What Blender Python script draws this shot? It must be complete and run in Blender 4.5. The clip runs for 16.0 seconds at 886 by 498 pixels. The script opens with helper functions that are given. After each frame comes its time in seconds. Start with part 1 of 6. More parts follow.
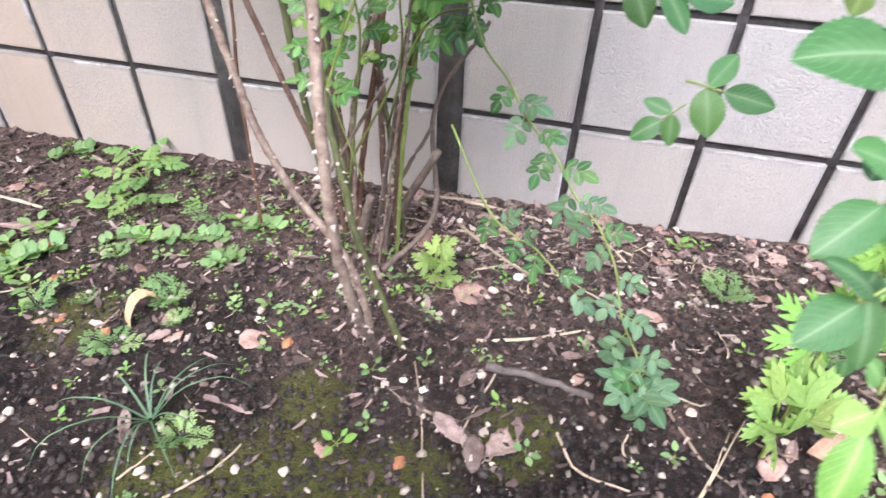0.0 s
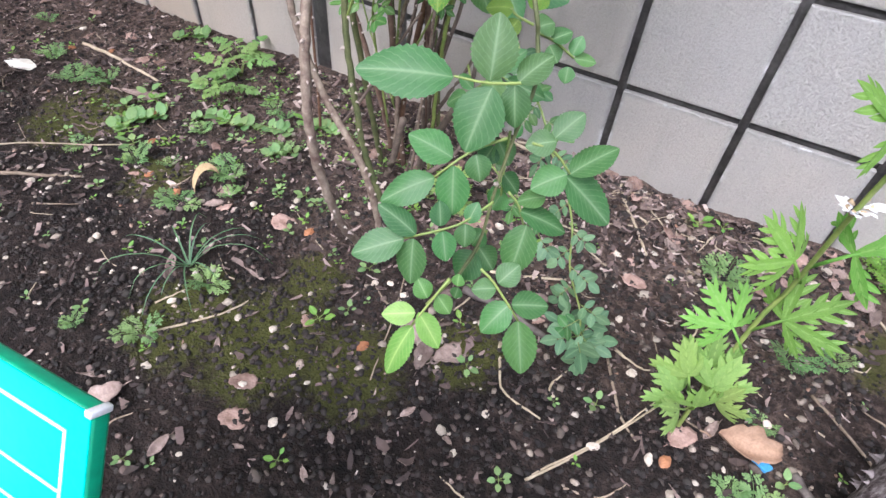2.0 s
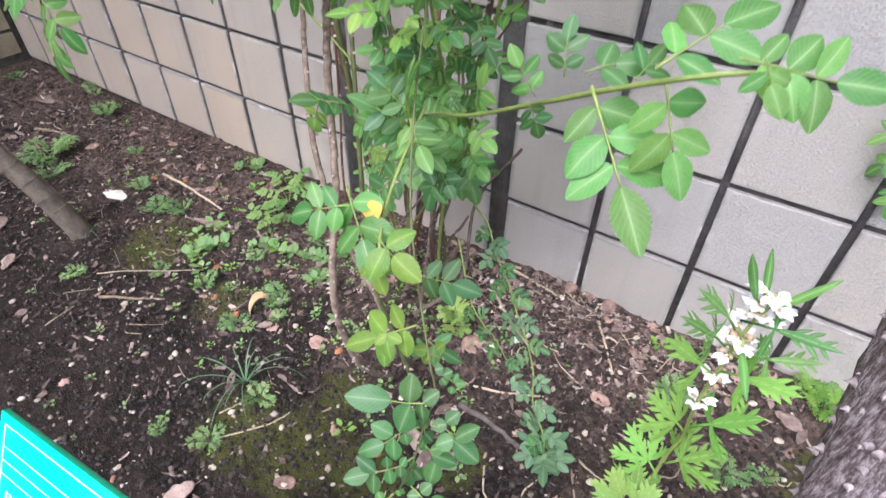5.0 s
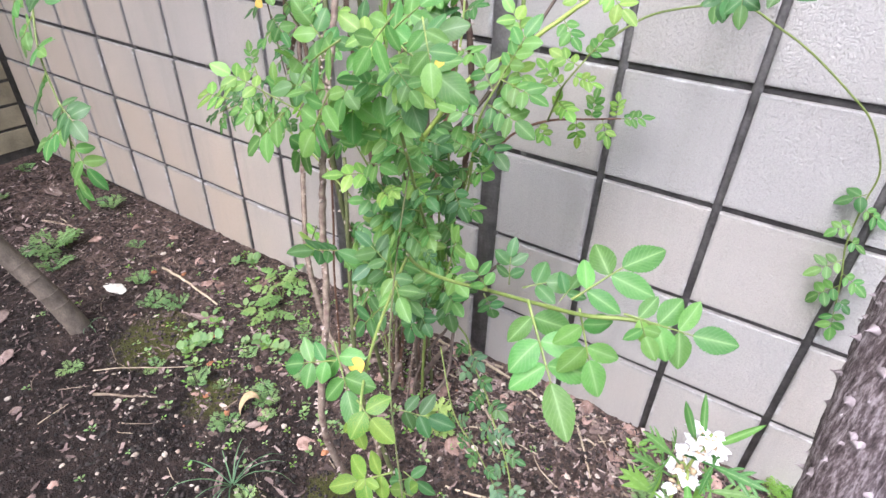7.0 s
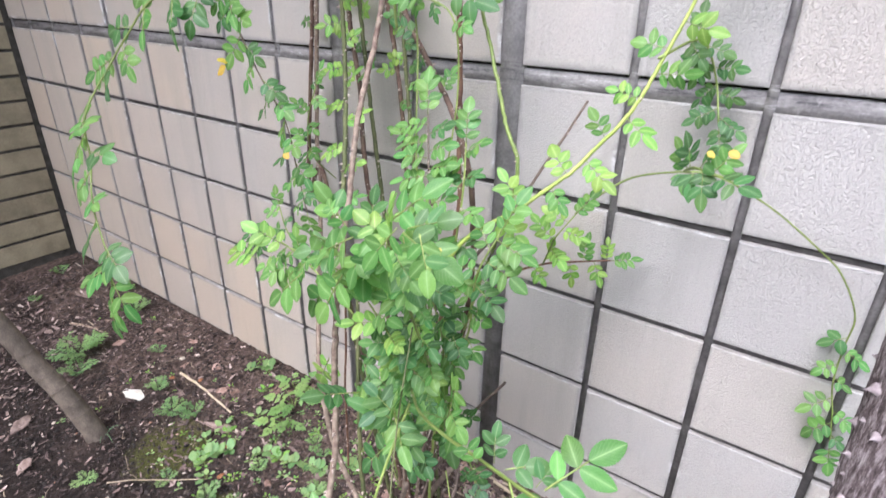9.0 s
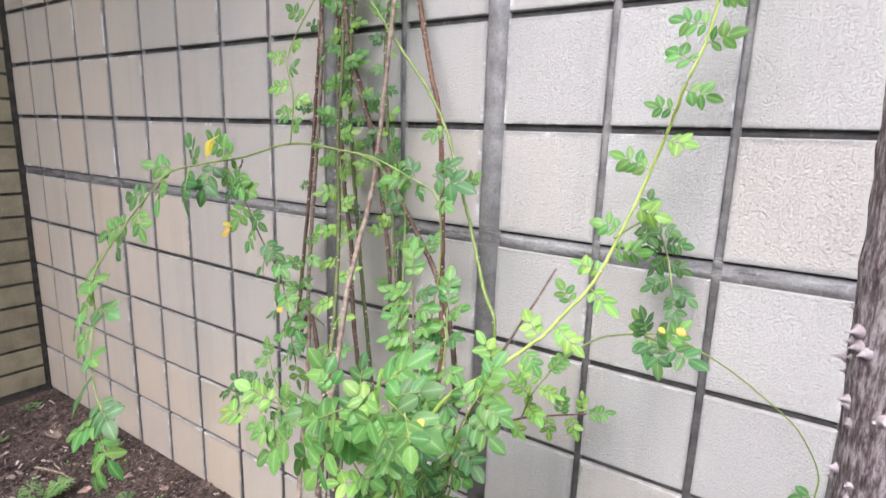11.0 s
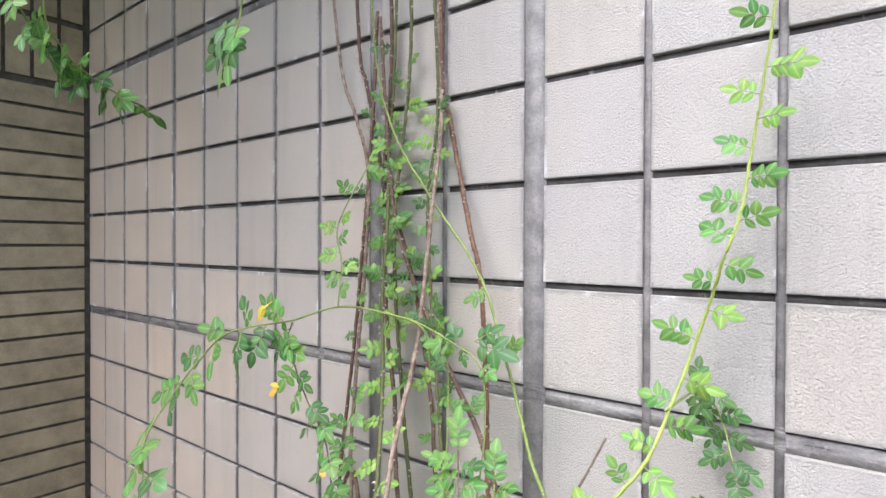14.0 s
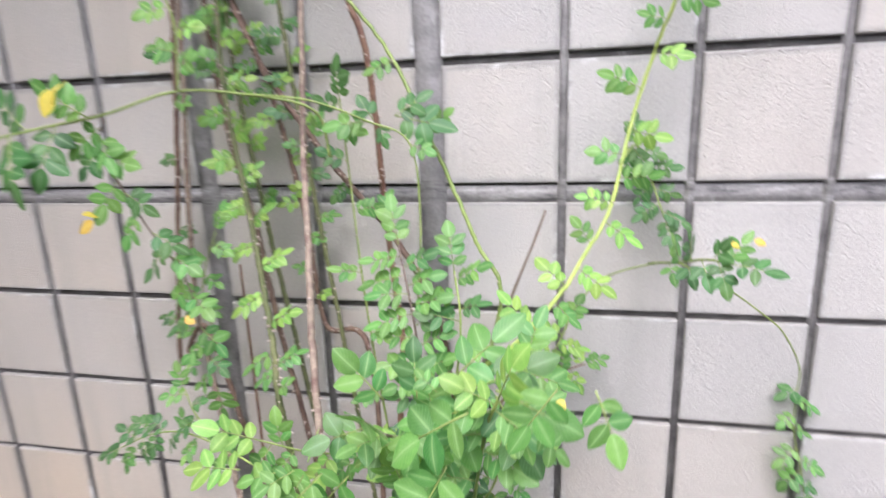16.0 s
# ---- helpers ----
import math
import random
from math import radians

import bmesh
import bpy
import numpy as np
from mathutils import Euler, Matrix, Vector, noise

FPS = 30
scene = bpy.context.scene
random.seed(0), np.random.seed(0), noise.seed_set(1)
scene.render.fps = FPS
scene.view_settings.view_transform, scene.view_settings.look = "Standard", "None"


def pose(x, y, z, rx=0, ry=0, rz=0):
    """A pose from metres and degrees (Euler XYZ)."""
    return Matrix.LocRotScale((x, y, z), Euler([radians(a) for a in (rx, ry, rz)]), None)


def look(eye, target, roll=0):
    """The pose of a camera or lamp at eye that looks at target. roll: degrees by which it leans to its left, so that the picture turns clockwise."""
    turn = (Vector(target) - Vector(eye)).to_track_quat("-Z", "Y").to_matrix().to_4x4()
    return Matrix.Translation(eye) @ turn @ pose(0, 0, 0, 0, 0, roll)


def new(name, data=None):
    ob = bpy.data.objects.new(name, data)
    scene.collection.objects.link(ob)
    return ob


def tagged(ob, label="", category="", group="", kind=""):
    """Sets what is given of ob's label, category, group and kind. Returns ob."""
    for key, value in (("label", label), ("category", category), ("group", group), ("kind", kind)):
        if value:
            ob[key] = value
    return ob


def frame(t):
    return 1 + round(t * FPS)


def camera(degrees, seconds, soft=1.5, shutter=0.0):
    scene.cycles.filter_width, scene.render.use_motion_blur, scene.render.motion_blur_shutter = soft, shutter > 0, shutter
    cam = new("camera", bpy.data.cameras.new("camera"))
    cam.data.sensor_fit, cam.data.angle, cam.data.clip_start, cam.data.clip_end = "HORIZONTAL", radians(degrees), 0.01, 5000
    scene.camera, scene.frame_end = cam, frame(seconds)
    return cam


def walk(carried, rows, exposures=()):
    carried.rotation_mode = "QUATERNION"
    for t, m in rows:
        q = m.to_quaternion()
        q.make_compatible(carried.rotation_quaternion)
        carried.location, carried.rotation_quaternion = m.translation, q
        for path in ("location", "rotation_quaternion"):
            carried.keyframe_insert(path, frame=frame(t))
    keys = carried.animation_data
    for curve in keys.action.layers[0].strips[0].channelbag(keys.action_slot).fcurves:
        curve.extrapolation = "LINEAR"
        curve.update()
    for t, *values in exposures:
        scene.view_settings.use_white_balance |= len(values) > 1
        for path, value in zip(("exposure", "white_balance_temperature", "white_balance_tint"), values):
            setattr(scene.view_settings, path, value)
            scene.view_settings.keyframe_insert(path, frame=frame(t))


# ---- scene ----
cam = camera(77.8, 16.0, shutter=0.4)
PATH = [
    (0, (0.213, -0.905, 0.546), (-0.153, 0.653, -0.654), 2.6),
    (0.5, (0.27, -0.891, 0.558), (-0.089, 0.68, -0.627), 4.4),
    (1, (0.329, -0.898, 0.58), (-0.139, 0.586, -0.677), 6.2),
    (1.5, (0.375, -0.904, 0.597), (-0.237, 0.401, -0.789), 5.7),
    (2, (0.386, -0.904, 0.606), (-0.274, 0.346, -0.809), 5.0),
    (2.5, (0.399, -0.904, 0.626), (-0.261, 0.303, -0.826), 4.0),
    (3, (0.423, -0.909, 0.675), (-0.22, 0.309, -0.776), 5.3),
    (3.5, (0.437, -0.904, 0.726), (-0.262, 0.293, -0.716), 4.2),
    (4, (0.45, -0.907, 0.779), (-0.314, 0.296, -0.624), 2.7),
    (6.5, (0.473, -0.931, 0.965), (-0.411, 0.454, -0.176), 1.0),
    (7, (0.483, -0.921, 0.983), (-0.423, 0.481, -0.119), 1.8),
    (7.5, (0.494, -0.911, 1.006), (-0.444, 0.475, -0.089), 1.6),
    (8, (0.493, -0.912, 1.032), (-0.478, 0.501, 0.003), 1.7),
    (8.5, (0.492, -0.927, 1.054), (-0.516, 0.523, 0.114), 1.5),
    (9, (0.505, -0.926, 1.09), (-0.535, 0.562, 0.249), 1.1),
    (11.5, (0.535, -0.972, 1.196), (-0.569, 0.664, 0.873), 1.7),
    (12, (0.539, -0.967, 1.232), (-0.6, 0.661, 0.995), 1.4),
    (12.5, (0.546, -0.975, 1.238), (-0.622, 0.644, 1.106), 1.5),
    (13, (0.545, -0.974, 1.264), (-0.654, 0.624, 1.18), 0.6),
    (13.5, (0.543, -0.978, 1.267), (-0.687, 0.598, 1.239), 0.4),
    (14, (0.534, -0.975, 1.262), (-0.697, 0.6, 1.242), 0.2),
    (14.5, (0.506, -0.97, 1.256), (-0.688, 0.633, 1.196), 0.4),
    (15, (0.488, -0.945, 1.237), (-0.626, 0.71, 1.094), 0.1),
    (15.5, (0.367, -0.949, 1.176), (-0.567, 0.783, 0.818), 0.1),
    (16, (0.221, -0.94, 1.089), (-0.195, 0.96, 0.625), -2.0),
]
walk(cam, [(t, look(eye, target, roll)) for t, eye, target, roll in PATH], [(0, 2.6, 6100, 21), (1, 2.6, 6050, 18), (1.5, 2.31, 6000, 17), (2.2, 2.12, 5960, 18), (4, 2.07, 6020, 18), (6.5, 2.36, 6100, 20), (9, 2.32, 6100, 19), (11.5, 2.29, 6300, 17), (14, 2.3, 6300, 17), (16, 2.32, 6250, 19)])

# ---- light ----
world = bpy.data.worlds.new("overcast_sky")
scene.world = world
world.use_nodes = True
wn = world.node_tree.nodes
sky = wn.new("ShaderNodeTexSky")
sky.sky_type = 'NISHITA'
sky.sun_disc = False
sky.sun_elevation = radians(55)
sky.sun_rotation = radians(190)
sky.air_density, sky.dust_density, sky.ozone_density = 1.0, 2.0, 1.0
wn["Background"].inputs[1].default_value = 0.15
veil = wn.new("ShaderNodeHueSaturation")
veil.inputs["Saturation"].default_value = 0.4
world.node_tree.links.new(sky.outputs[0], veil.inputs["Color"])
world.node_tree.links.new(veil.outputs[0], wn["Background"].inputs[0])

sun_data = bpy.data.lights.new("sun", 'SUN')
sun_data.energy, sun_data.angle, sun_data.color = 1.05, radians(46), (1.0, 0.99, 0.975)
sun = new("sun", sun_data)
sun.matrix_world = look((-0.35, -3.0, 4.0), (0, 0, 0))


# ---- materials ----
def nodes_of(name):
    m = bpy.data.materials.new(name)
    m.use_nodes = True
    nt = m.node_tree
    return m, nt, nt.nodes["Principled BSDF"]


def node(nt, kind, **kw):
    n = nt.nodes.new(kind)
    for k, v in kw.items():
        if k in n.inputs:
            n.inputs[k].default_value = v
    return n


def ramp(nt, src, stops):
    r = nt.nodes.new("ShaderNodeValToRGB")
    els = r.color_ramp.elements
    while len(els) < len(stops):
        els.new(0.5)
    for e, (p, c) in zip(els, stops):
        e.position, e.color = p, (*c, 1) if len(c) == 3 else c
    nt.links.new(src, r.inputs[0])
    return r


def mix(nt, fac, a, b, mode='MIX'):
    n = nt.nodes.new("ShaderNodeMix")
    n.data_type, n.blend_type = 'RGBA', mode
    for sock, v in ((n.inputs[0], fac), (n.inputs[6], a), (n.inputs[7], b)):
        if hasattr(v, "links"):
            nt.links.new(v, sock)
        else:
            sock.default_value = v if isinstance(v, (int, float)) else (*v, 1)
    return n.outputs[2]


def maths(nt, op, a, b=0.0, c=0.0):
    n = nt.nodes.new("ShaderNodeMath")
    n.operation = op
    for sock, v in zip(n.inputs, (a, b, c)):
        if hasattr(v, "links"):
            nt.links.new(v, sock)
        else:
            sock.default_value = v
    return n.outputs[0]


def coords(nt, kind="Object", scale=(1, 1, 1)):
    tc = nt.nodes.new("ShaderNodeTexCoord")
    mp = nt.nodes.new("ShaderNodeMapping")
    mp.inputs["Scale"].default_value = scale
    nt.links.new(tc.outputs[kind], mp.inputs[0])
    return mp.outputs[0]


def world_coords(nt, scale=(1, 1, 1)):
    g = nt.nodes.new("ShaderNodeNewGeometry")
    mp = nt.nodes.new("ShaderNodeMapping")
    mp.inputs["Scale"].default_value = scale
    nt.links.new(g.outputs["Position"], mp.inputs[0])
    return mp.outputs[0]


def noise_tex(nt, vec, scale, detail=4.0, rough=0.55):
    n = node(nt, "ShaderNodeTexNoise", Scale=scale, Detail=detail, Roughness=rough)
    nt.links.new(vec, n.inputs["Vector"])
    return n.outputs[0]


def bump(nt, b, height, strength, dist):
    n = node(nt, "ShaderNodeBump", Strength=strength, Distance=dist)
    nt.links.new(height, n.inputs["Height"])
    nt.links.new(n.outputs[0], b.inputs["Normal"])
    return n


def grainy(name, c1, c2, scale=20, fine=200, rough=0.85, strength=0.4, dist=0.002, spec=0.3, tone=0.12, stretch=(1, 1, 1), local=False):
    """A two-colour surface with coarse blotches, fine grain, relief and a tone of its own for each object."""
    m, nt, b = nodes_of(name)
    v = coords(nt, "Object", stretch) if local else world_coords(nt, stretch)
    big, small = noise_tex(nt, v, scale), noise_tex(nt, v, fine, 5)
    col = mix(nt, ramp(nt, big, [(0.3, (0, 0, 0)), (0.7, (1, 1, 1))]).outputs[0], c1, c2)
    col = mix(nt, 0.5, col, ramp(nt, small, [(0.25, (0.55,) * 3), (0.75, (1.3,) * 3)]).outputs[0], 'MULTIPLY')
    oi = nt.nodes.new("ShaderNodeObjectInfo")
    t = maths(nt, 'MULTIPLY_ADD', oi.outputs["Random"], 2 * tone, 1 - tone)
    hsv = node(nt, "ShaderNodeHueSaturation")
    nt.links.new(t, hsv.inputs["Value"])
    nt.links.new(col, hsv.inputs["Color"])
    nt.links.new(hsv.outputs[0], b.inputs["Base Color"])
    b.inputs["Roughness"].default_value = rough
    b.inputs["Specular IOR Level"].default_value = spec
    bump(nt, b, maths(nt, 'ADD', big, small), strength, dist)
    return m


def tile_material():
    m, nt, b = nodes_of("cast_tile")
    v = world_coords(nt)
    broad = noise_tex(nt, v, 3.0, 5, 0.6)
    stretched = world_coords(nt, (1.1, 1, 1))
    pits = noise_tex(nt, stretched, 235, 5, 0.66)
    coarse = noise_tex(nt, stretched, 62, 4, 0.6)
    grain = noise_tex(nt, v, 480, 4, 0.65)
    oi = nt.nodes.new("ShaderNodeObjectInfo")
    col = mix(nt, broad, (0.405, 0.390, 0.368), (0.49, 0.472, 0.446))
    tint = ramp(nt, oi.outputs["Random"], [(0.0, (0.975, 0.975, 0.975)), (0.4, (1.0, 1.0, 0.995)), (0.75, (1.025, 1.0, 0.97)), (0.9, (1.055, 1.01, 0.95)), (1.0, (1.0, 1.0, 1.005))]).outputs[0]
    col = mix(nt, 1.0, col, tint, 'MULTIPLY')
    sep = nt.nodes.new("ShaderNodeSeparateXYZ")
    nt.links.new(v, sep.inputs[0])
    # warmer light towards the corner, put into the tile colour; lower rows warmer too
    warm_cast = maths(nt, 'MULTIPLY_ADD', maths(nt, 'SUBTRACT', broad, maths(nt, 'MULTIPLY', sep.outputs[0], 0.45)), 0.9, maths(nt, 'MULTIPLY_ADD', maths(nt, 'MAXIMUM', maths(nt, 'SUBTRACT', 0.62, sep.outputs[2]), 0.0), 0.4, -0.15))
    col = mix(nt, ramp(nt, warm_cast, [(0.2, (0, 0, 0)), (1.0, (1, 1, 1))]).outputs[0], col, mix(nt, 1.0, col, (1.05, 0.95, 0.835), 'MULTIPLY'))
    col = mix(nt, 0.45, col, ramp(nt, grain, [(0.3, (0.72,) * 3), (0.7, (1.16,) * 3)]).outputs[0], 'MULTIPLY')
    streak = noise_tex(nt, world_coords(nt, (9, 9, 0.7)), 1.0, 6, 0.65)
    col = mix(nt, ramp(nt, streak, [(0.5, (0, 0, 0)), (0.8, (0.45,) * 3)]).outputs[0], col, (0.27, 0.262, 0.235))
    # grime held in the pits, worn pale on the ridges
    deep = ramp(nt, pits, [(0.30, (0.22,) * 3), (0.52, (0, 0, 0))]).outputs[0]
    col = mix(nt, deep, col, mix(nt, 1.0, col, (0.66, 0.64, 0.61), 'MULTIPLY'))
    # lime bloom and grey cement along the rim of some tiles
    tc = nt.nodes.new("ShaderNodeTexCoord")
    rim = nt.nodes.new("ShaderNodeSeparateXYZ")
    nt.links.new(tc.outputs["Object"], rim.inputs[0])
    ex = maths(nt, 'MAXIMUM', maths(nt, 'ABSOLUTE', rim.outputs[0]), maths(nt, 'ABSOLUTE', rim.outputs[2]))
    ragged = noise_tex(nt, v, 26, 6, 0.75)
    edge = maths(nt, 'MULTIPLY_ADD', ragged, 0.022, ex)
    grey = ramp(nt, edge, [(0.0985, (0, 0, 0)), (0.106, (0.7,) * 3)]).outputs[0]
    col = mix(nt, grey, col, (0.27, 0.262, 0.25))
    bloom = noise_tex(nt, v, 7, 5, 0.7)
    lime = maths(nt, 'MULTIPLY', ramp(nt, edge, [(0.0995, (0, 0, 0)), (0.1045, (1, 1, 1))]).outputs[0], ramp(nt, bloom, [(0.54, (0, 0, 0)), (0.62, (0.85,) * 3)]).outputs[0])
    col = mix(nt, lime, col, (0.68, 0.68, 0.67))
    spots = node(nt, "ShaderNodeTexVoronoi", Scale=26.0)
    nt.links.new(v, spots.inputs["Vector"])
    col = mix(nt, ramp(nt, spots.outputs["Distance"], [(0.02, (0.5,) * 3), (0.05, (0, 0, 0))]).outputs[0], col, (0.2, 0.19, 0.17))
    nt.links.new(col, b.inputs["Base Color"])
    b.inputs["Roughness"].default_value = 0.66
    b.inputs["Specular IOR Level"].default_value = 0.3
    worn = ramp(nt, pits, [(0.3, (0, 0, 0)), (0.52, (0.75,) * 3), (0.7, (1, 1, 1))]).outputs[0]
    h = maths(nt, 'MULTIPLY_ADD', grain, 0.35, maths(nt, 'MULTIPLY_ADD', coarse, 0.35, worn))
    bump(nt, b, h, 0.8, 0.0021)
    return m


def mortar_material(name, dark, light):
    m, nt, b = nodes_of(name)
    v = world_coords(nt)
    n1, n2 = noise_tex(nt, v, 22, 5, 0.6), noise_tex(nt, v, 180, 4)
    col = mix(nt, ramp(nt, n1, [(0.36, (0, 0, 0)), (0.62, (1, 1, 1))]).outputs[0], dark, light)
    sep = nt.nodes.new("ShaderNodeSeparateXYZ")
    nt.links.new(v, sep.inputs[0])
    # the broad bed joint was pointed by hand: trowelled streaks of black and pale cement
    band = maths(nt, 'LESS_THAN', maths(nt, 'ABSOLUTE', maths(nt, 'SUBTRACT', sep.outputs[2], 0.96)), 0.022)
    smear = noise_tex(nt, world_coords(nt, (0.35, 1, 2.2)), 30, 6, 0.75)
    streaks = ramp(nt, smear, [(0.36, (0.045, 0.043, 0.045)), (0.46, (0.20, 0.19, 0.185)), (0.58, (0.27, 0.258, 0.25)), (0.66, (0.48, 0.47, 0.455))]).outputs[0]
    col = mix(nt, maths(nt, 'MULTIPLY', band, 0.85), col, streaks)
    pale = noise_tex(nt, world_coords(nt, (1, 1, 0.4)), 40, 5, 0.7)
    col = mix(nt, ramp(nt, pale, [(0.62, (0, 0, 0)), (0.72, (0.55,) * 3)]).outputs[0], col, (0.42, 0.41, 0.39))
    col = mix(nt, 0.5, col, ramp(nt, n2, [(0.3, (0.6,) * 3), (0.7, (1.2,) * 3)]).outputs[0], 'MULTIPLY')
    nt.links.new(col, b.inputs["Base Color"])
    b.inputs["Roughness"].default_value = 0.75
    bump(nt, b, maths(nt, 'ADD', n1, n2), 0.7, 0.002)
    return m


MOSS = ((-0.05, -0.5, 0.05), (-0.03, -0.63, 0.09), (-0.15, -0.66, 0.08), (0.74, -0.2, 0.07), (-0.45, -0.47, 0.06), (0.1, -0.6, 0.07), (0.22, -0.5, 0.05), (-0.75, -0.42, 0.1))


def soil_material():
    m, nt, b = nodes_of("garden_soil")
    v = world_coords(nt)
    n1, n2, n3 = noise_tex(nt, v, 9, 5, 0.6), noise_tex(nt, v, 70, 6, 0.65), noise_tex(nt, v, 320, 4, 0.6)
    col = mix(nt, ramp(nt, n1, [(0.35, (0, 0, 0)), (0.65, (1, 1, 1))]).outputs[0], (0.0148, 0.0103, 0.0090), (0.067, 0.0485, 0.041))
    col = mix(nt, ramp(nt, n2, [(0.45, (0, 0, 0)), (0.7, (0.75,) * 3)]).outputs[0], col, (0.165, 0.120, 0.102))
    col = mix(nt, 0.6, col, ramp(nt, n3, [(0.3, (0.5,) * 3), (0.75, (1.5,) * 3)]).outputs[0], 'MULTIPLY')
    sep = nt.nodes.new("ShaderNodeSeparateXYZ")
    nt.links.new(v, sep.inputs[0])
    # damp and shade in front, both put into the colour; paler by the wall
    damp_and_shade = maths(nt, 'SUBTRACT', noise_tex(nt, v, 5, 5, 0.7), maths(nt, 'MULTIPLY', sep.outputs[1], 0.9))
    col = mix(nt, ramp(nt, damp_and_shade, [(0.62, (0, 0, 0)), (0.98, (1, 1, 1))]).outputs[0], mix(nt, 1.0, col, (1.95, 1.88, 1.8), 'MULTIPLY'), mix(nt, 1.0, col, (0.42, 0.40, 0.39), 'MULTIPLY'))
    mask = None
    for x, y, r in MOSS:
        d = node(nt, "ShaderNodeVectorMath")
        d.operation = 'DISTANCE'
        nt.links.new(v, d.inputs[0])
        d.inputs[1].default_value = (x, y, -0.035)
        s = maths(nt, 'SUBTRACT', 1.0, maths(nt, 'DIVIDE', d.outputs["Value"], r * 1.5))
        s = maths(nt, 'MAXIMUM', s, 0.0)
        mask = s if mask is None else maths(nt, 'MAXIMUM', mask, s)
    moss_n = noise_tex(nt, v, 34, 8, 0.8)
    mm = maths(nt, 'MULTIPLY_ADD', mask, 0.75, moss_n)
    moss_col = mix(nt, n3, (0.032, 0.040, 0.010), (0.135, 0.140, 0.030))
    col = mix(nt, ramp(nt, mm, [(0.66, (0, 0, 0)), (0.86, (0.8,) * 3)]).outputs[0], col, moss_col)
    nt.links.new(col, b.inputs["Base Color"])
    b.inputs["Roughness"].default_value = 0.9
    b.inputs["Specular IOR Level"].default_value = 0.25
    bump(nt, b, maths(nt, 'ADD', n2, maths(nt, 'MULTIPLY', n3, 0.7)), 1.0, 0.014)
    return m


def leaf_material(name, dark, light, rib, gloss=0.42, spots=None):
    """A leaflet with a pale midrib and side veins; the mesh's UV runs along (u) and across (v)."""
    m, nt, b = nodes_of(name)
    uv = nt.nodes.new("ShaderNodeUVMap")
    sep = nt.nodes.new("ShaderNodeSeparateXYZ")
    nt.links.new(uv.outputs[0], sep.inputs[0])
    u, v = sep.outputs[0], sep.outputs[1]
    av = maths(nt, 'ABSOLUTE', maths(nt, 'SUBTRACT', v, 0.5))
    midrib = ramp(nt, av, [(0.008, (0.62,) * 3), (0.05, (0.2,) * 3), (0.22, (0, 0, 0))]).outputs[0]
    wave = maths(nt, 'SINE', maths(nt, 'MULTIPLY', maths(nt, 'SUBTRACT', u, maths(nt, 'MULTIPLY', av, 0.7)), 52.0))
    veins = ramp(nt, wave, [(0.72, (0, 0, 0)), (1.0, (0.16,) * 3)]).outputs[0]
    oi = nt.nodes.new("ShaderNodeObjectInfo")
    grain = noise_tex(nt, coords(nt, "Object"), 90, 4)
    col = mix(nt, oi.outputs["Random"], dark, light)
    hue = node(nt, "ShaderNodeHueSaturation")
    nt.links.new(maths(nt, 'MULTIPLY_ADD', maths(nt, 'FRACT', maths(nt, 'MULTIPLY', oi.outputs["Random"], 37.0)), 0.045, 0.4775), hue.inputs["Hue"])
    nt.links.new(maths(nt, 'MULTIPLY_ADD', maths(nt, 'FRACT', maths(nt, 'MULTIPLY', oi.outputs["Random"], 91.0)), 0.34, 0.82), hue.inputs["Value"])
    nt.links.new(col, hue.inputs["Color"])
    blotch = noise_tex(nt, coords(nt, "Object"), 5, 5, 0.65)
    col = mix(nt, 0.6, hue.outputs[0], ramp(nt, blotch, [(0.3, (0.78, 0.82, 0.8)), (0.7, (1.2, 1.14, 1.1))]).outputs[0], 'MULTIPLY')
    col = mix(nt, 0.5, col, ramp(nt, grain, [(0.3, (0.75,) * 3), (0.7, (1.2,) * 3)]).outputs[0], 'MULTIPLY')
    col = mix(nt, veins, col, rib)
    col = mix(nt, midrib, col, rib)
    if spots:
        col = mix(nt, ramp(nt, noise_tex(nt, coords(nt, "Object"), 45, 3), [(0.5, (0, 0, 0)), (0.62, (1, 1, 1))]).outputs[0], col, spots)
    nt.links.new(col, b.inputs["Base Color"])
    b.inputs["Roughness"].default_value = gloss
    b.inputs["Specular IOR Level"].default_value = 0.36
    bump(nt, b, maths(nt, 'SUBTRACT', maths(nt, 'MULTIPLY', grain, 0.3), maths(nt, 'ADD', veins, midrib)), 0.35, 0.0006)
    tr = nt.nodes.new("ShaderNodeBsdfTranslucent")
    nt.links.new(mix(nt, 1.0, col, (1.15, 1.4, 0.65), 'MULTIPLY'), tr.inputs[0])
    ms = nt.nodes.new("ShaderNodeMixShader")
    ms.inputs[0].default_value = 0.38
    out = nt.nodes["Material Output"]
    nt.links.new(b.outputs[0], ms.inputs[1])
    nt.links.new(tr.outputs[0], ms.inputs[2])
    nt.links.new(ms.outputs[0], out.inputs[0])
    return m


def island_material(name, stops):
    m, nt, b = nodes_of(name)
    g = nt.nodes.new("ShaderNodeNewGeometry")
    rnd = g.outputs["Random Per Island"]
    col = ramp(nt, rnd, stops).outputs[0]
    n1 = noise_tex(nt, world_coords(nt), 160, 5)
    col = mix(nt, 0.7, col, ramp(nt, n1, [(0.3, (0.55,) * 3), (0.7, (1.2,) * 3)]).outputs[0], 'MULTIPLY')
    nt.links.new(col, b.inputs["Base Color"])
    b.inputs["Roughness"].default_value = 0.85
    bump(nt, b, n1, 0.5, 0.001)
    return m


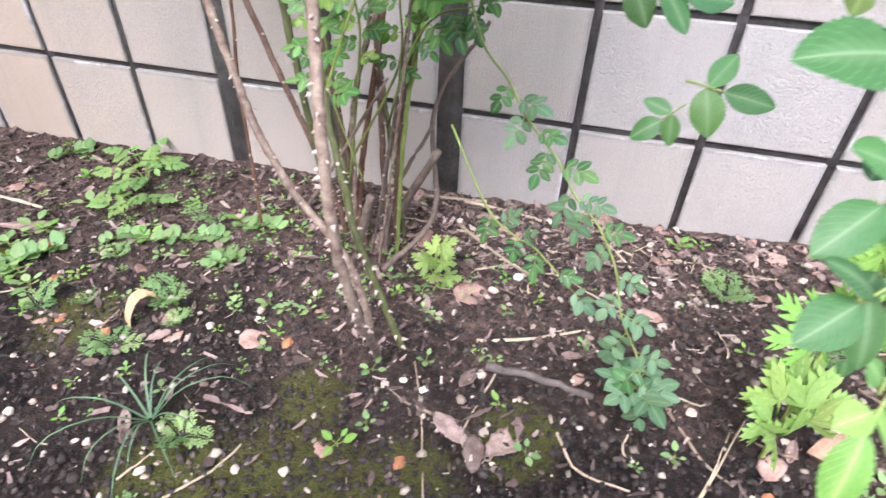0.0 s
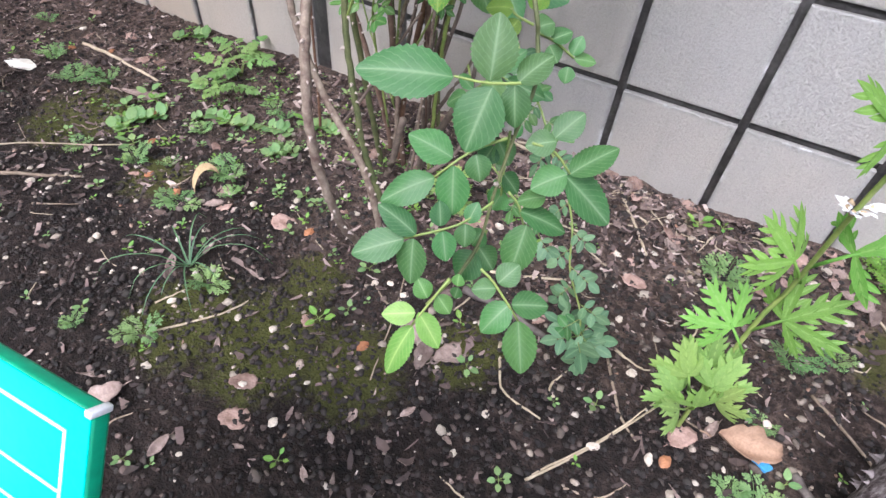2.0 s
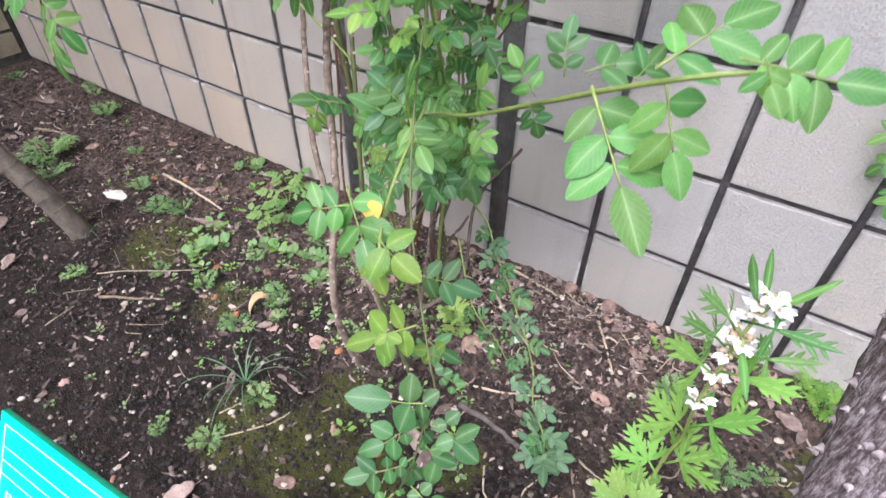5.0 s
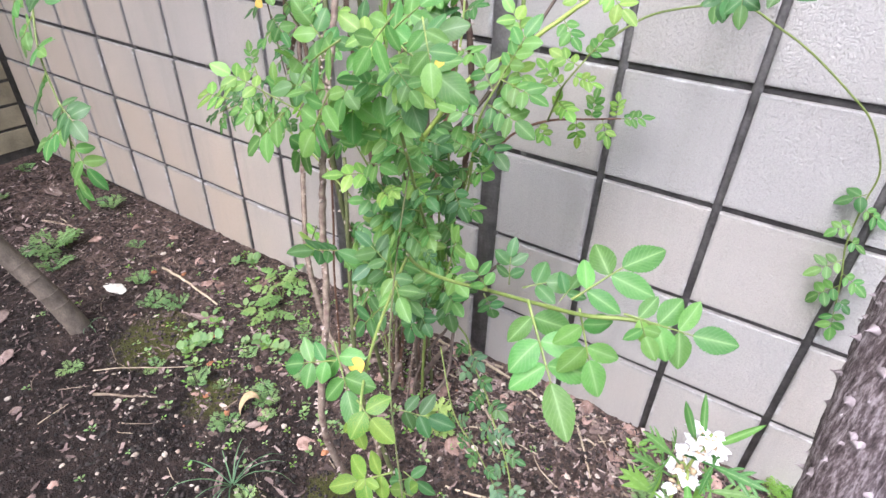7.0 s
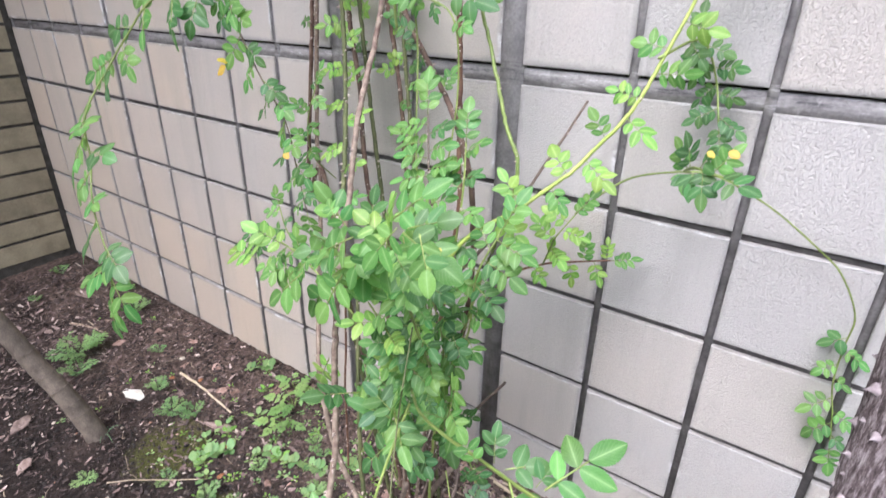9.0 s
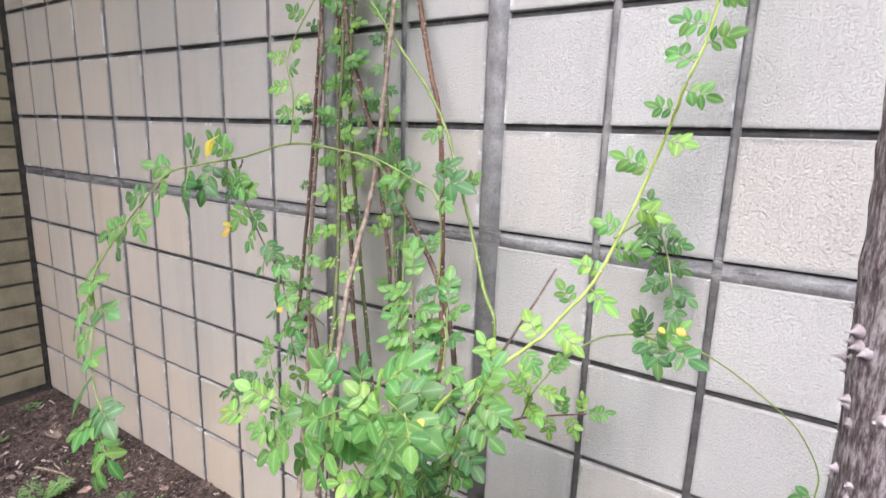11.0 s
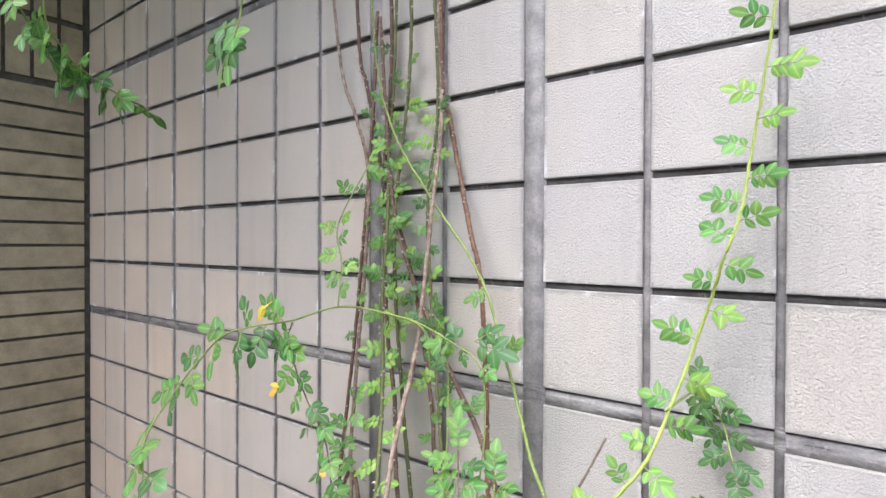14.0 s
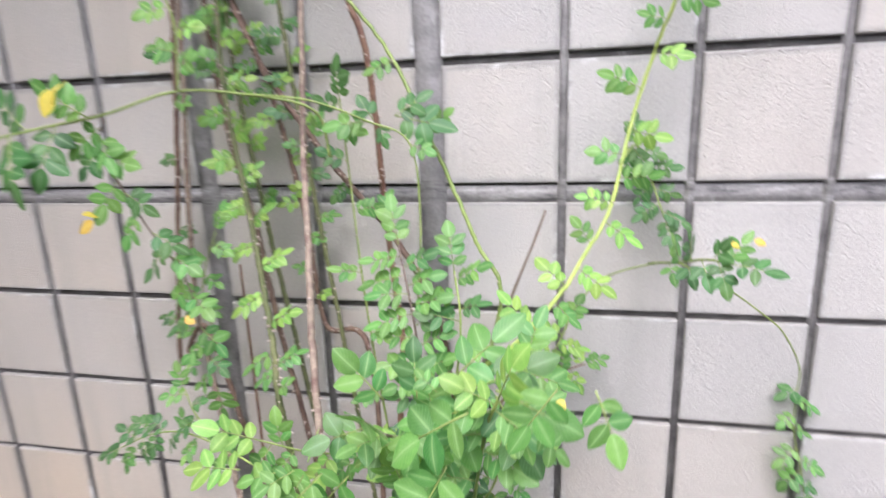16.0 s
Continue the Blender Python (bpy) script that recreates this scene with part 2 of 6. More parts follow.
def bark_material():
    """Dark furrows that run up the stem between pale, mauve-grey ridges."""
    m, nt, b = nodes_of("thorny_bark")
    v = world_coords(nt, (1, 1, 0.2))
    ridge, fine = noise_tex(nt, v, 230, 6, 0.72), noise_tex(nt, world_coords(nt, (1, 1, 0.6)), 420, 4)
    patch = noise_tex(nt, world_coords(nt), 14, 4)
    col = ramp(nt, ridge, [(0.36, (0.055, 0.042, 0.042)), (0.48, (0.15, 0.118, 0.118)), (0.6, (0.36, 0.31, 0.315)), (0.72, (0.47, 0.42, 0.42))]).outputs[0]
    col = mix(nt, ramp(nt, patch, [(0.35, (0, 0, 0)), (0.7, (0.5,) * 3)]).outputs[0], col, mix(nt, 1.0, col, (0.72, 0.66, 0.64), 'MULTIPLY'))
    col = mix(nt, 0.5, col, ramp(nt, fine, [(0.3, (0.6,) * 3), (0.7, (1.3,) * 3)]).outputs[0], 'MULTIPLY')
    nt.links.new(col, b.inputs["Base Color"])
    b.inputs["Roughness"].default_value = 0.9
    b.inputs["Specular IOR Level"].default_value = 0.2
    bump(nt, b, maths(nt, 'MULTIPLY_ADD', fine, 0.3, ridge), 1.0, 0.007)
    return m


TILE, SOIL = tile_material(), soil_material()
MORTAR = mortar_material("joint_mortar", (0.125, 0.118, 0.117), (0.245, 0.233, 0.228))
MORTAR_DARK = mortar_material("bed_joint_mortar", (0.055, 0.05, 0.048), (0.12, 0.112, 0.108))
MORTAR_PALE = mortar_material("broad_joint_mortar", (0.165, 0.157, 0.154), (0.28, 0.267, 0.26))
TILE_EDGE = grainy("tile_edge", (0.25, 0.235, 0.22), (0.40, 0.38, 0.355), 40, 260, 0.85, 0.5, 0.0012, 0.2, 0.0)
PLAIN_WALL = grainy("grey_render", (0.30, 0.29, 0.27), (0.40, 0.385, 0.36), 3, 120, 0.85, 0.4, 0.002, 0.2, 0.0)
DARK_JOINT = grainy("dark_joint", (0.030, 0.027, 0.024), (0.06, 0.055, 0.05), 30, 260, 0.9, 0.5, 0.002, 0.2, 0.0)
BRICK = grainy("glazed_brick", (0.21, 0.178, 0.115), (0.32, 0.272, 0.18), 14, 260, 0.5, 0.25, 0.0015, 0.4, 0.1)
BARK = bark_material()
BED_JOINT = grainy("brick_joint", (0.055, 0.05, 0.042), (0.11, 0.10, 0.085), 30, 260, 0.9, 0.5, 0.002, 0.2, 0.0)
SMOOTH_BARK = grainy("smooth_bark", (0.095, 0.078, 0.062), (0.19, 0.155, 0.12), 30, 240, 0.8, 0.5, 0.0015, 0.25, 0.05, (1.5, 1.5, 1))
CANE_BROWN = grainy("old_cane", (0.11, 0.065, 0.052), (0.31, 0.25, 0.19), 75, 420, 0.75, 0.7, 0.0014, 0.3, 0.15)
CANE_GREY = grainy("grey_cane", (0.09, 0.068, 0.055), (0.18, 0.14, 0.11), 60, 400, 0.8, 0.6, 0.0008, 0.25, 0.15)
CANE_GREEN = grainy("green_cane", (0.13, 0.19, 0.045), (0.24, 0.30, 0.08), 40, 300, 0.5, 0.3, 0.0005, 0.4, 0.15)
CANE_NEW = grainy("new_cane", (0.24, 0.33, 0.06), (0.36, 0.44, 0.10), 40, 300, 0.5, 0.3, 0.0005, 0.4, 0.1)
CANE_DARK = grainy("dark_climbing_cane", (0.065, 0.035, 0.028), (0.15, 0.10, 0.07), 60, 400, 0.7, 0.6, 0.0008, 0.3, 0.25)
CANE_OLIVE = grainy("olive_cane", (0.06, 0.075, 0.028), (0.125, 0.13, 0.055), 50, 400, 0.7, 0.5, 0.0008, 0.3, 0.1)
CANE_RED = grainy("reddish_cane", (0.10, 0.045, 0.032), (0.20, 0.115, 0.07), 70, 300, 0.6, 0.4, 0.0006, 0.3, 0.12)
BARK_THORN = grainy("bark_thorn", (0.19, 0.155, 0.16), (0.34, 0.295, 0.30), 60, 400, 0.75, 0.4, 0.0008, 0.2, 0.1)
THORN = grainy("thorn", (0.33, 0.26, 0.225), (0.52, 0.44, 0.38), 60, 400, 0.6, 0.2, 0.0005, 0.3, 0.1)
LEAF_DARK = leaf_material("rose_leaf_dark", (0.041, 0.122, 0.040), (0.083, 0.195, 0.060), (0.24, 0.36, 0.20), 0.42)
LEAF_MID = leaf_material("rose_leaf", (0.070, 0.195, 0.050), (0.145, 0.305, 0.076), (0.32, 0.47, 0.22), 0.43)
LEAF_NEW = leaf_material("rose_leaf_new", (0.145, 0.30, 0.062), (0.225, 0.395, 0.09), (0.46, 0.60, 0.22), 0.44)
LEAF_YELLOW = leaf_material("rose_leaf_yellow", (0.58, 0.40, 0.07), (0.66, 0.47, 0.10), (0.75, 0.58, 0.15), 0.5)
LEAF_TURNING = leaf_material("rose_leaf_turning", (0.085, 0.20, 0.035), (0.14, 0.26, 0.045), (0.36, 0.46, 0.14), 0.45, (0.19, 0.27, 0.045))
WEED = leaf_material("weed_leaf", (0.15, 0.27, 0.11), (0.28, 0.42, 0.18), (0.24, 0.38, 0.14), 0.55)
WEED_PALE = leaf_material("pinnate_leaf", (0.17, 0.31, 0.10), (0.27, 0.42, 0.15), (0.33, 0.48, 0.22), 0.55)
WEED_BRIGHT = leaf_material("lobed_leaf", (0.24, 0.37, 0.105), (0.35, 0.47, 0.16), (0.42, 0.56, 0.2), 0.55)
WEED_FRESH = leaf_material("cut_leaf", (0.15, 0.31, 0.06), (0.22, 0.40, 0.08), (0.32, 0.48, 0.17), 0.55)
GREY_GREEN = leaf_material("blue_green_leaf", (0.085, 0.175, 0.10), (0.15, 0.26, 0.145), (0.22, 0.36, 0.2), 0.45)
PETAL = grainy("white_petal", (0.72, 0.72, 0.70), (0.82, 0.81, 0.80), 60, 400, 0.6, 0.1, 0.0003, 0.3, 0.04)
CALYX = grainy("dry_calyx", (0.42, 0.30, 0.18), (0.55, 0.42, 0.28), 60, 400, 0.8, 0.2, 0.0004, 0.2, 0.1)
DRY_PINK = grainy("dry_pink_leaf", (0.19, 0.115, 0.09), (0.40, 0.275, 0.23), 60, 300, 0.9, 0.8, 0.0015, 0.12, 0.32)
DRY_BROWN = grainy("dry_brown_leaf", (0.15, 0.105, 0.09), (0.30, 0.23, 0.20), 60, 300, 0.9, 0.8, 0.0015, 0.12, 0.4)
DRY_TAN = grainy("dry_tan_leaf", (0.35, 0.25, 0.13), (0.5, 0.38, 0.22), 45, 300, 0.7, 0.4, 0.0008, 0.3, 0.12)
DRY_CURL = grainy("dry_orange_leaf", (0.24, 0.145, 0.095), (0.40, 0.265, 0.18), 45, 300, 0.65, 0.4, 0.0008, 0.3, 0.1)
TWIG = grainy("dry_twig", (0.17, 0.125, 0.09), (0.34, 0.27, 0.2), 60, 400, 0.85, 0.5, 0.0008, 0.2, 0.25)
STRAW = grainy("dry_straw", (0.34, 0.27, 0.18), (0.48, 0.40, 0.29), 60, 400, 0.8, 0.4, 0.0006, 0.25, 0.2)
WOOD_BIT = grainy("weathered_wood", (0.08, 0.065, 0.06), (0.17, 0.145, 0.13), 50, 350, 0.9, 0.8, 0.0015, 0.2, 0.1)
CREAM = grainy("cream_stone", (0.36, 0.30, 0.235), (0.55, 0.48, 0.40), 90, 400, 0.85, 0.5, 0.001, 0.2, 0.3)
CLOD = island_material("soil_crumbs", [(0.0, (0.009, 0.0065, 0.0056)), (0.6, (0.026, 0.0190, 0.0160)), (0.92, (0.054, 0.039, 0.033)), (1.0, (0.15, 0.105, 0.088))])
CHIP = grainy("white_chip", (0.62, 0.58, 0.50), (0.74, 0.70, 0.62), 60, 400, 0.7, 0.3, 0.0006, 0.3, 0.08)
ORANGE = grainy("fired_clay_bit", (0.30, 0.12, 0.055), (0.40, 0.19, 0.10), 60, 400, 0.8, 0.5, 0.0008, 0.2, 0.15)
BLUE = grainy("blue_plastic", (0.05, 0.28, 0.55), (0.07, 0.33, 0.62), 60, 400, 0.4, 0.1, 0.0003, 0.5, 0.02)
SIGN_FACE = grainy("turquoise_enamel", (0.0, 0.72, 0.60), (0.0, 0.76, 0.64), 10, 200, 0.5, 0.03, 0.0002, 0.15, 0.0)
SIGN_EDGE = grainy("green_edge", (0.0, 0.22, 0.115), (0.0, 0.25, 0.13), 10, 200, 0.35, 0.05, 0.0002, 0.5, 0.0)
SIGN_WHITE = grainy("white_print", (0.78, 0.80, 0.80), (0.82, 0.83, 0.83), 10, 200, 0.4, 0.03, 0.0002, 0.4, 0.0)
STEEL = grainy("worn_metal", (0.45, 0.45, 0.45), (0.6, 0.6, 0.6), 60, 400, 0.35, 0.2, 0.0003, 0.5, 0.03)


PEBBLE = island_material("pebbles", [(0.0, (0.022, 0.017, 0.014)), (0.62, (0.040, 0.031, 0.026)), (0.78, (0.11, 0.085, 0.068)), (0.88, (0.30, 0.245, 0.195)), (0.96, (0.52, 0.46, 0.385)), (1.0, (0.26, 0.13, 0.08))])
LITTER = island_material("leaf_litter", [(0.0, (0.038, 0.026, 0.023)), (0.5, (0.085, 0.057, 0.049)), (0.78, (0.19, 0.132, 0.117)), (0.93, (0.36, 0.27, 0.238)), (1.0, (0.55, 0.45, 0.39))])


# ---- builders ----
def obj_of(name, bm, material, parent=None, smooth=True):
    me = bpy.data.meshes.new(name)
    bm.to_mesh(me)
    bm.free()
    me.materials.append(material)
    if smooth:
        for p in me.polygons:
            p.use_smooth = True
    ob = new(name, me)
    if parent:
        ob.parent = parent
    return ob


def part(name, bm, material, parent, label=""):
    ob = obj_of(name, bm, material, parent)
    return tagged(ob, label) if label else ob


def share(name, me, parent, m):
    """An object of its own on a mesh that others use too."""
    ob = new(name, me)
    ob.parent = parent
    ob.matrix_basis = m
    return ob


def mesh_only(name, bm, material, smooth=True):
    me = bpy.data.meshes.new(name)
    bm.to_mesh(me)
    bm.free()
    me.materials.append(material)
    if smooth:
        for p in me.polygons:
            p.use_smooth = True
    return me


def smooth_line(pts, n):
    """n + 1 points on a smooth curve through pts (Catmull-Rom)."""
    P = [Vector(p) for p in pts]
    P = [2 * P[0] - P[1]] + P + [2 * P[-1] - P[-2]]
    out = []
    k = len(P) - 3
    for i in range(n + 1):
        s = i / n * k
        j = min(int(s), k - 1)
        t = s - j
        a, b, c, d = P[j:j + 4]
        out.append(0.5 * ((2 * b) + (c - a) * t + (2 * a - 5 * b + 4 * c - d) * t * t + (3 * b - a - 3 * c + d) * t ** 3))
    return out


def tube(bm, pts, r0, r1, sides=7, wobble=0.0, rng=random):
    """A tapered round stem along pts, closed at both ends."""
    rings = []
    n = len(pts)
    up = Vector((0.3, 0.2, 1)).normalized()
    for i, p in enumerate(pts):
        d = (pts[min(i + 1, n - 1)] - pts[max(i - 1, 0)]).normalized()
        a = d.orthogonal().normalized() if abs(d.dot(up)) > 0.98 else d.cross(up).normalized()
        b = d.cross(a)
        r = r0 + (r1 - r0) * i / (n - 1)
        ring = []
        for j in range(sides):
            q = 2 * math.pi * j / sides
            rr = r * (1 + wobble * (rng.random() - 0.5))
            ring.append(bm.verts.new(p + (a * math.cos(q) + b * math.sin(q)) * rr))
        rings.append(ring)
    for r_a, r_b in zip(rings, rings[1:]):
        for j in range(sides):
            bm.faces.new((r_a[j], r_a[(j + 1) % sides], r_b[(j + 1) % sides], r_b[j]))
    bm.faces.new(rings[0][::-1])
    bm.faces.new(rings[-1])


def box(bm, lo, hi, bev=0.0):
    m = Matrix.LocRotScale(((Vector(lo) + Vector(hi)) / 2), None, Vector(hi) - Vector(lo))
    made = bmesh.ops.create_cube(bm, size=1, matrix=m)["verts"]
    if bev:
        edges = list({e for v in made for e in v.link_edges})
        bmesh.ops.bevel(bm, geom=edges, offset=bev, segments=2, affect='EDGES', profile=0.6)


def thing(name, label, category, place=(0, 0, 0), group="", kind=""):
    ob = new(name)
    ob.location = place
    return tagged(ob, label, category, group, kind)


def ground_z(x, y):
    """The height of the bed at a place: it falls gently away from the wall and towards the far corner."""
    d = min(max(-y, 0.0), 1.0)
    z = -0.013 - 0.05 * d + 0.025 * min(max(x, -1.6), 1.0)
    z += 0.010 * noise.noise((x * 3.1, y * 3.1, 0.3))
    return z


def rough_z(x, y):
    z = ground_z(x, y)
    z += 0.0075 * noise.noise((x * 17, y * 17, 2.7)) + 0.005 * noise.noise((x * 47, y * 47, 5.1)) + 0.0042 * noise.noise((x * 75, y * 75, 9.3))
    return z


# ---- ground ----
def build_ground():
    def axis(lo, hi, step, far):
        inner = list(np.arange(lo, hi + step / 2, step))
        left, right, s = [], [], step
        p = lo
        while p > -far:
            s *= 1.6
            p -= s
            left.append(p)
        p, s = hi, step
        while p < far:
            s *= 1.6
            p += s
            right.append(p)
        return left[::-1] + inner + right
    xs = axis(-2.45, 1.35, 0.0085, 160)
    ys = axis(-1.25, 0.03, 0.0085, 160)
    verts = [(x, y, rough_z(x, y) if -2.6 < x < 1.6 and -1.5 < y < 0.1 else ground_z(x, y)) for y in ys for x in xs]
    w = len(xs)
    faces = [(j * w + i, j * w + i + 1, (j + 1) * w + i + 1, (j + 1) * w + i) for j in range(len(ys) - 1) for i in range(w - 1)]
    me = bpy.data.meshes.new("ground")
    me.from_pydata(verts, [], faces)
    me.materials.append(SOIL)
    me.polygons.foreach_set("use_smooth", [True] * len(me.polygons))
    return tagged(new("ground", me), "dark crumbly garden soil with patches of moss", "ground", kind="structure")


build_ground()

# ---- walls ----
bm = bmesh.new()
box(bm, (-2.262, 0.018, -0.4), (3.2, 0.14, 2.72))
wall_north = tagged(obj_of("wall_north", bm, DARK_JOINT, smooth=False), "block wall faced with square beige cast tiles and grey joints", "wall", kind="structure")
bm = bmesh.new()
box(bm, (-2.42, -4.4, -0.4), (-2.276, 0.14, 2.75))
wall_west = tagged(obj_of("wall_west", bm, BED_JOINT, smooth=False), "side wall of long olive-brown bricks with dark joints", "wall", kind="structure")

# unseen wall added behind the camera to cut low sky light off the tiles
bm = bmesh.new()
box(bm, (-2.42, -4.6, -0.4), (6.0, -4.4, 2.7))
tagged(obj_of("wall_south", bm, PLAIN_WALL, smooth=False), "unseen plain grey wall added to hold back low sky light", "wall", kind="structure")

# ---- thorny tree ----
def thorny_tree():
    tree = thing("thorny_tree", "grey-brown leaning trunk covered with blunt pale thorns", "tree")
    rng = random.Random(5)
    line = smooth_line([(0.722, -0.50, -0.12), (0.700, -0.475, 0.08), (0.681, -0.455, 0.2), (0.662, -0.425, 0.35), (0.636, -0.40, 0.57), (0.626, -0.39, 0.7), (0.617, -0.388, 0.9), (0.605, -0.388, 1.12), (0.598, -0.388, 1.35), (0.60, -0.385, 1.9), (0.61, -0.38, 2.7)], 90)
    bm = bmesh.new()
    tube(bm, line, 0.040, 0.026, 28, 0.12, rng)
    part("trunk", bm, BARK, tree)
    thorn = bmesh.new()
    rings = [(0.0085, -0.002), (0.0072, 0.0012), (0.0050, 0.0032), (0.0026, 0.0060), (0.0011, 0.0095), (0.0003, 0.0130)]
    loops = [[thorn.verts.new((math.cos(q) * r * rng.uniform(0.88, 1.12) + z * 0.12, math.sin(q) * r * rng.uniform(0.88, 1.12), z)) for q in [2 * math.pi * k / 9 for k in range(9)]] for r, z in rings]
    for low, high in zip(loops, loops[1:]):
        for k in range(9):
            thorn.faces.new((low[k], low[(k + 1) % 9], high[(k + 1) % 9], high[k]))
    thorn.faces.new(loops[-1])
    me = mesh_only("thorn", thorn, BARK_THORN)
    n = len(line)
    for i in range(300):
        s = rng.uniform(0.04, 0.66) * (n - 1)
        j = int(s)
        p = line[j].lerp(line[j + 1], s - j)
        d = (line[j + 1] - line[j]).normalized()
        q = rng.uniform(0, 2 * math.pi)
        a = d.orthogonal().normalized()
        out = (a * math.cos(q) + d.cross(a) * math.sin(q)).normalized()
        r = 0.040 - 0.014 * s / (n - 1)
        k = rng.uniform(0.4, 0.95)
        share("thorn", me, tree, Matrix.LocRotScale(p + out * r * 0.97, out.to_track_quat('Z', 'Y'), (k, k, k * rng.uniform(0.5, 1.25))))


thorny_tree()


def young_tree():
    tree = thing("young_tree", "slim grey-brown young tree growing from the bed", "tree")
    rng = random.Random(8)
    bm = bmesh.new()
    tube(bm, smooth_line([(-0.955, -0.505, -0.15), (-0.965, -0.513, -0.065), (-0.983, -0.525, 0.0), (-1.012, -0.545, 0.09), (-1.068, -0.585, 0.23), (-1.12, -0.67, 0.6), (-1.15, -0.8, 1.5), (-1.17, -0.85, 2.3), (-1.2, -0.85, 3.0)], 80), 0.030, 0.018, 16, 0.05, rng)
    part("trunk", bm, SMOOTH_BARK, tree)
    trunk = smooth_line([(-0.983, -0.525, 0.0), (-1.012, -0.545, 0.09), (-1.068, -0.585, 0.23), (-1.12, -0.67, 0.6), (-1.15, -0.8, 1.5)], 120)
    for i in range(6, 70, 13):
        i += rng.randrange(3)
        d = (trunk[i + 1] - trunk[i - 1]).normalized()
        a = d.orthogonal().normalized()
        b = d.cross(a)
        r = 0.0296 - 0.00006 * i
        tilt = rng.uniform(-0.12, 0.12)
        bm = bmesh.new()
        tube(bm, [trunk[i] + (a * math.cos(q) + b * math.sin(q) + d * tilt * math.cos(q + i)) * r for q in [2 * math.pi * k / 20 for k in range(21)]], 0.0011, 0.0011, 5)
        part("ring_scar", bm, SMOOTH_BARK, tree)
    # unseen limbs and leaves overhead, added to shade the wall's upper left
    top = Vector((-1.17, -0.85, 2.3))
    for i in range(9):
        a = i * 2.4
        end = top + Vector((math.cos(a) * 0.9, math.sin(a) * 0.7, rng.uniform(0.3, 1.1)))
        bm = bmesh.new()
        tube(bm, smooth_line([top, top.lerp(end, 0.5) + Vector((0, 0, 0.12)), end], 10), 0.014, 0.004, 7)
        part("limb", bm, SMOOTH_BARK, tree)
    bm = bmesh.new()
    uv = bm.loops.layers.uv.verify()
    verts, faces = [], []
    for i in range(3600):
        c = Vector((rng.gauss(0, 0.7), rng.gauss(0, 0.45), rng.gauss(0, 0.36)))
        c = top + Vector((-0.25, 0.05, 0.75)) + c
        if c.z < 2.42 or c.y > -0.05:
            continue
        x = Vector((rng.uniform(-1, 1), rng.uniform(-1, 1), rng.uniform(-0.7, 0.2))).normalized()
        y = x.cross(Vector((rng.uniform(-0.5, 0.5), rng.uniform(-0.5, 0.5), 1))).normalized()
        ln, w = rng.uniform(0.10, 0.15), rng.uniform(0.03, 0.042)
        b = len(verts)
        verts += [c, c + x * ln * 0.4 + y * w, c + x * ln, c + x * ln * 0.4 - y * w]
        faces.append((b, b + 1, b + 2, b + 3))
    bm.free()
    me = bpy.data.meshes.new("crown")
    me.from_pydata(verts, [], faces)
    me.materials.append(WEED)
    crown = new("crown", me)
    crown.parent = tree
    tagged(crown, "unseen canopy of leaves added overhead to shade the wall", kind="stuff")


young_tree()


# ---- sign ----
def garden_sign():
    sign = thing("garden_sign", "sloping turquoise garden sign board with white ruled lines and lettering", "sign")
    sign.matrix_basis = pose(0.268, -0.8857, 0.456, 57.0, -5.6, 4.1)
    W, H, T = 0.30, 0.20, 0.0064
    bm = bmesh.new()
    box(bm, (-W, -H, -T), (0, 0, -0.0006), 0.0012)
    part("board", bm, SIGN_EDGE, sign, "dark green board with a folded edge")
    bm = bmesh.new()
    box(bm, (-W + 0.0005, -H + 0.0005, -0.001), (-0.0005, -0.0005, 0.0))
    face = part("face_sheet", bm, SIGN_FACE, sign, "glossy turquoise face")
    bm = bmesh.new()
    e, w = 0.0094, 0.0011
    for lo, hi in (((-W + e, -e - w), (-e, -e)), ((-W + e, -H + e), (-e, -H + e + w)), ((-e - w, -H + e), (-e, -e)), ((-W + e, -H + e), (-W + e + w, -e))):
        box(bm, (*lo, 0.0001), (*hi, 0.0005))
    part("border_line", bm, SIGN_WHITE, face)
    for i in range(3):
        bm = bmesh.new()
        y = -0.0309 - 0.0136 * i
        box(bm, (-W + e, y - 0.0009, 0.0001), (-e, y, 0.0005))
        part("ruled_line", bm, SIGN_WHITE, face)
    rng = random.Random(3)
    for row in range(4):
        bm = bmesh.new()
        x = -0.118 - 0.004 * (row % 2)
        while x > -W + 0.02:
            w = rng.uniform(0.004, 0.0065)
            y = -0.072 - 0.024 * row
            for k in range(3):
                box(bm, (x - w, y - 0.0072 + 0.0026 * k, 0.0001), (x, y - 0.0072 + 0.0026 * k + 0.0011, 0.0005))
            box(bm, (x - w * 0.6, y - 0.0075, 0.0001), (x - w * 0.42, y, 0.0005))
            x -= w + 0.0022
        part("lettering_row", bm, SIGN_WHITE, face)
    bm = bmesh.new()
    box(bm, (-0.0024, -0.0018, -T - 0.0002), (0.0005, 0.0005, 0.0005), 0.0005)
    part("corner_cap", bm, STEEL, sign, "small bare metal corner")
    for x in (-0.06, -W + 0.06):
        bm = bmesh.new()
        box(bm, (x - 0.008, -0.11, -0.012 - 0.004), (x + 0.008, -0.09, -T), 0.001)
        tube(bm, [Vector((x, -0.1, -T)), Vector((x, -0.48, -0.255))], 0.007, 0.007, 8)
        part("stake", bm, STEEL, sign, "metal stake")


garden_sign()


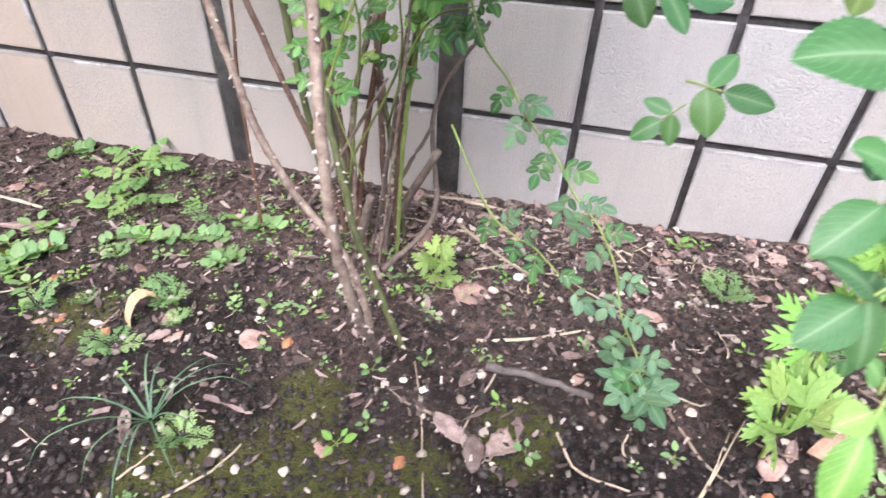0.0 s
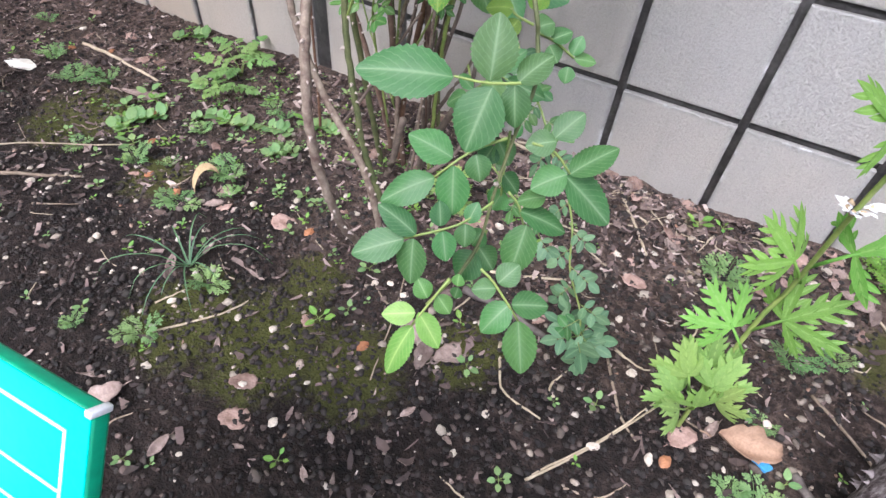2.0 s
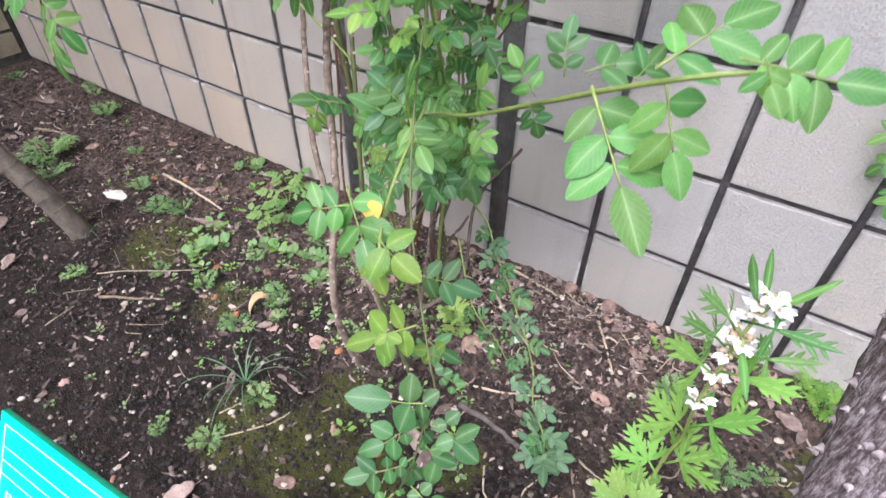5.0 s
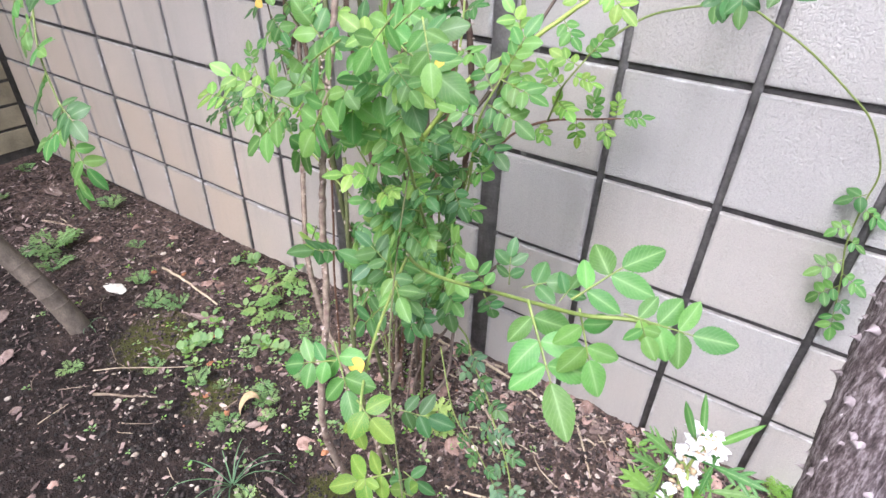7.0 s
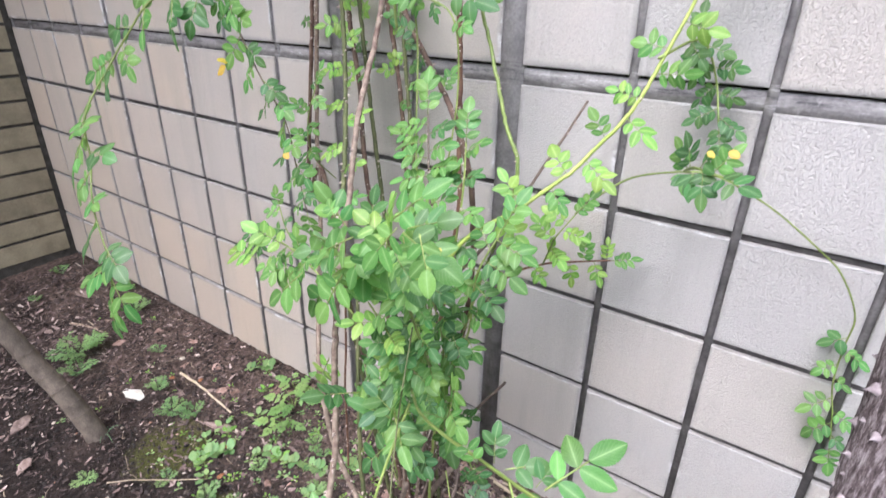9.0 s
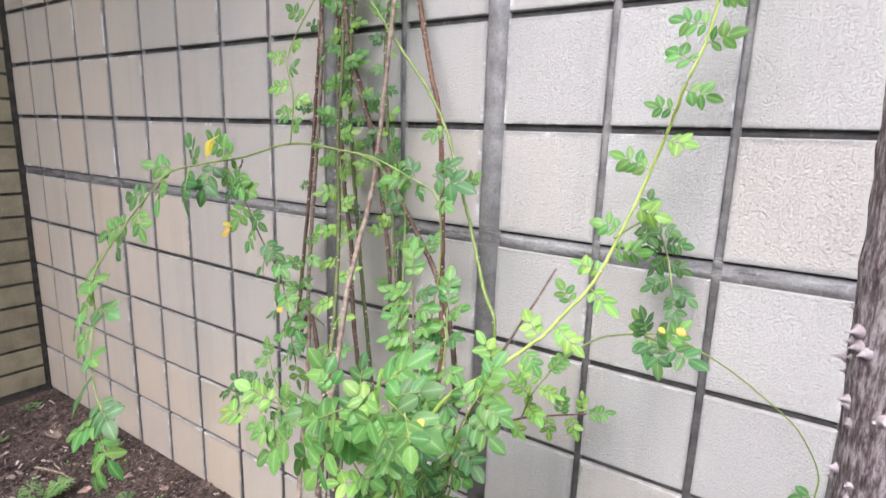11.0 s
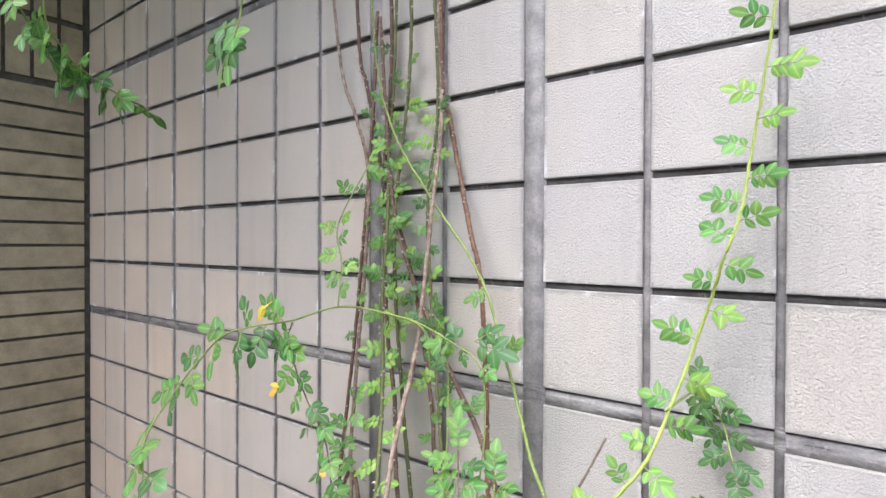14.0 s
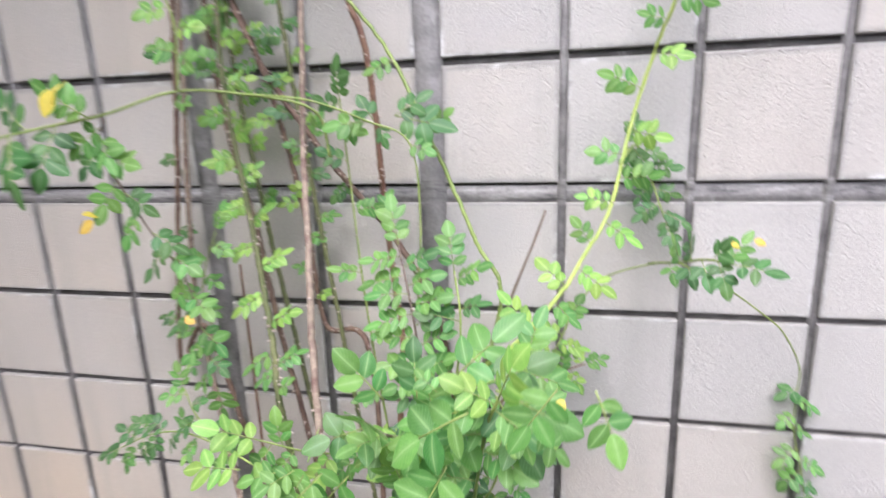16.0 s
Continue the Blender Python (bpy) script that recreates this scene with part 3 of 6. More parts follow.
# ---- climbing rose ----
def leaflet_mesh(material, aspect, fold, curl, seed):
    """A serrated oval leaflet, 1 long, on a short stalk; folded along its midrib and curled a little."""
    rng = random.Random(seed)
    bm = bmesh.new()
    uv = bm.loops.layers.uv.new("UVMap")
    us = [i / 26 for i in range(27)]
    rows = []
    for i, u in enumerate(us):
        w = aspect / 2 * (math.sin(math.pi * min(u ** 0.86, 1)) ** 0.72 if 0 < u < 1 else 0.0)
        if 0 < i < 26:
            w *= 1.0 + (0.045 if i % 2 else -0.035) + rng.uniform(-0.015, 0.015)
        row = []
        for v in (-1, -0.5, 0, 0.5, 1):
            z = fold * abs(v) * w * 1.2 - curl * (u - 0.35) ** 2 - 0.06 * abs(v) * abs(v) * math.sin(math.pi * u)
            z += 0.012 * math.sin(9 * u + seed) * v
            row.append((bm.verts.new((u, v * w, z)), (u, (v + 1) / 2)))
        rows.append(row)
    for a, b in zip(rows, rows[1:]):
        for j in range(4):
            q = (a[j], b[j], b[j + 1], a[j + 1])
            try:
                fc = bm.faces.new([x[0] for x in q])
            except ValueError:
                continue
            for lp, x in zip(fc.loops, q):
                lp[uv].uv = x[1]
    bmesh.ops.remove_doubles(bm, verts=bm.verts, dist=1e-5)
    return mesh_only("leaflet", bm, material)


def rachis_mesh(length):
    bm = bmesh.new()
    tube(bm, smooth_line([(0, 0, 0), (length * 0.5, 0, 0.02), (length, 0, 0)], 5), 0.030, 0.016, 5)
    return mesh_only("rachis", bm, CANE_GREEN)


SHAPES = {}
for k, mt in enumerate((LEAF_DARK, LEAF_MID, LEAF_NEW, LEAF_YELLOW, LEAF_TURNING, GREY_GREEN)):
    SHAPES[mt.name] = [leaflet_mesh(mt, 0.54 + 0.08 * j, 0.26 - 0.1 * j, 0.10 + 0.09 * j, 10 * k + j) for j in range(3)]
PAIRS = {1: (0.42,), 2: (0.38, 0.92), 3: (0.34, 0.78, 1.22)}
RACHIS = {n: rachis_mesh(p[-1] + 0.32) for n, p in PAIRS.items()}
rose_rng = random.Random(21)
rose = thing("climbing_rose", "climbing rose with thorny canes and green compound leaves against the wall", "rose bush")


def leaf_frame(x, up):
    x = x.normalized()
    y = up.cross(x)
    y = y.normalized() if y.length > 1e-4 else x.orthogonal().normalized()
    z = x.cross(y)
    return Matrix((x, y, z)).transposed()


def compound(parent, base, x, up, size, pairs, material, old=None):
    """A pinnate leaf: the stalk is the part, its leaflets hang on it. size: the end leaflet's length."""
    rng = rose_rng
    m = Matrix.Translation(base) @ leaf_frame(x, up).to_4x4() @ Matrix.Scale(size, 4)
    leaf = share("leaf", RACHIS[pairs], parent, m)
    shapes = SHAPES[material.name]
    spots = [(PAIRS[pairs][-1] + 0.30, 0, 1.0)]
    for i, s in enumerate(PAIRS[pairs]):
        grow = 0.62 + 0.26 * (i + 1) / pairs
        spots += [(s, 1, grow), (s + rng.uniform(-0.03, 0.03), -1, grow)]
    for s, side, grow in spots:
        ang = side * radians(rng.uniform(52, 72)) + radians(rng.uniform(-7, 7))
        tilt = Euler((rng.uniform(-0.28, 0.28), rng.uniform(-0.05, 0.30), ang))
        k = grow * rng.uniform(0.92, 1.08)
        share("leaflet", rng.choice(SHAPES[old.name] if old and rng.random() < 0.3 else shapes), leaf, Matrix.LocRotScale((s, 0.02 * side, 0.01), tilt, (k, k, k)))
    return leaf


def place_leaf(base, tip, pairs, material, up=(0.12, -0.62, 0.72)):
    b, t = Vector(base), Vector(tip)
    total = PAIRS[pairs][-1] + 1.28
    u = Vector(up) + Vector([rose_rng.uniform(-0.25, 0.25) for _ in range(3)])
    return compound(rose, b, t - b, u, (t - b).length / total, pairs, material)


SWAY = Vector((0.005, 0.002, 0.002))


def spray_leaf(rachis, material, leaflets):
    """A leaf of the hanging spray: its stalk through three points, and leaflets from base to tip with their width."""
    rng = rose_rng
    o = Vector(rachis[0])
    bm = bmesh.new()
    tube(bm, [p - o for p in smooth_line(rachis, 6)], 0.0007, 0.0005, 5)
    leaf = part("leaf", bm, CANE_GREEN, rose)
    leaf.location = o + SWAY
    for base, tip, width in leaflets:
        b, t = Vector(base), Vector(tip)
        up = Vector((0.1, -0.35, 0.93)) + Vector([rng.uniform(-0.22, 0.22) for _ in range(3)])
        ln = (t - b).length
        j = rng.randrange(3)
        share("leaflet", SHAPES[material.name][j], leaf, Matrix.Translation(b - o) @ leaf_frame(t - b, up).to_4x4() @ Matrix.Diagonal((ln, width / (0.54 + 0.08 * j), ln, 1)))


def thorns_on(line, r0, r1, every, size, parent):
    bm = bmesh.new()
    n = len(line)
    for i in range(1, n - 1):
        if rose_rng.random() > every:
            continue
        d = (line[i + 1] - line[i - 1]).normalized()
        a = d.orthogonal().normalized()
        q = rose_rng.uniform(0, 2 * math.pi)
        out = a * math.cos(q) + d.cross(a) * math.sin(q)
        r = r0 + (r1 - r0) * i / (n - 1)
        p = line[i] + out * r * 0.8
        k = size * rose_rng.uniform(0.6, 1.2)
        tube(bm, [p, p + out * k * 0.5 - d * k * 0.05, p + out * k - d * k * 0.3], k * 0.42, k * 0.04, 5)
    if len(bm.verts):
        tagged(part("prickly_skin", bm, THORN, parent), kind="stuff")


def cane(pts, r0, r1, material, thorn=0.0, size=0.006, spacing=0.0, leaf=(0.022, 0.03), span=(0.0, 1.0), mats=None, pairs=(2, 3), droop=0.25, out=0.9, wander=0.0):
    """A cane through pts, with thorns, and alternate leaves every spacing metres between the two ends of span."""
    length = sum((Vector(b) - Vector(a)).length for a, b in zip(pts, pts[1:]))
    line = smooth_line(pts, max(8, int(length / 0.012)))
    if r0 > 0.003:
        line = [p + Vector([rose_rng.uniform(-1, 1) for _ in range(3)]) * 0.0008 for p in line]
    if wander:
        s = rose_rng.uniform(0, 50)
        line = [p + Vector((noise.noise((p.z * 5, s, 0.5)), noise.noise((p.z * 5, s, 7.5)), 0)) * wander for p in line]
    bm = bmesh.new()
    tube(bm, line, r0, r1, 8 if r0 > 0.003 else 6, 0.08, rose_rng)
    stem = part("cane", bm, material, rose)
    if thorn:
        thorns_on(line, r0, r1, thorn, size, stem)
    if not spacing:
        return
    mats = mats or (LEAF_MID,)
    s, side, n = span[0] * length + spacing * rose_rng.random(), 1, len(line)
    while s < span[1] * length:
        i = min(int(s / length * (n - 1)), n - 2)
        d = (line[i + 1] - line[i]).normalized()
        across = d.cross(Vector((0.0, -1.0, 0.25)).normalized())
        across = across.normalized() if across.length > 0.2 else Vector((1, 0, 0))
        x = across * side * out + d * rose_rng.uniform(0.1, 0.6) + Vector((0, rose_rng.uniform(-0.55, 0.05), -droop * rose_rng.uniform(0.5, 1.6)))
        up = Vector((rose_rng.uniform(-0.3, 0.3), -0.6, 0.8) if line[i].z < 0.95 else (rose_rng.uniform(-0.3, 0.3), -0.9, rose_rng.uniform(0.0, 0.5)))
        compound(rose, line[i], x, up, rose_rng.uniform(*leaf), rose_rng.choice(pairs), rose_rng.choice(mats))
        s += spacing * rose_rng.uniform(0.75, 1.25)
        side = -side
    if span[1] >= 1.0:
        d = line[-1] - line[-3]
        compound(rose, line[-1], d, Vector((0, -0.6, 0.8)), leaf[1], pairs[-1], mats[-1])


# the long woody canes
cane([(0.0, -0.40, -0.09), (0.012, -0.42, -0.03), (0.032, -0.475, 0.05), (0.037, -0.52, 0.13), (0.032, -0.54, 0.21), (0.027, -0.545, 0.29), (0.017, -0.525, 0.37), (0.0, -0.487, 0.45), (-0.02, -0.46, 0.54), (-0.032, -0.44, 0.62), (-0.055, -0.40, 0.71), (-0.085, -0.34, 0.81), (-0.10, -0.295, 0.923), (-0.146, -0.19, 1.05), (-0.149, -0.16, 1.18), (-0.156, -0.13, 1.32), (-0.19, -0.06, 1.48), (-0.21, -0.03, 1.57), (-0.223, -0.025, 1.70), (-0.235, -0.03, 2.3)], 0.0058, 0.0042, CANE_BROWN, 0.55, 0.0060)
cane([(-0.01, -0.37, -0.09), (-0.025, -0.37, 0.02), (-0.055, -0.365, 0.097), (-0.115, -0.352, 0.158), (-0.158, -0.35, 0.24), (-0.18, -0.348, 0.32), (-0.21, -0.33, 0.40), (-0.28, -0.255, 0.50), (-0.37, -0.155, 0.60), (-0.43, -0.09, 0.70), (-0.453, -0.07, 0.78), (-0.442, -0.055, 1.035), (-0.424, -0.053, 1.2), (-0.426, -0.04, 1.43), (-0.479, -0.03, 1.571), (-0.543, -0.03, 1.745), (-0.6, -0.04, 2.3)], 0.0060, 0.0042, CANE_BROWN, 0.5, 0.0055)
cane([(-0.105, -0.19, -0.08), (-0.1, -0.18, 0.1), (-0.065, -0.15, 0.35), (-0.04, -0.1, 0.688), (-0.054, -0.08, 0.816), (-0.07, -0.06, 0.959), (-0.077, -0.06, 1.098), (-0.088, -0.06, 1.206), (-0.116, -0.05, 1.281), (-0.168, -0.02, 1.415), (-0.195, -0.02, 1.537), (-0.217, -0.02, 1.636), (-0.23, -0.02, 2.2)], 0.0050, 0.0054, CANE_RED, 0.9, 0.006)
cane([(-0.13, -0.2, -0.08), (-0.145, -0.26, 0.3), (-0.162, -0.30, 0.698), (-0.193, -0.25, 0.76), (-0.245, -0.18, 0.89), (-0.289, -0.13, 1.018), (-0.32, -0.1, 1.153), (-0.335, -0.07, 1.286), (-0.36, -0.035, 1.5), (-0.35, -0.03, 1.69), (-0.33, -0.03, 2.3)], 0.0052, 0.0036, CANE_OLIVE, 0.6, 0.0065, 0.065, (0.020, 0.028), (0.2, 0.8), (LEAF_MID, LEAF_NEW, LEAF_MID))
cane([(-0.08, -0.2, -0.08), (-0.16, -0.15, 0.3), (-0.256, -0.12, 0.75), (-0.30, -0.08, 0.902), (-0.353, -0.05, 1.071), (-0.382, -0.03, 1.269), (-0.381, -0.03, 1.467), (-0.36, -0.03, 1.682), (-0.37, -0.03, 2.2)], 0.0052, 0.0046, CANE_DARK, 0.9, 0.006, 0.06, (0.018, 0.025), (0.40, 0.9), (LEAF_DARK, LEAF_MID, LEAF_NEW))
cane([(-0.05, -0.17, -0.08), (-0.02, -0.19, 0.25), (0.05, -0.2, 0.55), (0.056, -0.2, 0.771), (-0.019, -0.15, 0.9), (-0.143, -0.1, 1.025), (-0.267, -0.05, 1.168), (-0.313, -0.04, 1.269), (-0.38, -0.03, 1.401), (-0.42, -0.025, 1.539), (-0.456, -0.02, 1.664), (-0.479, -0.02, 1.75), (-0.5, -0.03, 2.2)], 0.0052, 0.0046, CANE_DARK, 0.9, 0.006, 0.11, (0.018, 0.025), (0.35, 0.62), (LEAF_MID, LEAF_DARK))
cane([(-0.03, -0.15, -0.08), (-0.12, -0.1, 0.5), (-0.2, -0.06, 1.0), (-0.24, -0.04, 1.335), (-0.22, -0.03, 1.6), (-0.26, -0.03, 2.2)], 0.0042, 0.0036, CANE_OLIVE, 0.7, 0.005, 0.045, (0.017, 0.024), (0.36, 0.8), (LEAF_MID, LEAF_NEW, LEAF_DARK))
cane([(-0.12, -0.15, -0.08), (-0.2, -0.11, 0.5), (-0.29, -0.07, 0.95), (-0.33, -0.05, 1.3), (-0.30, -0.03, 1.7), (-0.31, -0.03, 2.2)], 0.0048, 0.004, CANE_OLIVE, 0.9, 0.006, 0.055, (0.017, 0.025), (0.4, 0.8), (LEAF_MID, LEAF_NEW))
cane([(-0.04, -0.19, -0.08), (-0.005, -0.21, 0.28), (0.075, -0.22, 0.6), (0.142, -0.22, 0.834), (0.106, -0.2, 0.921), (0.04, -0.164, 1.058), (-0.043, -0.13, 1.209), (-0.19, -0.1, 1.365), (-0.327, -0.06, 1.52), (-0.394, -0.05, 1.722), (-0.42, -0.05, 2.1)], 0.0034, 0.0024, CANE_GREEN, 0.2, 0.004, 0.16, (0.018, 0.026), (0.45, 0.6), (LEAF_MID,))
cane([(-0.391, -0.045, 1.810), (-0.406, -0.045, 1.573), (-0.434, -0.045, 1.304), (-0.467, -0.045, 1.034), (-0.525, -0.045, 0.633), (-0.42, -0.09, 0.72), (-0.30, -0.14, 0.4), (-0.16, -0.16, 0.05), (-0.14, -0.16, -0.08)][::-1], 0.0052, 0.0042, CANE_DARK, 0.9, 0.006, 0.09, (0.017, 0.023), (0.4, 0.9), (LEAF_MID, LEAF_DARK))
cane([(-0.378, -0.050, 1.792), (-0.345, -0.050, 1.433), (-0.323, -0.050, 1.302), (-0.267, -0.050, 1.150), (-0.222, -0.050, 0.931), (-0.201, -0.050, 0.726), (-0.10, -0.10, 0.7), (-0.07, -0.16, 0.3), (-0.06, -0.17, -0.08)][::-1], 0.0050, 0.0042, CANE_DARK, 0.9, 0.006, 0.07, (0.017, 0.023), (0.4, 0.9), (LEAF_MID, LEAF_NEW))
# dry old stems round the foot
for bx, by, tx, ty, h, thick in ((-0.16, -0.13, -0.09, -0.1, 0.36, 0.0042), (-0.127, -0.19, -0.047, -0.2, 0.40, 0.0046), (-0.104, -0.145, -0.03, -0.12, 0.5, 0.0042), (-0.085, -0.16, -0.015, -0.2, 0.30, 0.0044), (-0.06, -0.17, 0.01, -0.16, 0.20, 0.0044)):
    cane([(bx, by, -0.08), (bx * 0.6 + tx * 0.4 + 0.008, (by + ty) / 2, h * 0.45), (tx, ty, h)], thick, thick * 0.62, rose_rng.choice((CANE_GREY, CANE_GREY, CANE_BROWN)), 0.3, 0.005, wander=0.035)
# sawn-off stubs
for bx, by, tx, ty, h in ((-0.036, -0.17, 0.03, -0.21, 0.18), (-0.07, -0.24, -0.055, -0.25, 0.11)):
    cane([(bx - 0.03, by, -0.06), (bx, by, 0.02), (tx, ty, h)], 0.0075, 0.0062, CANE_GREY, wander=0.02)
# the pale leaning cane that crosses the foot, and the thin red one behind the fork
cane([(0.065, -0.395, -0.09), (0.04, -0.395, -0.03), (0.018, -0.397, 0.04), (0.002, -0.402, 0.10), (-0.012, -0.408, 0.16), (-0.022, -0.407, 0.22), (-0.038, -0.398, 0.29), (-0.05, -0.385, 0.36), (-0.07, -0.36, 0.46), (-0.12, -0.30, 0.6)], 0.0054, 0.0036, CANE_OLIVE, 0.5, 0.007)
cane([(-0.285, -0.205, -0.07), (-0.283, -0.2, 0.07), (-0.278, -0.2, 0.246), (-0.266, -0.2, 0.366), (-0.29, -0.16, 0.6), (-0.33, -0.1, 0.85)], 0.0030, 0.0022, CANE_RED, 0.4, 0.005)
cane([(-0.15, -0.29, 0.09), (-0.11, -0.28, 0.15), (-0.05, -0.27, 0.25), (-0.02, -0.26, 0.3)], 0.0028, 0.0018, CANE_GREY, 0.2, 0.004)
# small bright leaves of the lowest shoots
for pts in ([(-0.12, -0.2, 0.05), (-0.125, -0.23, 0.24), (-0.105, -0.25, 0.33), (-0.13, -0.26, 0.40)], [(-0.11, -0.2, 0.1), (-0.07, -0.24, 0.28), (-0.06, -0.25, 0.37), (-0.085, -0.26, 0.44)], [(-0.05, -0.18, 0.2), (0.0, -0.24, 0.32), (0.035, -0.25, 0.375), (0.085, -0.26, 0.395)], [(-0.1, -0.2, 0.15), (-0.02, -0.22, 0.30), (-0.01, -0.24, 0.40)]):
    cane(pts, 0.0022, 0.0012, CANE_GREEN, 0.1, 0.003, 0.024, (0.015, 0.021), (0.45, 1.0), (LEAF_MID, LEAF_NEW, LEAF_MID, LEAF_DARK), (2, 2, 3))
cane([(-0.02, -0.3, 0.02), (0.03, -0.2, 0.07), (0.0, -0.1, 0.2), (0.07, -0.06, 0.33)], 0.005, 0.003, CANE_GREY, 0.2, 0.004)
cane([(0.05, -0.3, 0.65), (0.10, -0.25, 0.72), (0.14, -0.2, 0.8), (0.2, -0.12, 0.95)], 0.0035, 0.002, CANE_GREY, 0.3, 0.004)
# the bright shoot that climbs to the upper corner
cane([(0.08, -0.36, 0.70), (0.125, -0.32, 0.779), (0.175, -0.30, 0.819), (0.222, -0.25, 0.862), (0.244, -0.22, 0.891), (0.282, -0.18, 0.952), (0.299, -0.15, 1.005), (0.318, -0.11, 1.079), (0.347, -0.10, 1.176), (0.368, -0.12, 1.24), (0.386, -0.11, 1.298), (0.394, -0.10, 1.355), (0.403, -0.09, 1.428), (0.412, -0.09, 1.49), (0.425, -0.09, 1.602), (0.43, -0.10, 1.75)], 0.0032, 0.0018, CANE_NEW, 0.12, 0.004, 0.043, (0.021, 0.028), (0.12, 1.0), (LEAF_MID, LEAF_NEW, LEAF_MID), (2, 2, 3), 0.25)
# the dark tuft beside it, and the long runner that hangs to the joint
cane([(0.299, -0.15, 1.02), (0.33, -0.07, 1.04), (0.355, -0.05, 0.99), (0.375, -0.07, 0.93)], 0.002, 0.0014, CANE_GREEN, 0, 0, 0.017, (0.018, 0.023), (0.2, 1.0), (LEAF_DARK,), (2, 3))
cane([(0.232, -0.2, 0.802), (0.261, -0.15, 0.834), (0.299, -0.12, 0.855), (0.381, -0.1, 0.869), (0.431, -0.08, 0.846), (0.476, -0.06, 0.818), (0.536, -0.04, 0.771), (0.571, -0.03, 0.738), (0.603, -0.022, 0.678), (0.604, -0.022, 0.626), (0.607, -0.022, 0.561), (0.621, -0.024, 0.505), (0.632, -0.026, 0.45)], 0.0017, 0.0012, CANE_GREEN, 0.06, 0.003, 0.028, (0.018, 0.026), (0.72, 1.0), (LEAF_MID, LEAF_DARK, LEAF_MID), (1, 2))
cane([(0.35, -0.11, 0.87), (0.37, -0.2, 0.895), (0.39, -0.26, 0.915), (0.415, -0.28, 0.915)], 0.002, 0.0014, CANE_GREEN, 0, 0, 0.02, (0.02, 0.026), (0.2, 1.0), (LEAF_DARK, LEAF_MID, LEAF_DARK), (1, 2))
cane([(0.08, -0.22, 0.58), (0.129, -0.2, 0.664), (0.181, -0.18, 0.697), (0.229, -0.12, 0.693), (0.263, -0.09, 0.693)], 0.0024, 0.0013, CANE_RED, 0.1, 0.003, 0.03, (0.016, 0.022), (0.45, 1.0), (LEAF_NEW, LEAF_MID), (2, 3))
cane([(0.181, -0.18, 0.697), (0.20, -0.2, 0.74), (0.214, -0.22, 0.767), (0.232, -0.2, 0.80)], 0.0016, 0.0012, CANE_GREEN, 0, 0, 0.024, (0.016, 0.022), (0.3, 1.0), (LEAF_NEW, LEAF_MID), (2, 3))
# the arching shoot that falls on the far side, with its hanging twig
cane([(-0.10, -0.2, 1.04), (-0.12, -0.2, 1.106), (-0.218, -0.22, 1.131), (-0.297, -0.254, 1.136), (-0.374, -0.30, 1.108), (-0.462, -0.33, 1.091), (-0.509, -0.37, 1.072), (-0.55, -0.40, 1.018), (-0.575, -0.43, 0.967), (-0.555, -0.50, 0.89), (-0.49, -0.535, 0.83), (-0.45, -0.565, 0.765), (-0.405, -0.58, 0.684), (-0.41, -0.585, 0.63)], 0.0025, 0.0013, CANE_GREEN, 0.08, 0.003, 0.036, (0.034, 0.043), (0.30, 1.0), (LEAF_MID, LEAF_MID, LEAF_DARK, LEAF_MID), (2, 2, 3), 0.3)
cane([(-0.374, -0.30, 1.104), (-0.385, -0.30, 1.06), (-0.345, -0.29, 0.96), (-0.31, -0.27, 0.875), (-0.303, -0.26, 0.785), (-0.297, -0.25, 0.695)], 0.0018, 0.0012, CANE_GREY, 0, 0, 0.024, (0.024, 0.032), (0.05, 1.0), (LEAF_DARK, LEAF_MID, LEAF_MID), (2, 2), 0.5)
cane([(-0.29, -0.255, 1.136), (-0.285, -0.25, 1.22), (-0.30, -0.245, 1.3), (-0.26, -0.2, 1.42)], 0.0014, 0.0012, CANE_GREEN, 0, 0, 0.03, (0.020, 0.026), (0.1, 1.0), (LEAF_MID, LEAF_NEW), (2, 2))
cane([(-0.40, -0.07, 0.7), (-0.37, -0.16, 0.78), (-0.33, -0.2, 0.86), (-0.3, -0.2, 0.93)], 0.0014, 0.001, CANE_GREEN, 0, 0, 0.04, (0.016, 0.022), (0.3, 1.0), (LEAF_MID,), (2, 3))
cane([(-0.218, -0.22, 1.131), (-0.119, -0.22, 1.119), (-0.036, -0.215, 1.088), (0.023, -0.22, 1.057), (0.033, -0.22, 0.956), (0.03, -0.24, 0.842)], 0.0017, 0.0014, CANE_GREEN, 0.05, 0.003)
for b, t, n, mt in (((-0.002, -0.2, 1.094), (0.084, -0.2, 1.074), 2, LEAF_DARK), ((-0.002, -0.2, 1.094), (0.05, -0.19, 1.126), 2, LEAF_DARK), ((-0.036, -0.215, 1.088), (-0.102, -0.22, 1.083), 2, LEAF_MID), ((-0.03, -0.21, 1.09), (-0.052, -0.21, 1.125), 1, LEAF_DARK), ((-0.02, -0.21, 1.085), (-0.012, -0.22, 1.05), 2, LEAF_DARK), ((0.023, -0.22, 1.057), (0.062, -0.23, 1.042), 2, LEAF_MID)):
    place_leaf(b, t, n, mt, (0.1, -0.85, 0.5))
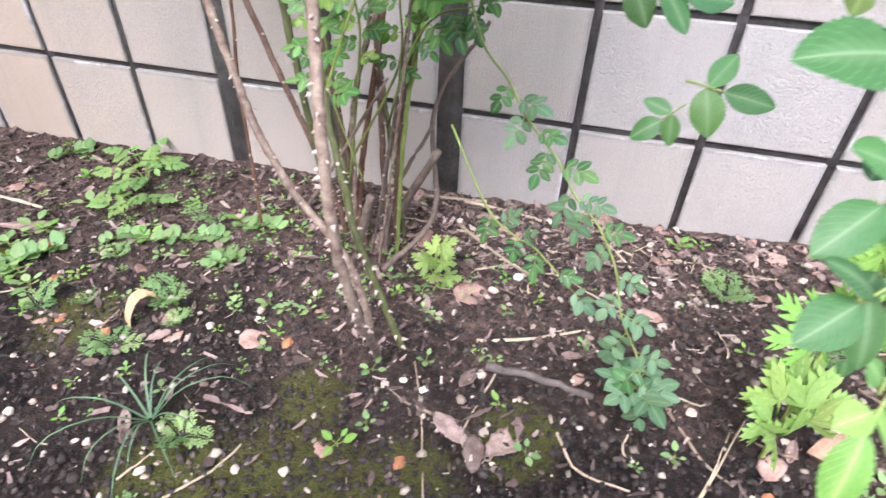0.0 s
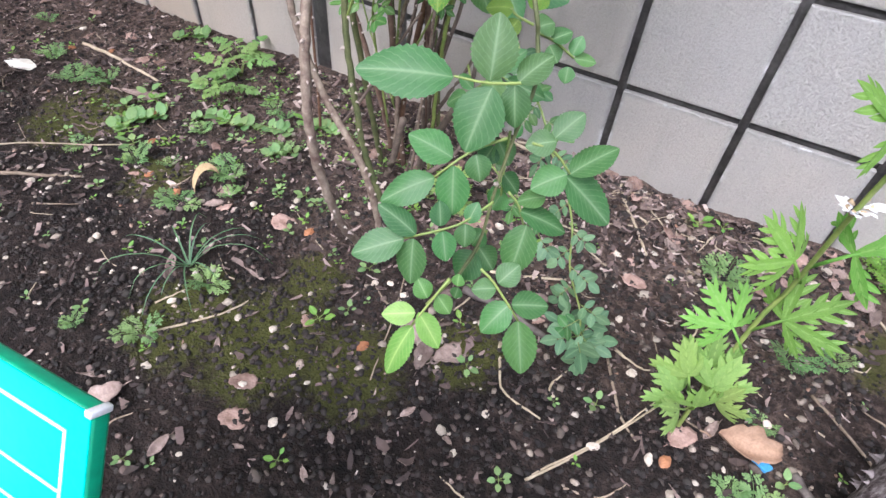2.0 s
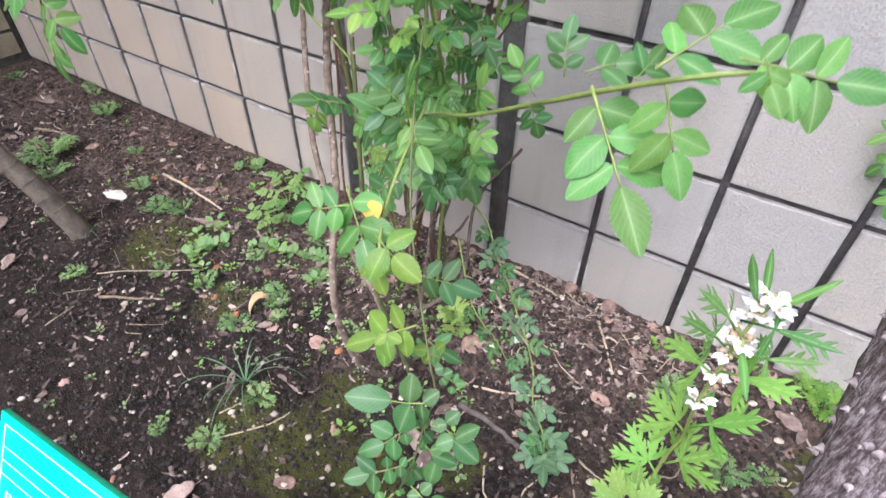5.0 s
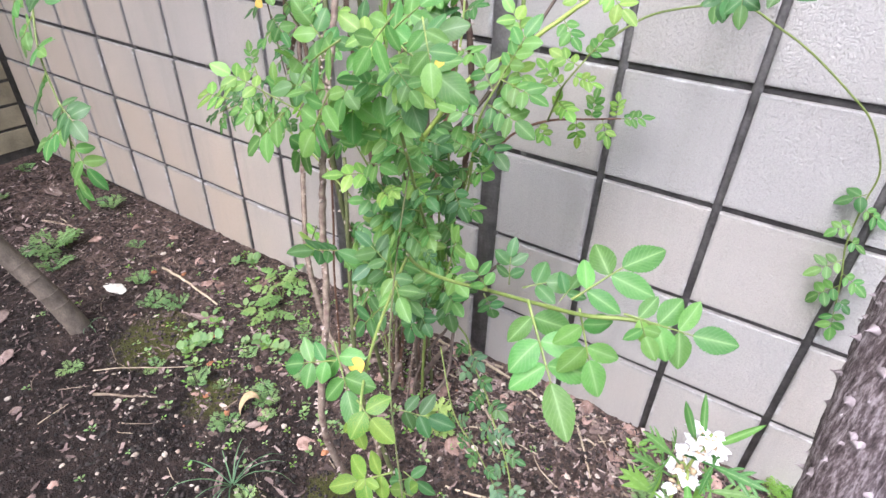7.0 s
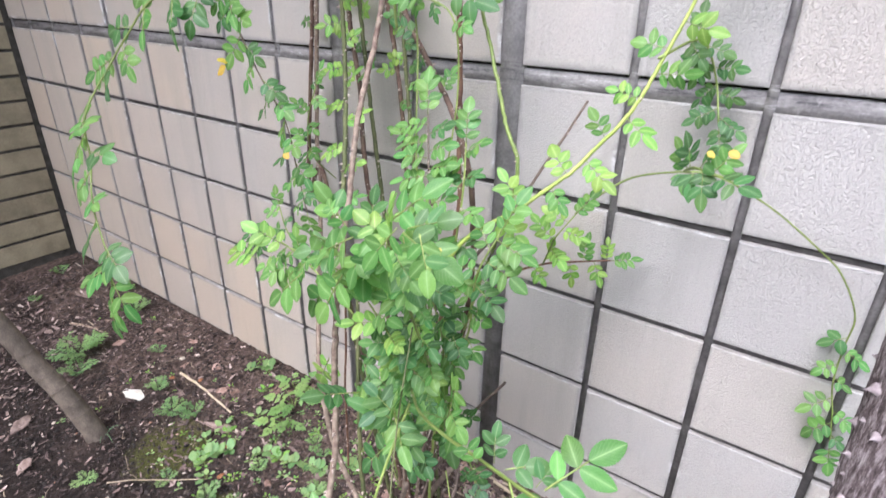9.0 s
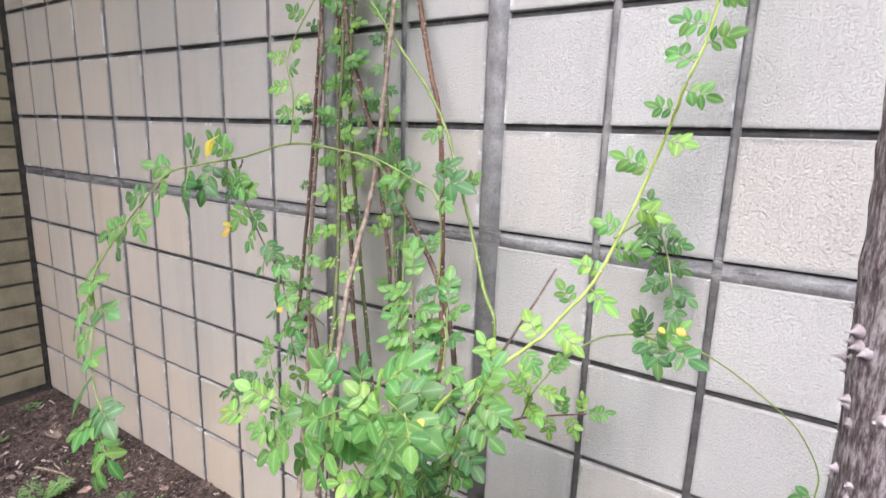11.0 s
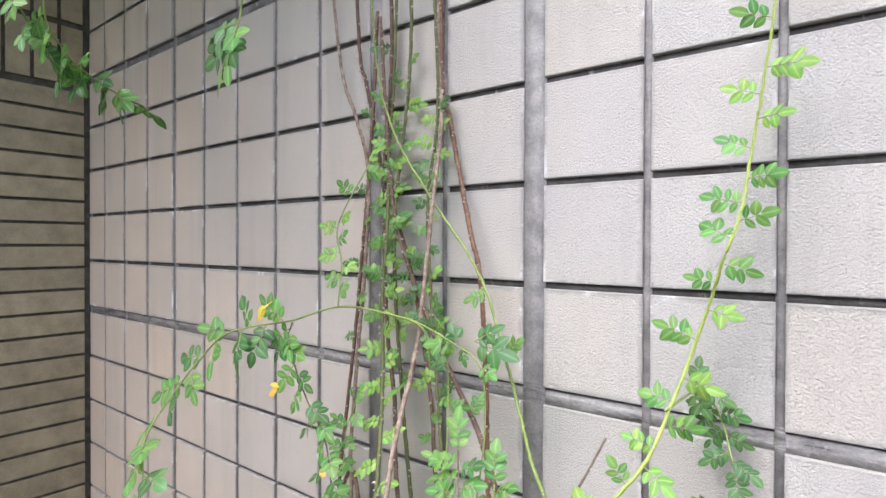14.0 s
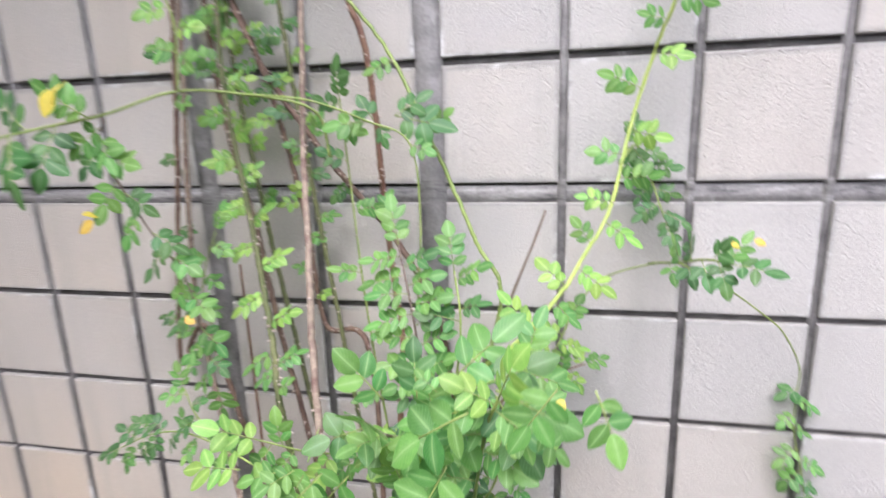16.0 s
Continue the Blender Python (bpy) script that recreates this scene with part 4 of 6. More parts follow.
# twigs that hang from above
cane([(-0.52, -0.62, 1.95), (-0.63, -0.64, 1.70), (-0.665, -0.60, 1.624), (-0.65, -0.55, 1.575), (-0.648, -0.50, 1.551)], 0.0022, 0.0013, CANE_GREEN, 0.05, 0.003, 0.030, (0.030, 0.038), (0.30, 1.0), (LEAF_MID, LEAF_DARK), (2, 3), 0.35)
cane([(-0.60, -0.66, 1.95), (-0.66, -0.68, 1.74), (-0.70, -0.64, 1.66), (-0.71, -0.6, 1.62)], 0.002, 0.0013, CANE_GREEN, 0.05, 0.003, 0.030, (0.029, 0.036), (0.3, 1.0), (LEAF_DARK, LEAF_MID), (2, 3), 0.35)
cane([(-0.2, -0.45, 1.95), (-0.245, -0.48, 1.70), (-0.27, -0.48, 1.62), (-0.30, -0.48, 1.575)], 0.0018, 0.0012, CANE_GREEN, 0, 0, 0.016, (0.030, 0.038), (0.68, 1.0), (LEAF_DARK, LEAF_MID), (2, 2), 0.3)
# the shoots of the leafy middle
rose = thing("rose_bush", "leafy rose bush with arching green shoots in front of the wall", "rose bush")
M, D, N = LEAF_MID, LEAF_DARK, LEAF_NEW
cane([(0.035, -0.215, 0.45), (0.075, -0.33, 0.54), (0.120, -0.410, 0.620), (0.160, -0.520, 0.820), (0.175, -0.545, 0.870)], 0.0026, 0.0015, CANE_GREEN, 0.15, 0.005, 0.031, (0.021, 0.028), (0.2, 1.0), (M, D, M, N), (2, 2, 3))
cane([(-0.06, -0.22, -0.05), (0.01, -0.27, 0.36), (0.070, -0.400, 0.700), (0.060, -0.510, 0.810)], 0.0023, 0.0014, CANE_BROWN, 0.15, 0.005, 0.031, (0.023, 0.030), (0.35, 1.0), (M, D, N, M), (2, 2, 3))
cane([(0.05, -0.217, 0.5), (0.10, -0.30, 0.56), (0.145, -0.340, 0.640), (0.160, -0.350, 0.740), (0.180, -0.330, 0.800)], 0.0023, 0.0014, CANE_GREEN, 0.15, 0.005, 0.028, (0.023, 0.030), (0.4, 1.0), (D, M, M), (2, 2, 3))
cane([(0.015, -0.195, 0.4), (0.06, -0.25, 0.55), (0.085, -0.300, 0.700), (0.100, -0.300, 0.830), (0.090, -0.280, 0.90)], 0.0022, 0.0014, CANE_GREEN, 0.15, 0.005, 0.030, (0.021, 0.028), (0.35, 1.0), (D, M, M), (2, 2, 3))
cane([(-0.08, -0.2, -0.05), (0.0, -0.22, 0.4), (0.050, -0.300, 0.700), (0.040, -0.300, 0.830), (0.015, -0.270, 0.93)], 0.0022, 0.0014, CANE_GREY, 0.15, 0.005, 0.032, (0.023, 0.029), (0.3, 1.0), (D, M, M), (2, 2, 3))
cane([(-0.030, -0.190, 0.500), (-0.060, -0.200, 0.800), (-0.090, -0.160, 1.020), (-0.080, -0.200, 1.120)], 0.0020, 0.0013, CANE_GREEN, 0.15, 0.004, 0.075, (0.019, 0.025), (0.08, 1.0), (M, N, D), (2, 2, 3))
cane([(0.0, -0.2, 0.33), (0.060, -0.370, 0.470), (0.140, -0.500, 0.580), (0.170, -0.540, 0.640)], 0.0018, 0.0014, CANE_GREEN, 0.1, 0.004, 0.028, (0.025, 0.032), (0.3, 1.0), (D, M, M), (2, 2, 3))
cane([(-0.045, -0.392, 0.32), (0.000, -0.390, 0.43), (0.080, -0.440, 0.560), (0.070, -0.510, 0.600)], 0.0017, 0.0012, CANE_GREEN, 0.1, 0.004, 0.031, (0.023, 0.030), (0.4, 1.0), (M, D), (2, 2, 3))
cane([(-0.050, -0.280, 0.150), (-0.080, -0.300, 0.280), (-0.090, -0.310, 0.360), (-0.080, -0.320, 0.420)], 0.0012, 0.0010, CANE_GREEN, 0, 0, 0.026, (0.018, 0.023), (0.3, 1.0), (M, N, M), (2, 2, 3))
cane([(0.050, -0.240, 0.550), (0.000, -0.360, 0.680), (-0.040, -0.440, 0.730), (-0.090, -0.470, 0.760)], 0.0013, 0.0010, CANE_GREEN, 0.05, 0.003, 0.031, (0.021, 0.028), (0.3, 1.0), (M, M, N), (2, 2, 3))
cane([(0.01, -0.2, 0.36), (0.050, -0.270, 0.46), (0.090, -0.330, 0.600), (0.080, -0.370, 0.740)], 0.0020, 0.0013, CANE_GREEN, 0.1, 0.004, 0.027, (0.023, 0.030), (0.45, 1.0), (D, M, M), (2, 2, 3))
cane([(0.0, -0.205, 0.30), (0.045, -0.320, 0.48), (0.080, -0.410, 0.600), (0.070, -0.470, 0.720)], 0.0020, 0.0013, CANE_GREEN, 0.1, 0.004, 0.027, (0.023, 0.030), (0.3, 1.0), (M, D, N, M), (2, 2, 3))
cane([(0.02, -0.212, 0.4), (0.11, -0.340, 0.48), (0.160, -0.420, 0.520), (0.190, -0.450, 0.600)], 0.0017, 0.0012, CANE_GREEN, 0.1, 0.004, 0.027, (0.023, 0.029), (0.3, 1.0), (D, M, M), (2, 2, 3))
cane([(-0.12, -0.29, 0.52), (-0.22, -0.30, 0.60), (-0.315, -0.30, 0.64), (-0.38, -0.30, 0.635), (-0.445, -0.30, 0.605)], 0.0018, 0.0011, CANE_GREEN, 0.05, 0.003, 0.022, (0.017, 0.022), (0.25, 1.0), (D, M, D), (2, 3), 0.3)
cane([(-0.25, -0.30, 0.615), (-0.30, -0.30, 0.67), (-0.315, -0.30, 0.715)], 0.0014, 0.001, CANE_GREEN, 0, 0, 0.022, (0.016, 0.021), (0.3, 1.0), (D, M), (2, 2))
# the stem of the forward arch and the stem that droops towards the eye
cane([(0.10, -0.42, 0.56), (0.176, -0.50, 0.616), (0.247, -0.55, 0.657), (0.323, -0.60, 0.708), (0.381, -0.64, 0.748), (0.417, -0.66, 0.77), (0.441, -0.66, 0.779), (0.463, -0.66, 0.784)], 0.0021, 0.0012, CANE_GREEN, 0.06, 0.004)
cane([(0.16, -0.5, 0.62), (0.2, -0.6, 0.605), (0.235, -0.665, 0.60), (0.26, -0.70, 0.58)], 0.0018, 0.0012, CANE_GREEN, 0.05, 0.003)
# the low trailing shoot
cane([(0.06, -0.26, 0.48), (0.101, -0.30, 0.377), (0.137, -0.30, 0.332), (0.166, -0.32, 0.298), (0.205, -0.34, 0.265), (0.235, -0.36, 0.23), (0.263, -0.38, 0.212), (0.291, -0.40, 0.171), (0.307, -0.42, 0.125), (0.338, -0.43, 0.072), (0.349, -0.44, 0.03)], 0.0017, 0.0011, CANE_GREEN, 0.04, 0.003, 0.026, (0.017, 0.023), (0.18, 1.0), (D, GREY_GREEN, GREY_GREEN), (2, 2, 3), 0.4)
cane([(0.07, -0.28, 0.26), (0.131, -0.33, 0.181), (0.17, -0.35, 0.16), (0.2, -0.36, 0.152), (0.249, -0.38, 0.118)], 0.0015, 0.001, CANE_GREEN, 0.04, 0.003, 0.03, (0.015, 0.02), (0.3, 1.0), (D, GREY_GREEN), (2, 2))
for a in range(7):
    q = a * 0.95 + 0.3
    k = 0.05 + 0.012 * (a % 3)
    place_leaf((0.345, -0.432, 0.03), (0.345 + math.cos(q) * k, -0.432 + math.sin(q) * k * 0.8, 0.038 + 0.012 * (a % 2)), 2, GREY_GREEN, (0.0, -0.3, 0.95))
# the hanging spray near the path
cane([(0.150, -0.480, 0.720), (0.200, -0.570, 0.665), (0.250, -0.645, 0.605), (0.307, -0.701, 0.532), (0.314, -0.705, 0.516), (0.319, -0.711, 0.500), (0.318, -0.721, 0.482), (0.318, -0.733, 0.460), (0.319, -0.744, 0.439), (0.315, -0.756, 0.422)], 0.0010, 0.0008, CANE_OLIVE, 0.06, 0.004)
spray_leaf([(0.317, -0.720, 0.503), (0.302, -0.730, 0.502), (0.290, -0.737, 0.504)], LEAF_DARK, [((0.290, -0.737, 0.504), (0.258, -0.756, 0.506), 0.0213), ((0.302, -0.730, 0.503), (0.298, -0.720, 0.525), 0.0180), ((0.303, -0.730, 0.501), (0.301, -0.744, 0.478), 0.0214), ((0.311, -0.724, 0.503), (0.319, -0.714, 0.513), 0.0136), ((0.310, -0.725, 0.502), (0.315, -0.730, 0.487), 0.0125)])
spray_leaf([(0.314, -0.733, 0.484), (0.303, -0.742, 0.478), (0.294, -0.754, 0.469)], LEAF_DARK, [((0.298, -0.747, 0.476), (0.281, -0.753, 0.484), 0.0148), ((0.294, -0.754, 0.469), (0.277, -0.769, 0.459), 0.0142), ((0.299, -0.748, 0.473), (0.304, -0.755, 0.454), 0.0142), ((0.305, -0.741, 0.477), (0.310, -0.744, 0.467), 0.0110)])
spray_leaf([(0.318, -0.747, 0.463), (0.309, -0.758, 0.454), (0.292, -0.772, 0.448)], LEAF_DARK, [((0.292, -0.772, 0.448), (0.275, -0.786, 0.441), 0.0143), ((0.296, -0.769, 0.450), (0.280, -0.772, 0.461), 0.0111), ((0.295, -0.770, 0.448), (0.299, -0.778, 0.429), 0.0127), ((0.303, -0.762, 0.453), (0.300, -0.759, 0.463), 0.0087), ((0.304, -0.762, 0.451), (0.309, -0.766, 0.439), 0.0104), ((0.312, -0.756, 0.455), (0.313, -0.751, 0.463), 0.0074), ((0.311, -0.756, 0.454), (0.314, -0.760, 0.445), 0.0092)])
spray_leaf([(0.313, -0.769, 0.434), (0.309, -0.777, 0.424), (0.305, -0.785, 0.413)], LEAF_NEW, [((0.305, -0.785, 0.413), (0.300, -0.800, 0.390), 0.0123), ((0.305, -0.782, 0.419), (0.293, -0.790, 0.418), 0.0102), ((0.306, -0.781, 0.419), (0.318, -0.782, 0.403), 0.0107)])
spray_leaf([(0.313, -0.768, 0.432), (0.310, -0.772, 0.426), (0.307, -0.777, 0.421)], LEAF_MID, [((0.307, -0.776, 0.424), (0.301, -0.775, 0.432), 0.0087), ((0.310, -0.773, 0.425), (0.317, -0.773, 0.417), 0.0087), ((0.316, -0.767, 0.429), (0.315, -0.765, 0.434), 0.0062)])
spray_leaf([(0.321, -0.756, 0.433), (0.328, -0.755, 0.427), (0.342, -0.755, 0.411)], LEAF_DARK, [((0.342, -0.755, 0.411), (0.352, -0.763, 0.385), 0.0158), ((0.336, -0.754, 0.418), (0.329, -0.766, 0.405), 0.0138), ((0.337, -0.754, 0.418), (0.351, -0.745, 0.418), 0.0146), ((0.329, -0.755, 0.425), (0.320, -0.761, 0.424), 0.0099), ((0.329, -0.754, 0.427), (0.334, -0.746, 0.435), 0.0113)])
spray_leaf([(0.321, -0.723, 0.479), (0.330, -0.719, 0.476), (0.338, -0.718, 0.468)], LEAF_DARK, [((0.338, -0.718, 0.468), (0.351, -0.703, 0.479), 0.0156), ((0.337, -0.719, 0.467), (0.360, -0.715, 0.449), 0.0190), ((0.337, -0.719, 0.468), (0.326, -0.729, 0.462), 0.0151), ((0.328, -0.717, 0.481), (0.335, -0.708, 0.491), 0.0124), ((0.329, -0.717, 0.480), (0.319, -0.725, 0.478), 0.0115)])
spray_leaf([(0.318, -0.732, 0.458), (0.323, -0.731, 0.453), (0.328, -0.733, 0.445)], LEAF_DARK, [((0.325, -0.732, 0.451), (0.345, -0.723, 0.443), 0.0138), ((0.332, -0.724, 0.457), (0.322, -0.731, 0.455), 0.0113), ((0.329, -0.732, 0.445), (0.330, -0.744, 0.423), 0.0159)])
spray_leaf([(0.308, -0.716, 0.476), (0.310, -0.721, 0.463), (0.313, -0.727, 0.450)], LEAF_DARK, [((0.305, -0.720, 0.472), (0.312, -0.720, 0.462), 0.0124), ((0.313, -0.725, 0.452), (0.311, -0.731, 0.444), 0.0122), ((0.311, -0.723, 0.459), (0.319, -0.722, 0.451), 0.0116), ((0.304, -0.722, 0.470), (0.302, -0.727, 0.463), 0.0109)])
spray_leaf([(0.313, -0.737, 0.437), (0.312, -0.743, 0.427), (0.308, -0.751, 0.416)], LEAF_DARK, [((0.312, -0.743, 0.427), (0.308, -0.752, 0.415), 0.0160), ((0.312, -0.741, 0.429), (0.321, -0.741, 0.419), 0.0129), ((0.312, -0.738, 0.437), (0.309, -0.743, 0.430), 0.0102), ((0.310, -0.753, 0.411), (0.310, -0.756, 0.406), 0.0063)])
spray_leaf([(0.298, -0.684, 0.508), (0.291, -0.687, 0.511), (0.288, -0.688, 0.514)], LEAF_TURNING, [((0.289, -0.687, 0.514), (0.279, -0.693, 0.514), 0.0126), ((0.292, -0.687, 0.510), (0.289, -0.693, 0.503), 0.0089), ((0.295, -0.683, 0.514), (0.299, -0.677, 0.520), 0.0121)])
spray_leaf([(0.307, -0.701, 0.513), (0.314, -0.698, 0.510), (0.322, -0.696, 0.505)], LEAF_DARK, [((0.322, -0.696, 0.505), (0.330, -0.691, 0.504), 0.0074), ((0.321, -0.696, 0.506), (0.322, -0.692, 0.513), 0.0069), ((0.321, -0.698, 0.502), (0.322, -0.701, 0.496), 0.0069), ((0.312, -0.699, 0.511), (0.318, -0.693, 0.514), 0.0098), ((0.312, -0.700, 0.509), (0.317, -0.700, 0.503), 0.0088), ((0.306, -0.701, 0.515), (0.311, -0.696, 0.517), 0.0112)])
# leaves that show singly
place_leaf((0.372, -0.640, 0.748), (0.429, -0.684, 0.688), 3, LEAF_MID)
place_leaf((0.410, -0.648, 0.764), (0.436, -0.660, 0.708), 2, LEAF_MID)
place_leaf((0.404, -0.648, 0.768), (0.440, -0.598, 0.799), 2, LEAF_MID)
place_leaf((0.440, -0.668, 0.788), (0.499, -0.651, 0.780), 3, LEAF_MID)
place_leaf((0.449, -0.670, 0.791), (0.462, -0.675, 0.770), 1, LEAF_MID)
place_leaf((0.365, -0.635, 0.752), (0.397, -0.618, 0.766), 1, LEAF_DARK)
place_leaf((0.350, -0.625, 0.742), (0.342, -0.612, 0.775), 2, LEAF_DARK)
place_leaf((0.394, -0.640, 0.757), (0.401, -0.618, 0.772), 1, LEAF_DARK)
place_leaf((0.330, -0.617, 0.722), (0.310, -0.622, 0.752), 2, LEAF_MID)
place_leaf((0.325, -0.615, 0.716), (0.336, -0.610, 0.689), 2, LEAF_DARK)
place_leaf((0.203, -0.665, 0.613), (0.148, -0.688, 0.594), 2, LEAF_MID)
place_leaf((0.188, -0.650, 0.617), (0.248, -0.690, 0.570), 2, LEAF_MID)
place_leaf((0.266, -0.705, 0.638), (0.307, -0.715, 0.622), 1, LEAF_TURNING)
place_leaf((0.259, -0.705, 0.617), (0.278, -0.715, 0.596), 1, LEAF_TURNING)
place_leaf((0.295, -0.700, 0.561), (0.243, -0.725, 0.525), 2, LEAF_TURNING)
place_leaf((0.273, -0.710, 0.555), (0.286, -0.725, 0.539), 1, LEAF_TURNING)
place_leaf((0.219, -0.600, 0.495), (0.282, -0.575, 0.487), 2, LEAF_DARK)
place_leaf((0.260, -0.640, 0.462), (0.301, -0.640, 0.454), 1, LEAF_DARK)
place_leaf((0.263, -0.640, 0.451), (0.242, -0.645, 0.432), 1, LEAF_DARK)
for b, t, n, mt in (((0.10, -0.50, 0.83), (0.089, -0.53, 0.775), 2, M), ((0.13, -0.50, 0.84), (0.153, -0.53, 0.79), 2, M), ((0.17, -0.52, 0.86), (0.212, -0.55, 0.80), 2, D), ((0.17, -0.52, 0.865), (0.243, -0.52, 0.83), 2, M), ((0.16, -0.50, 0.86), (0.222, -0.49, 0.885), 2, D), ((0.13, -0.49, 0.86), (0.19, -0.47, 0.915), 2, M), ((0.06, -0.49, 0.83), (0.02, -0.5, 0.885), 2, M), ((0.09, -0.48, 0.83), (0.085, -0.47, 0.89), 2, D), ((0.04, -0.49, 0.80), (-0.015, -0.52, 0.79), 2, D)):
    place_leaf(b, t, n, mt)
place_leaf((0.246, -0.590, 0.907), (0.266, -0.600, 0.857), 2, LEAF_MID)
place_leaf((0.221, -0.590, 0.906), (0.186, -0.600, 0.860), 2, LEAF_MID)
place_leaf((0.139, -0.580, 0.830), (0.104, -0.590, 0.762), 2, LEAF_MID)
place_leaf((0.157, -0.580, 0.877), (0.088, -0.580, 0.833), 2, LEAF_MID)
place_leaf((0.095, -0.500, 0.810), (0.094, -0.510, 0.744), 1, LEAF_MID)
place_leaf((0.206, -0.570, 0.861), (0.232, -0.570, 0.834), 2, LEAF_MID)
place_leaf((0.134, -0.580, 0.892), (0.113, -0.570, 0.905), 2, LEAF_MID)
place_leaf((0.140, -0.500, 0.707), (0.159, -0.510, 0.700), 1, LEAF_NEW)
place_leaf((-0.075, -0.530, 0.768), (-0.142, -0.530, 0.765), 3, LEAF_NEW)
place_leaf((-0.039, -0.520, 0.763), (-0.085, -0.530, 0.752), 2, LEAF_MID)
place_leaf((-0.015, -0.520, 0.762), (-0.037, -0.530, 0.721), 2, LEAF_MID)
place_leaf((0.013, -0.480, 0.736), (-0.042, -0.490, 0.672), 2, LEAF_MID)
place_leaf((0.006, -0.400, 0.625), (0.014, -0.410, 0.614), 2, LEAF_DARK)
place_leaf((0.178, -0.500, 0.763), (0.199, -0.510, 0.754), 2, LEAF_MID)
place_leaf((0.073, -0.450, 0.689), (0.060, -0.460, 0.654), 2, LEAF_DARK)
place_leaf((0.146, -0.500, 0.643), (0.144, -0.510, 0.608), 2, LEAF_MID)
place_leaf((0.186, -0.500, 0.643), (0.202, -0.500, 0.626), 2, LEAF_DARK)
place_leaf((0.044, -0.450, 0.552), (0.008, -0.460, 0.523), 2, LEAF_MID)
place_leaf((-0.074, -0.420, 0.541), (-0.111, -0.420, 0.463), 2, LEAF_NEW)
place_leaf((0.148, -0.350, 0.720), (0.196, -0.330, 0.744), 2, LEAF_MID)
place_leaf((-0.002, -0.420, 0.567), (0.038, -0.430, 0.568), 2, LEAF_MID)
place_leaf((0.004, -0.520, 0.766), (-0.055, -0.540, 0.704), 2, LEAF_MID)
place_leaf((-0.024, -0.520, 0.766), (-0.064, -0.540, 0.746), 2, LEAF_MID)
place_leaf((0.194, -0.400, 0.727), (0.187, -0.390, 0.695), 2, LEAF_DARK)
place_leaf((0.170, -0.420, 0.683), (0.198, -0.430, 0.647), 2, LEAF_DARK)
place_leaf((0.178, -0.500, 0.558), (0.209, -0.520, 0.534), 2, LEAF_DARK)
place_leaf((0.178, -0.500, 0.558), (0.171, -0.520, 0.499), 2, LEAF_DARK)
place_leaf((0.124, -0.500, 0.532), (0.079, -0.520, 0.469), 2, LEAF_DARK)
for p, s in (((0.229, -0.655, 0.616), 0.022), ((0.206, -0.652, 0.612), 0.019), ((-0.404, -0.345, 1.140), 0.036), ((-0.388, -0.343, 1.145), 0.034), ((-0.400, -0.345, 1.125), 0.030), ((-0.41, -0.31, 0.966), 0.028), ((-0.405, -0.305, 0.975), 0.022), ((-0.312, -0.28, 0.82), 0.02), ((0.426, -0.306, 0.95), 0.013), ((0.405, -0.30, 0.945), 0.010), ((0.226, -0.53, 0.866), 0.013)):
    x = Vector((rose_rng.uniform(-1, 1), -0.2, rose_rng.uniform(-1, 0.2)))
    share("leaf", SHAPES[LEAF_YELLOW.name][2], rose, Matrix.Translation(p) @ leaf_frame(x, Vector((0.1, -0.8, 0.5))).to_4x4() @ Matrix.Scale(s, 4))


# ---- plants of the bed ----
bed_rng = random.Random(77)


def leaf_sheet(bm, origin, x, up, length, width, steps=5, curl=0.1, uv=None):
    """A small pointed blade drawn into bm: two strips that meet at the midrib."""
    f3 = leaf_frame(Vector(x), Vector(up))
    uv = uv or bm.loops.layers.uv.verify()
    rows = []
    for i in range(steps + 1):
        u = i / steps
        w = width / 2 * math.sin(math.pi * min(0.06 + u * 0.94, 1.0)) ** 0.8
        z = -curl * length * u * u
        rows.append([(bm.verts.new(Vector(origin) + f3 @ Vector((u * length, s * w, z + 0.22 * abs(s) * w))), (u, (s + 1) / 2)) for s in (-1, 0, 1)])
    for a, b in zip(rows, rows[1:]):
        for j in range(2):
            q = (a[j], b[j], b[j + 1], a[j + 1])
            fc = bm.faces.new([c[0] for c in q])
            for lp, c in zip(fc.loops, q):
                lp[uv].uv = c[1]


def lobed_mesh(material, lobes, narrow, seed):
    """A deeply cut palmate leaf, about 1 across, on a stalk from the origin along x; every lobe carries blunt side teeth."""
    rng = random.Random(seed)
    bm = bmesh.new()
    uv = bm.loops.layers.uv.verify()
    tube(bm, [Vector((0, 0, 0)), Vector((0.2, 0, 0.03)), Vector((0.42, 0, 0.03))], 0.018, 0.014, 5)
    for k in range(lobes):
        s = k / (lobes - 1) * 2 - 1
        ang = s * radians(104)
        ln = 0.60 - 0.18 * abs(s) + rng.uniform(-0.04, 0.04)
        droop = -0.12 - 0.10 * abs(s)
        foot = Vector((0.38, 0, 0.03 + 0.003 * (k % 2)))
        d = Vector((math.cos(ang), math.sin(ang), droop))
        leaf_sheet(bm, foot, d, (0, 0, 1), ln, ln * narrow * 1.25, 7, 0.12, uv)
        for at, size in ((0.30, 0.34), (0.50, 0.42), (0.72, 0.32)):
            for side in (-1, 1):
                a = ang + side * radians(rng.uniform(34, 46))
                e = Vector((math.cos(a), math.sin(a), droop - 0.1))
                leaf_sheet(bm, foot + d.normalized() * ln * (at - 0.08) + Vector((0, 0, 0.002 - 0.1 * ln * at * at)), e, (0, 0, 1), ln * size * rng.uniform(0.85, 1.1), ln * size * narrow * 1.7, 5, 0.16, uv)
    return mesh_only("lobed_leaf", bm, material)


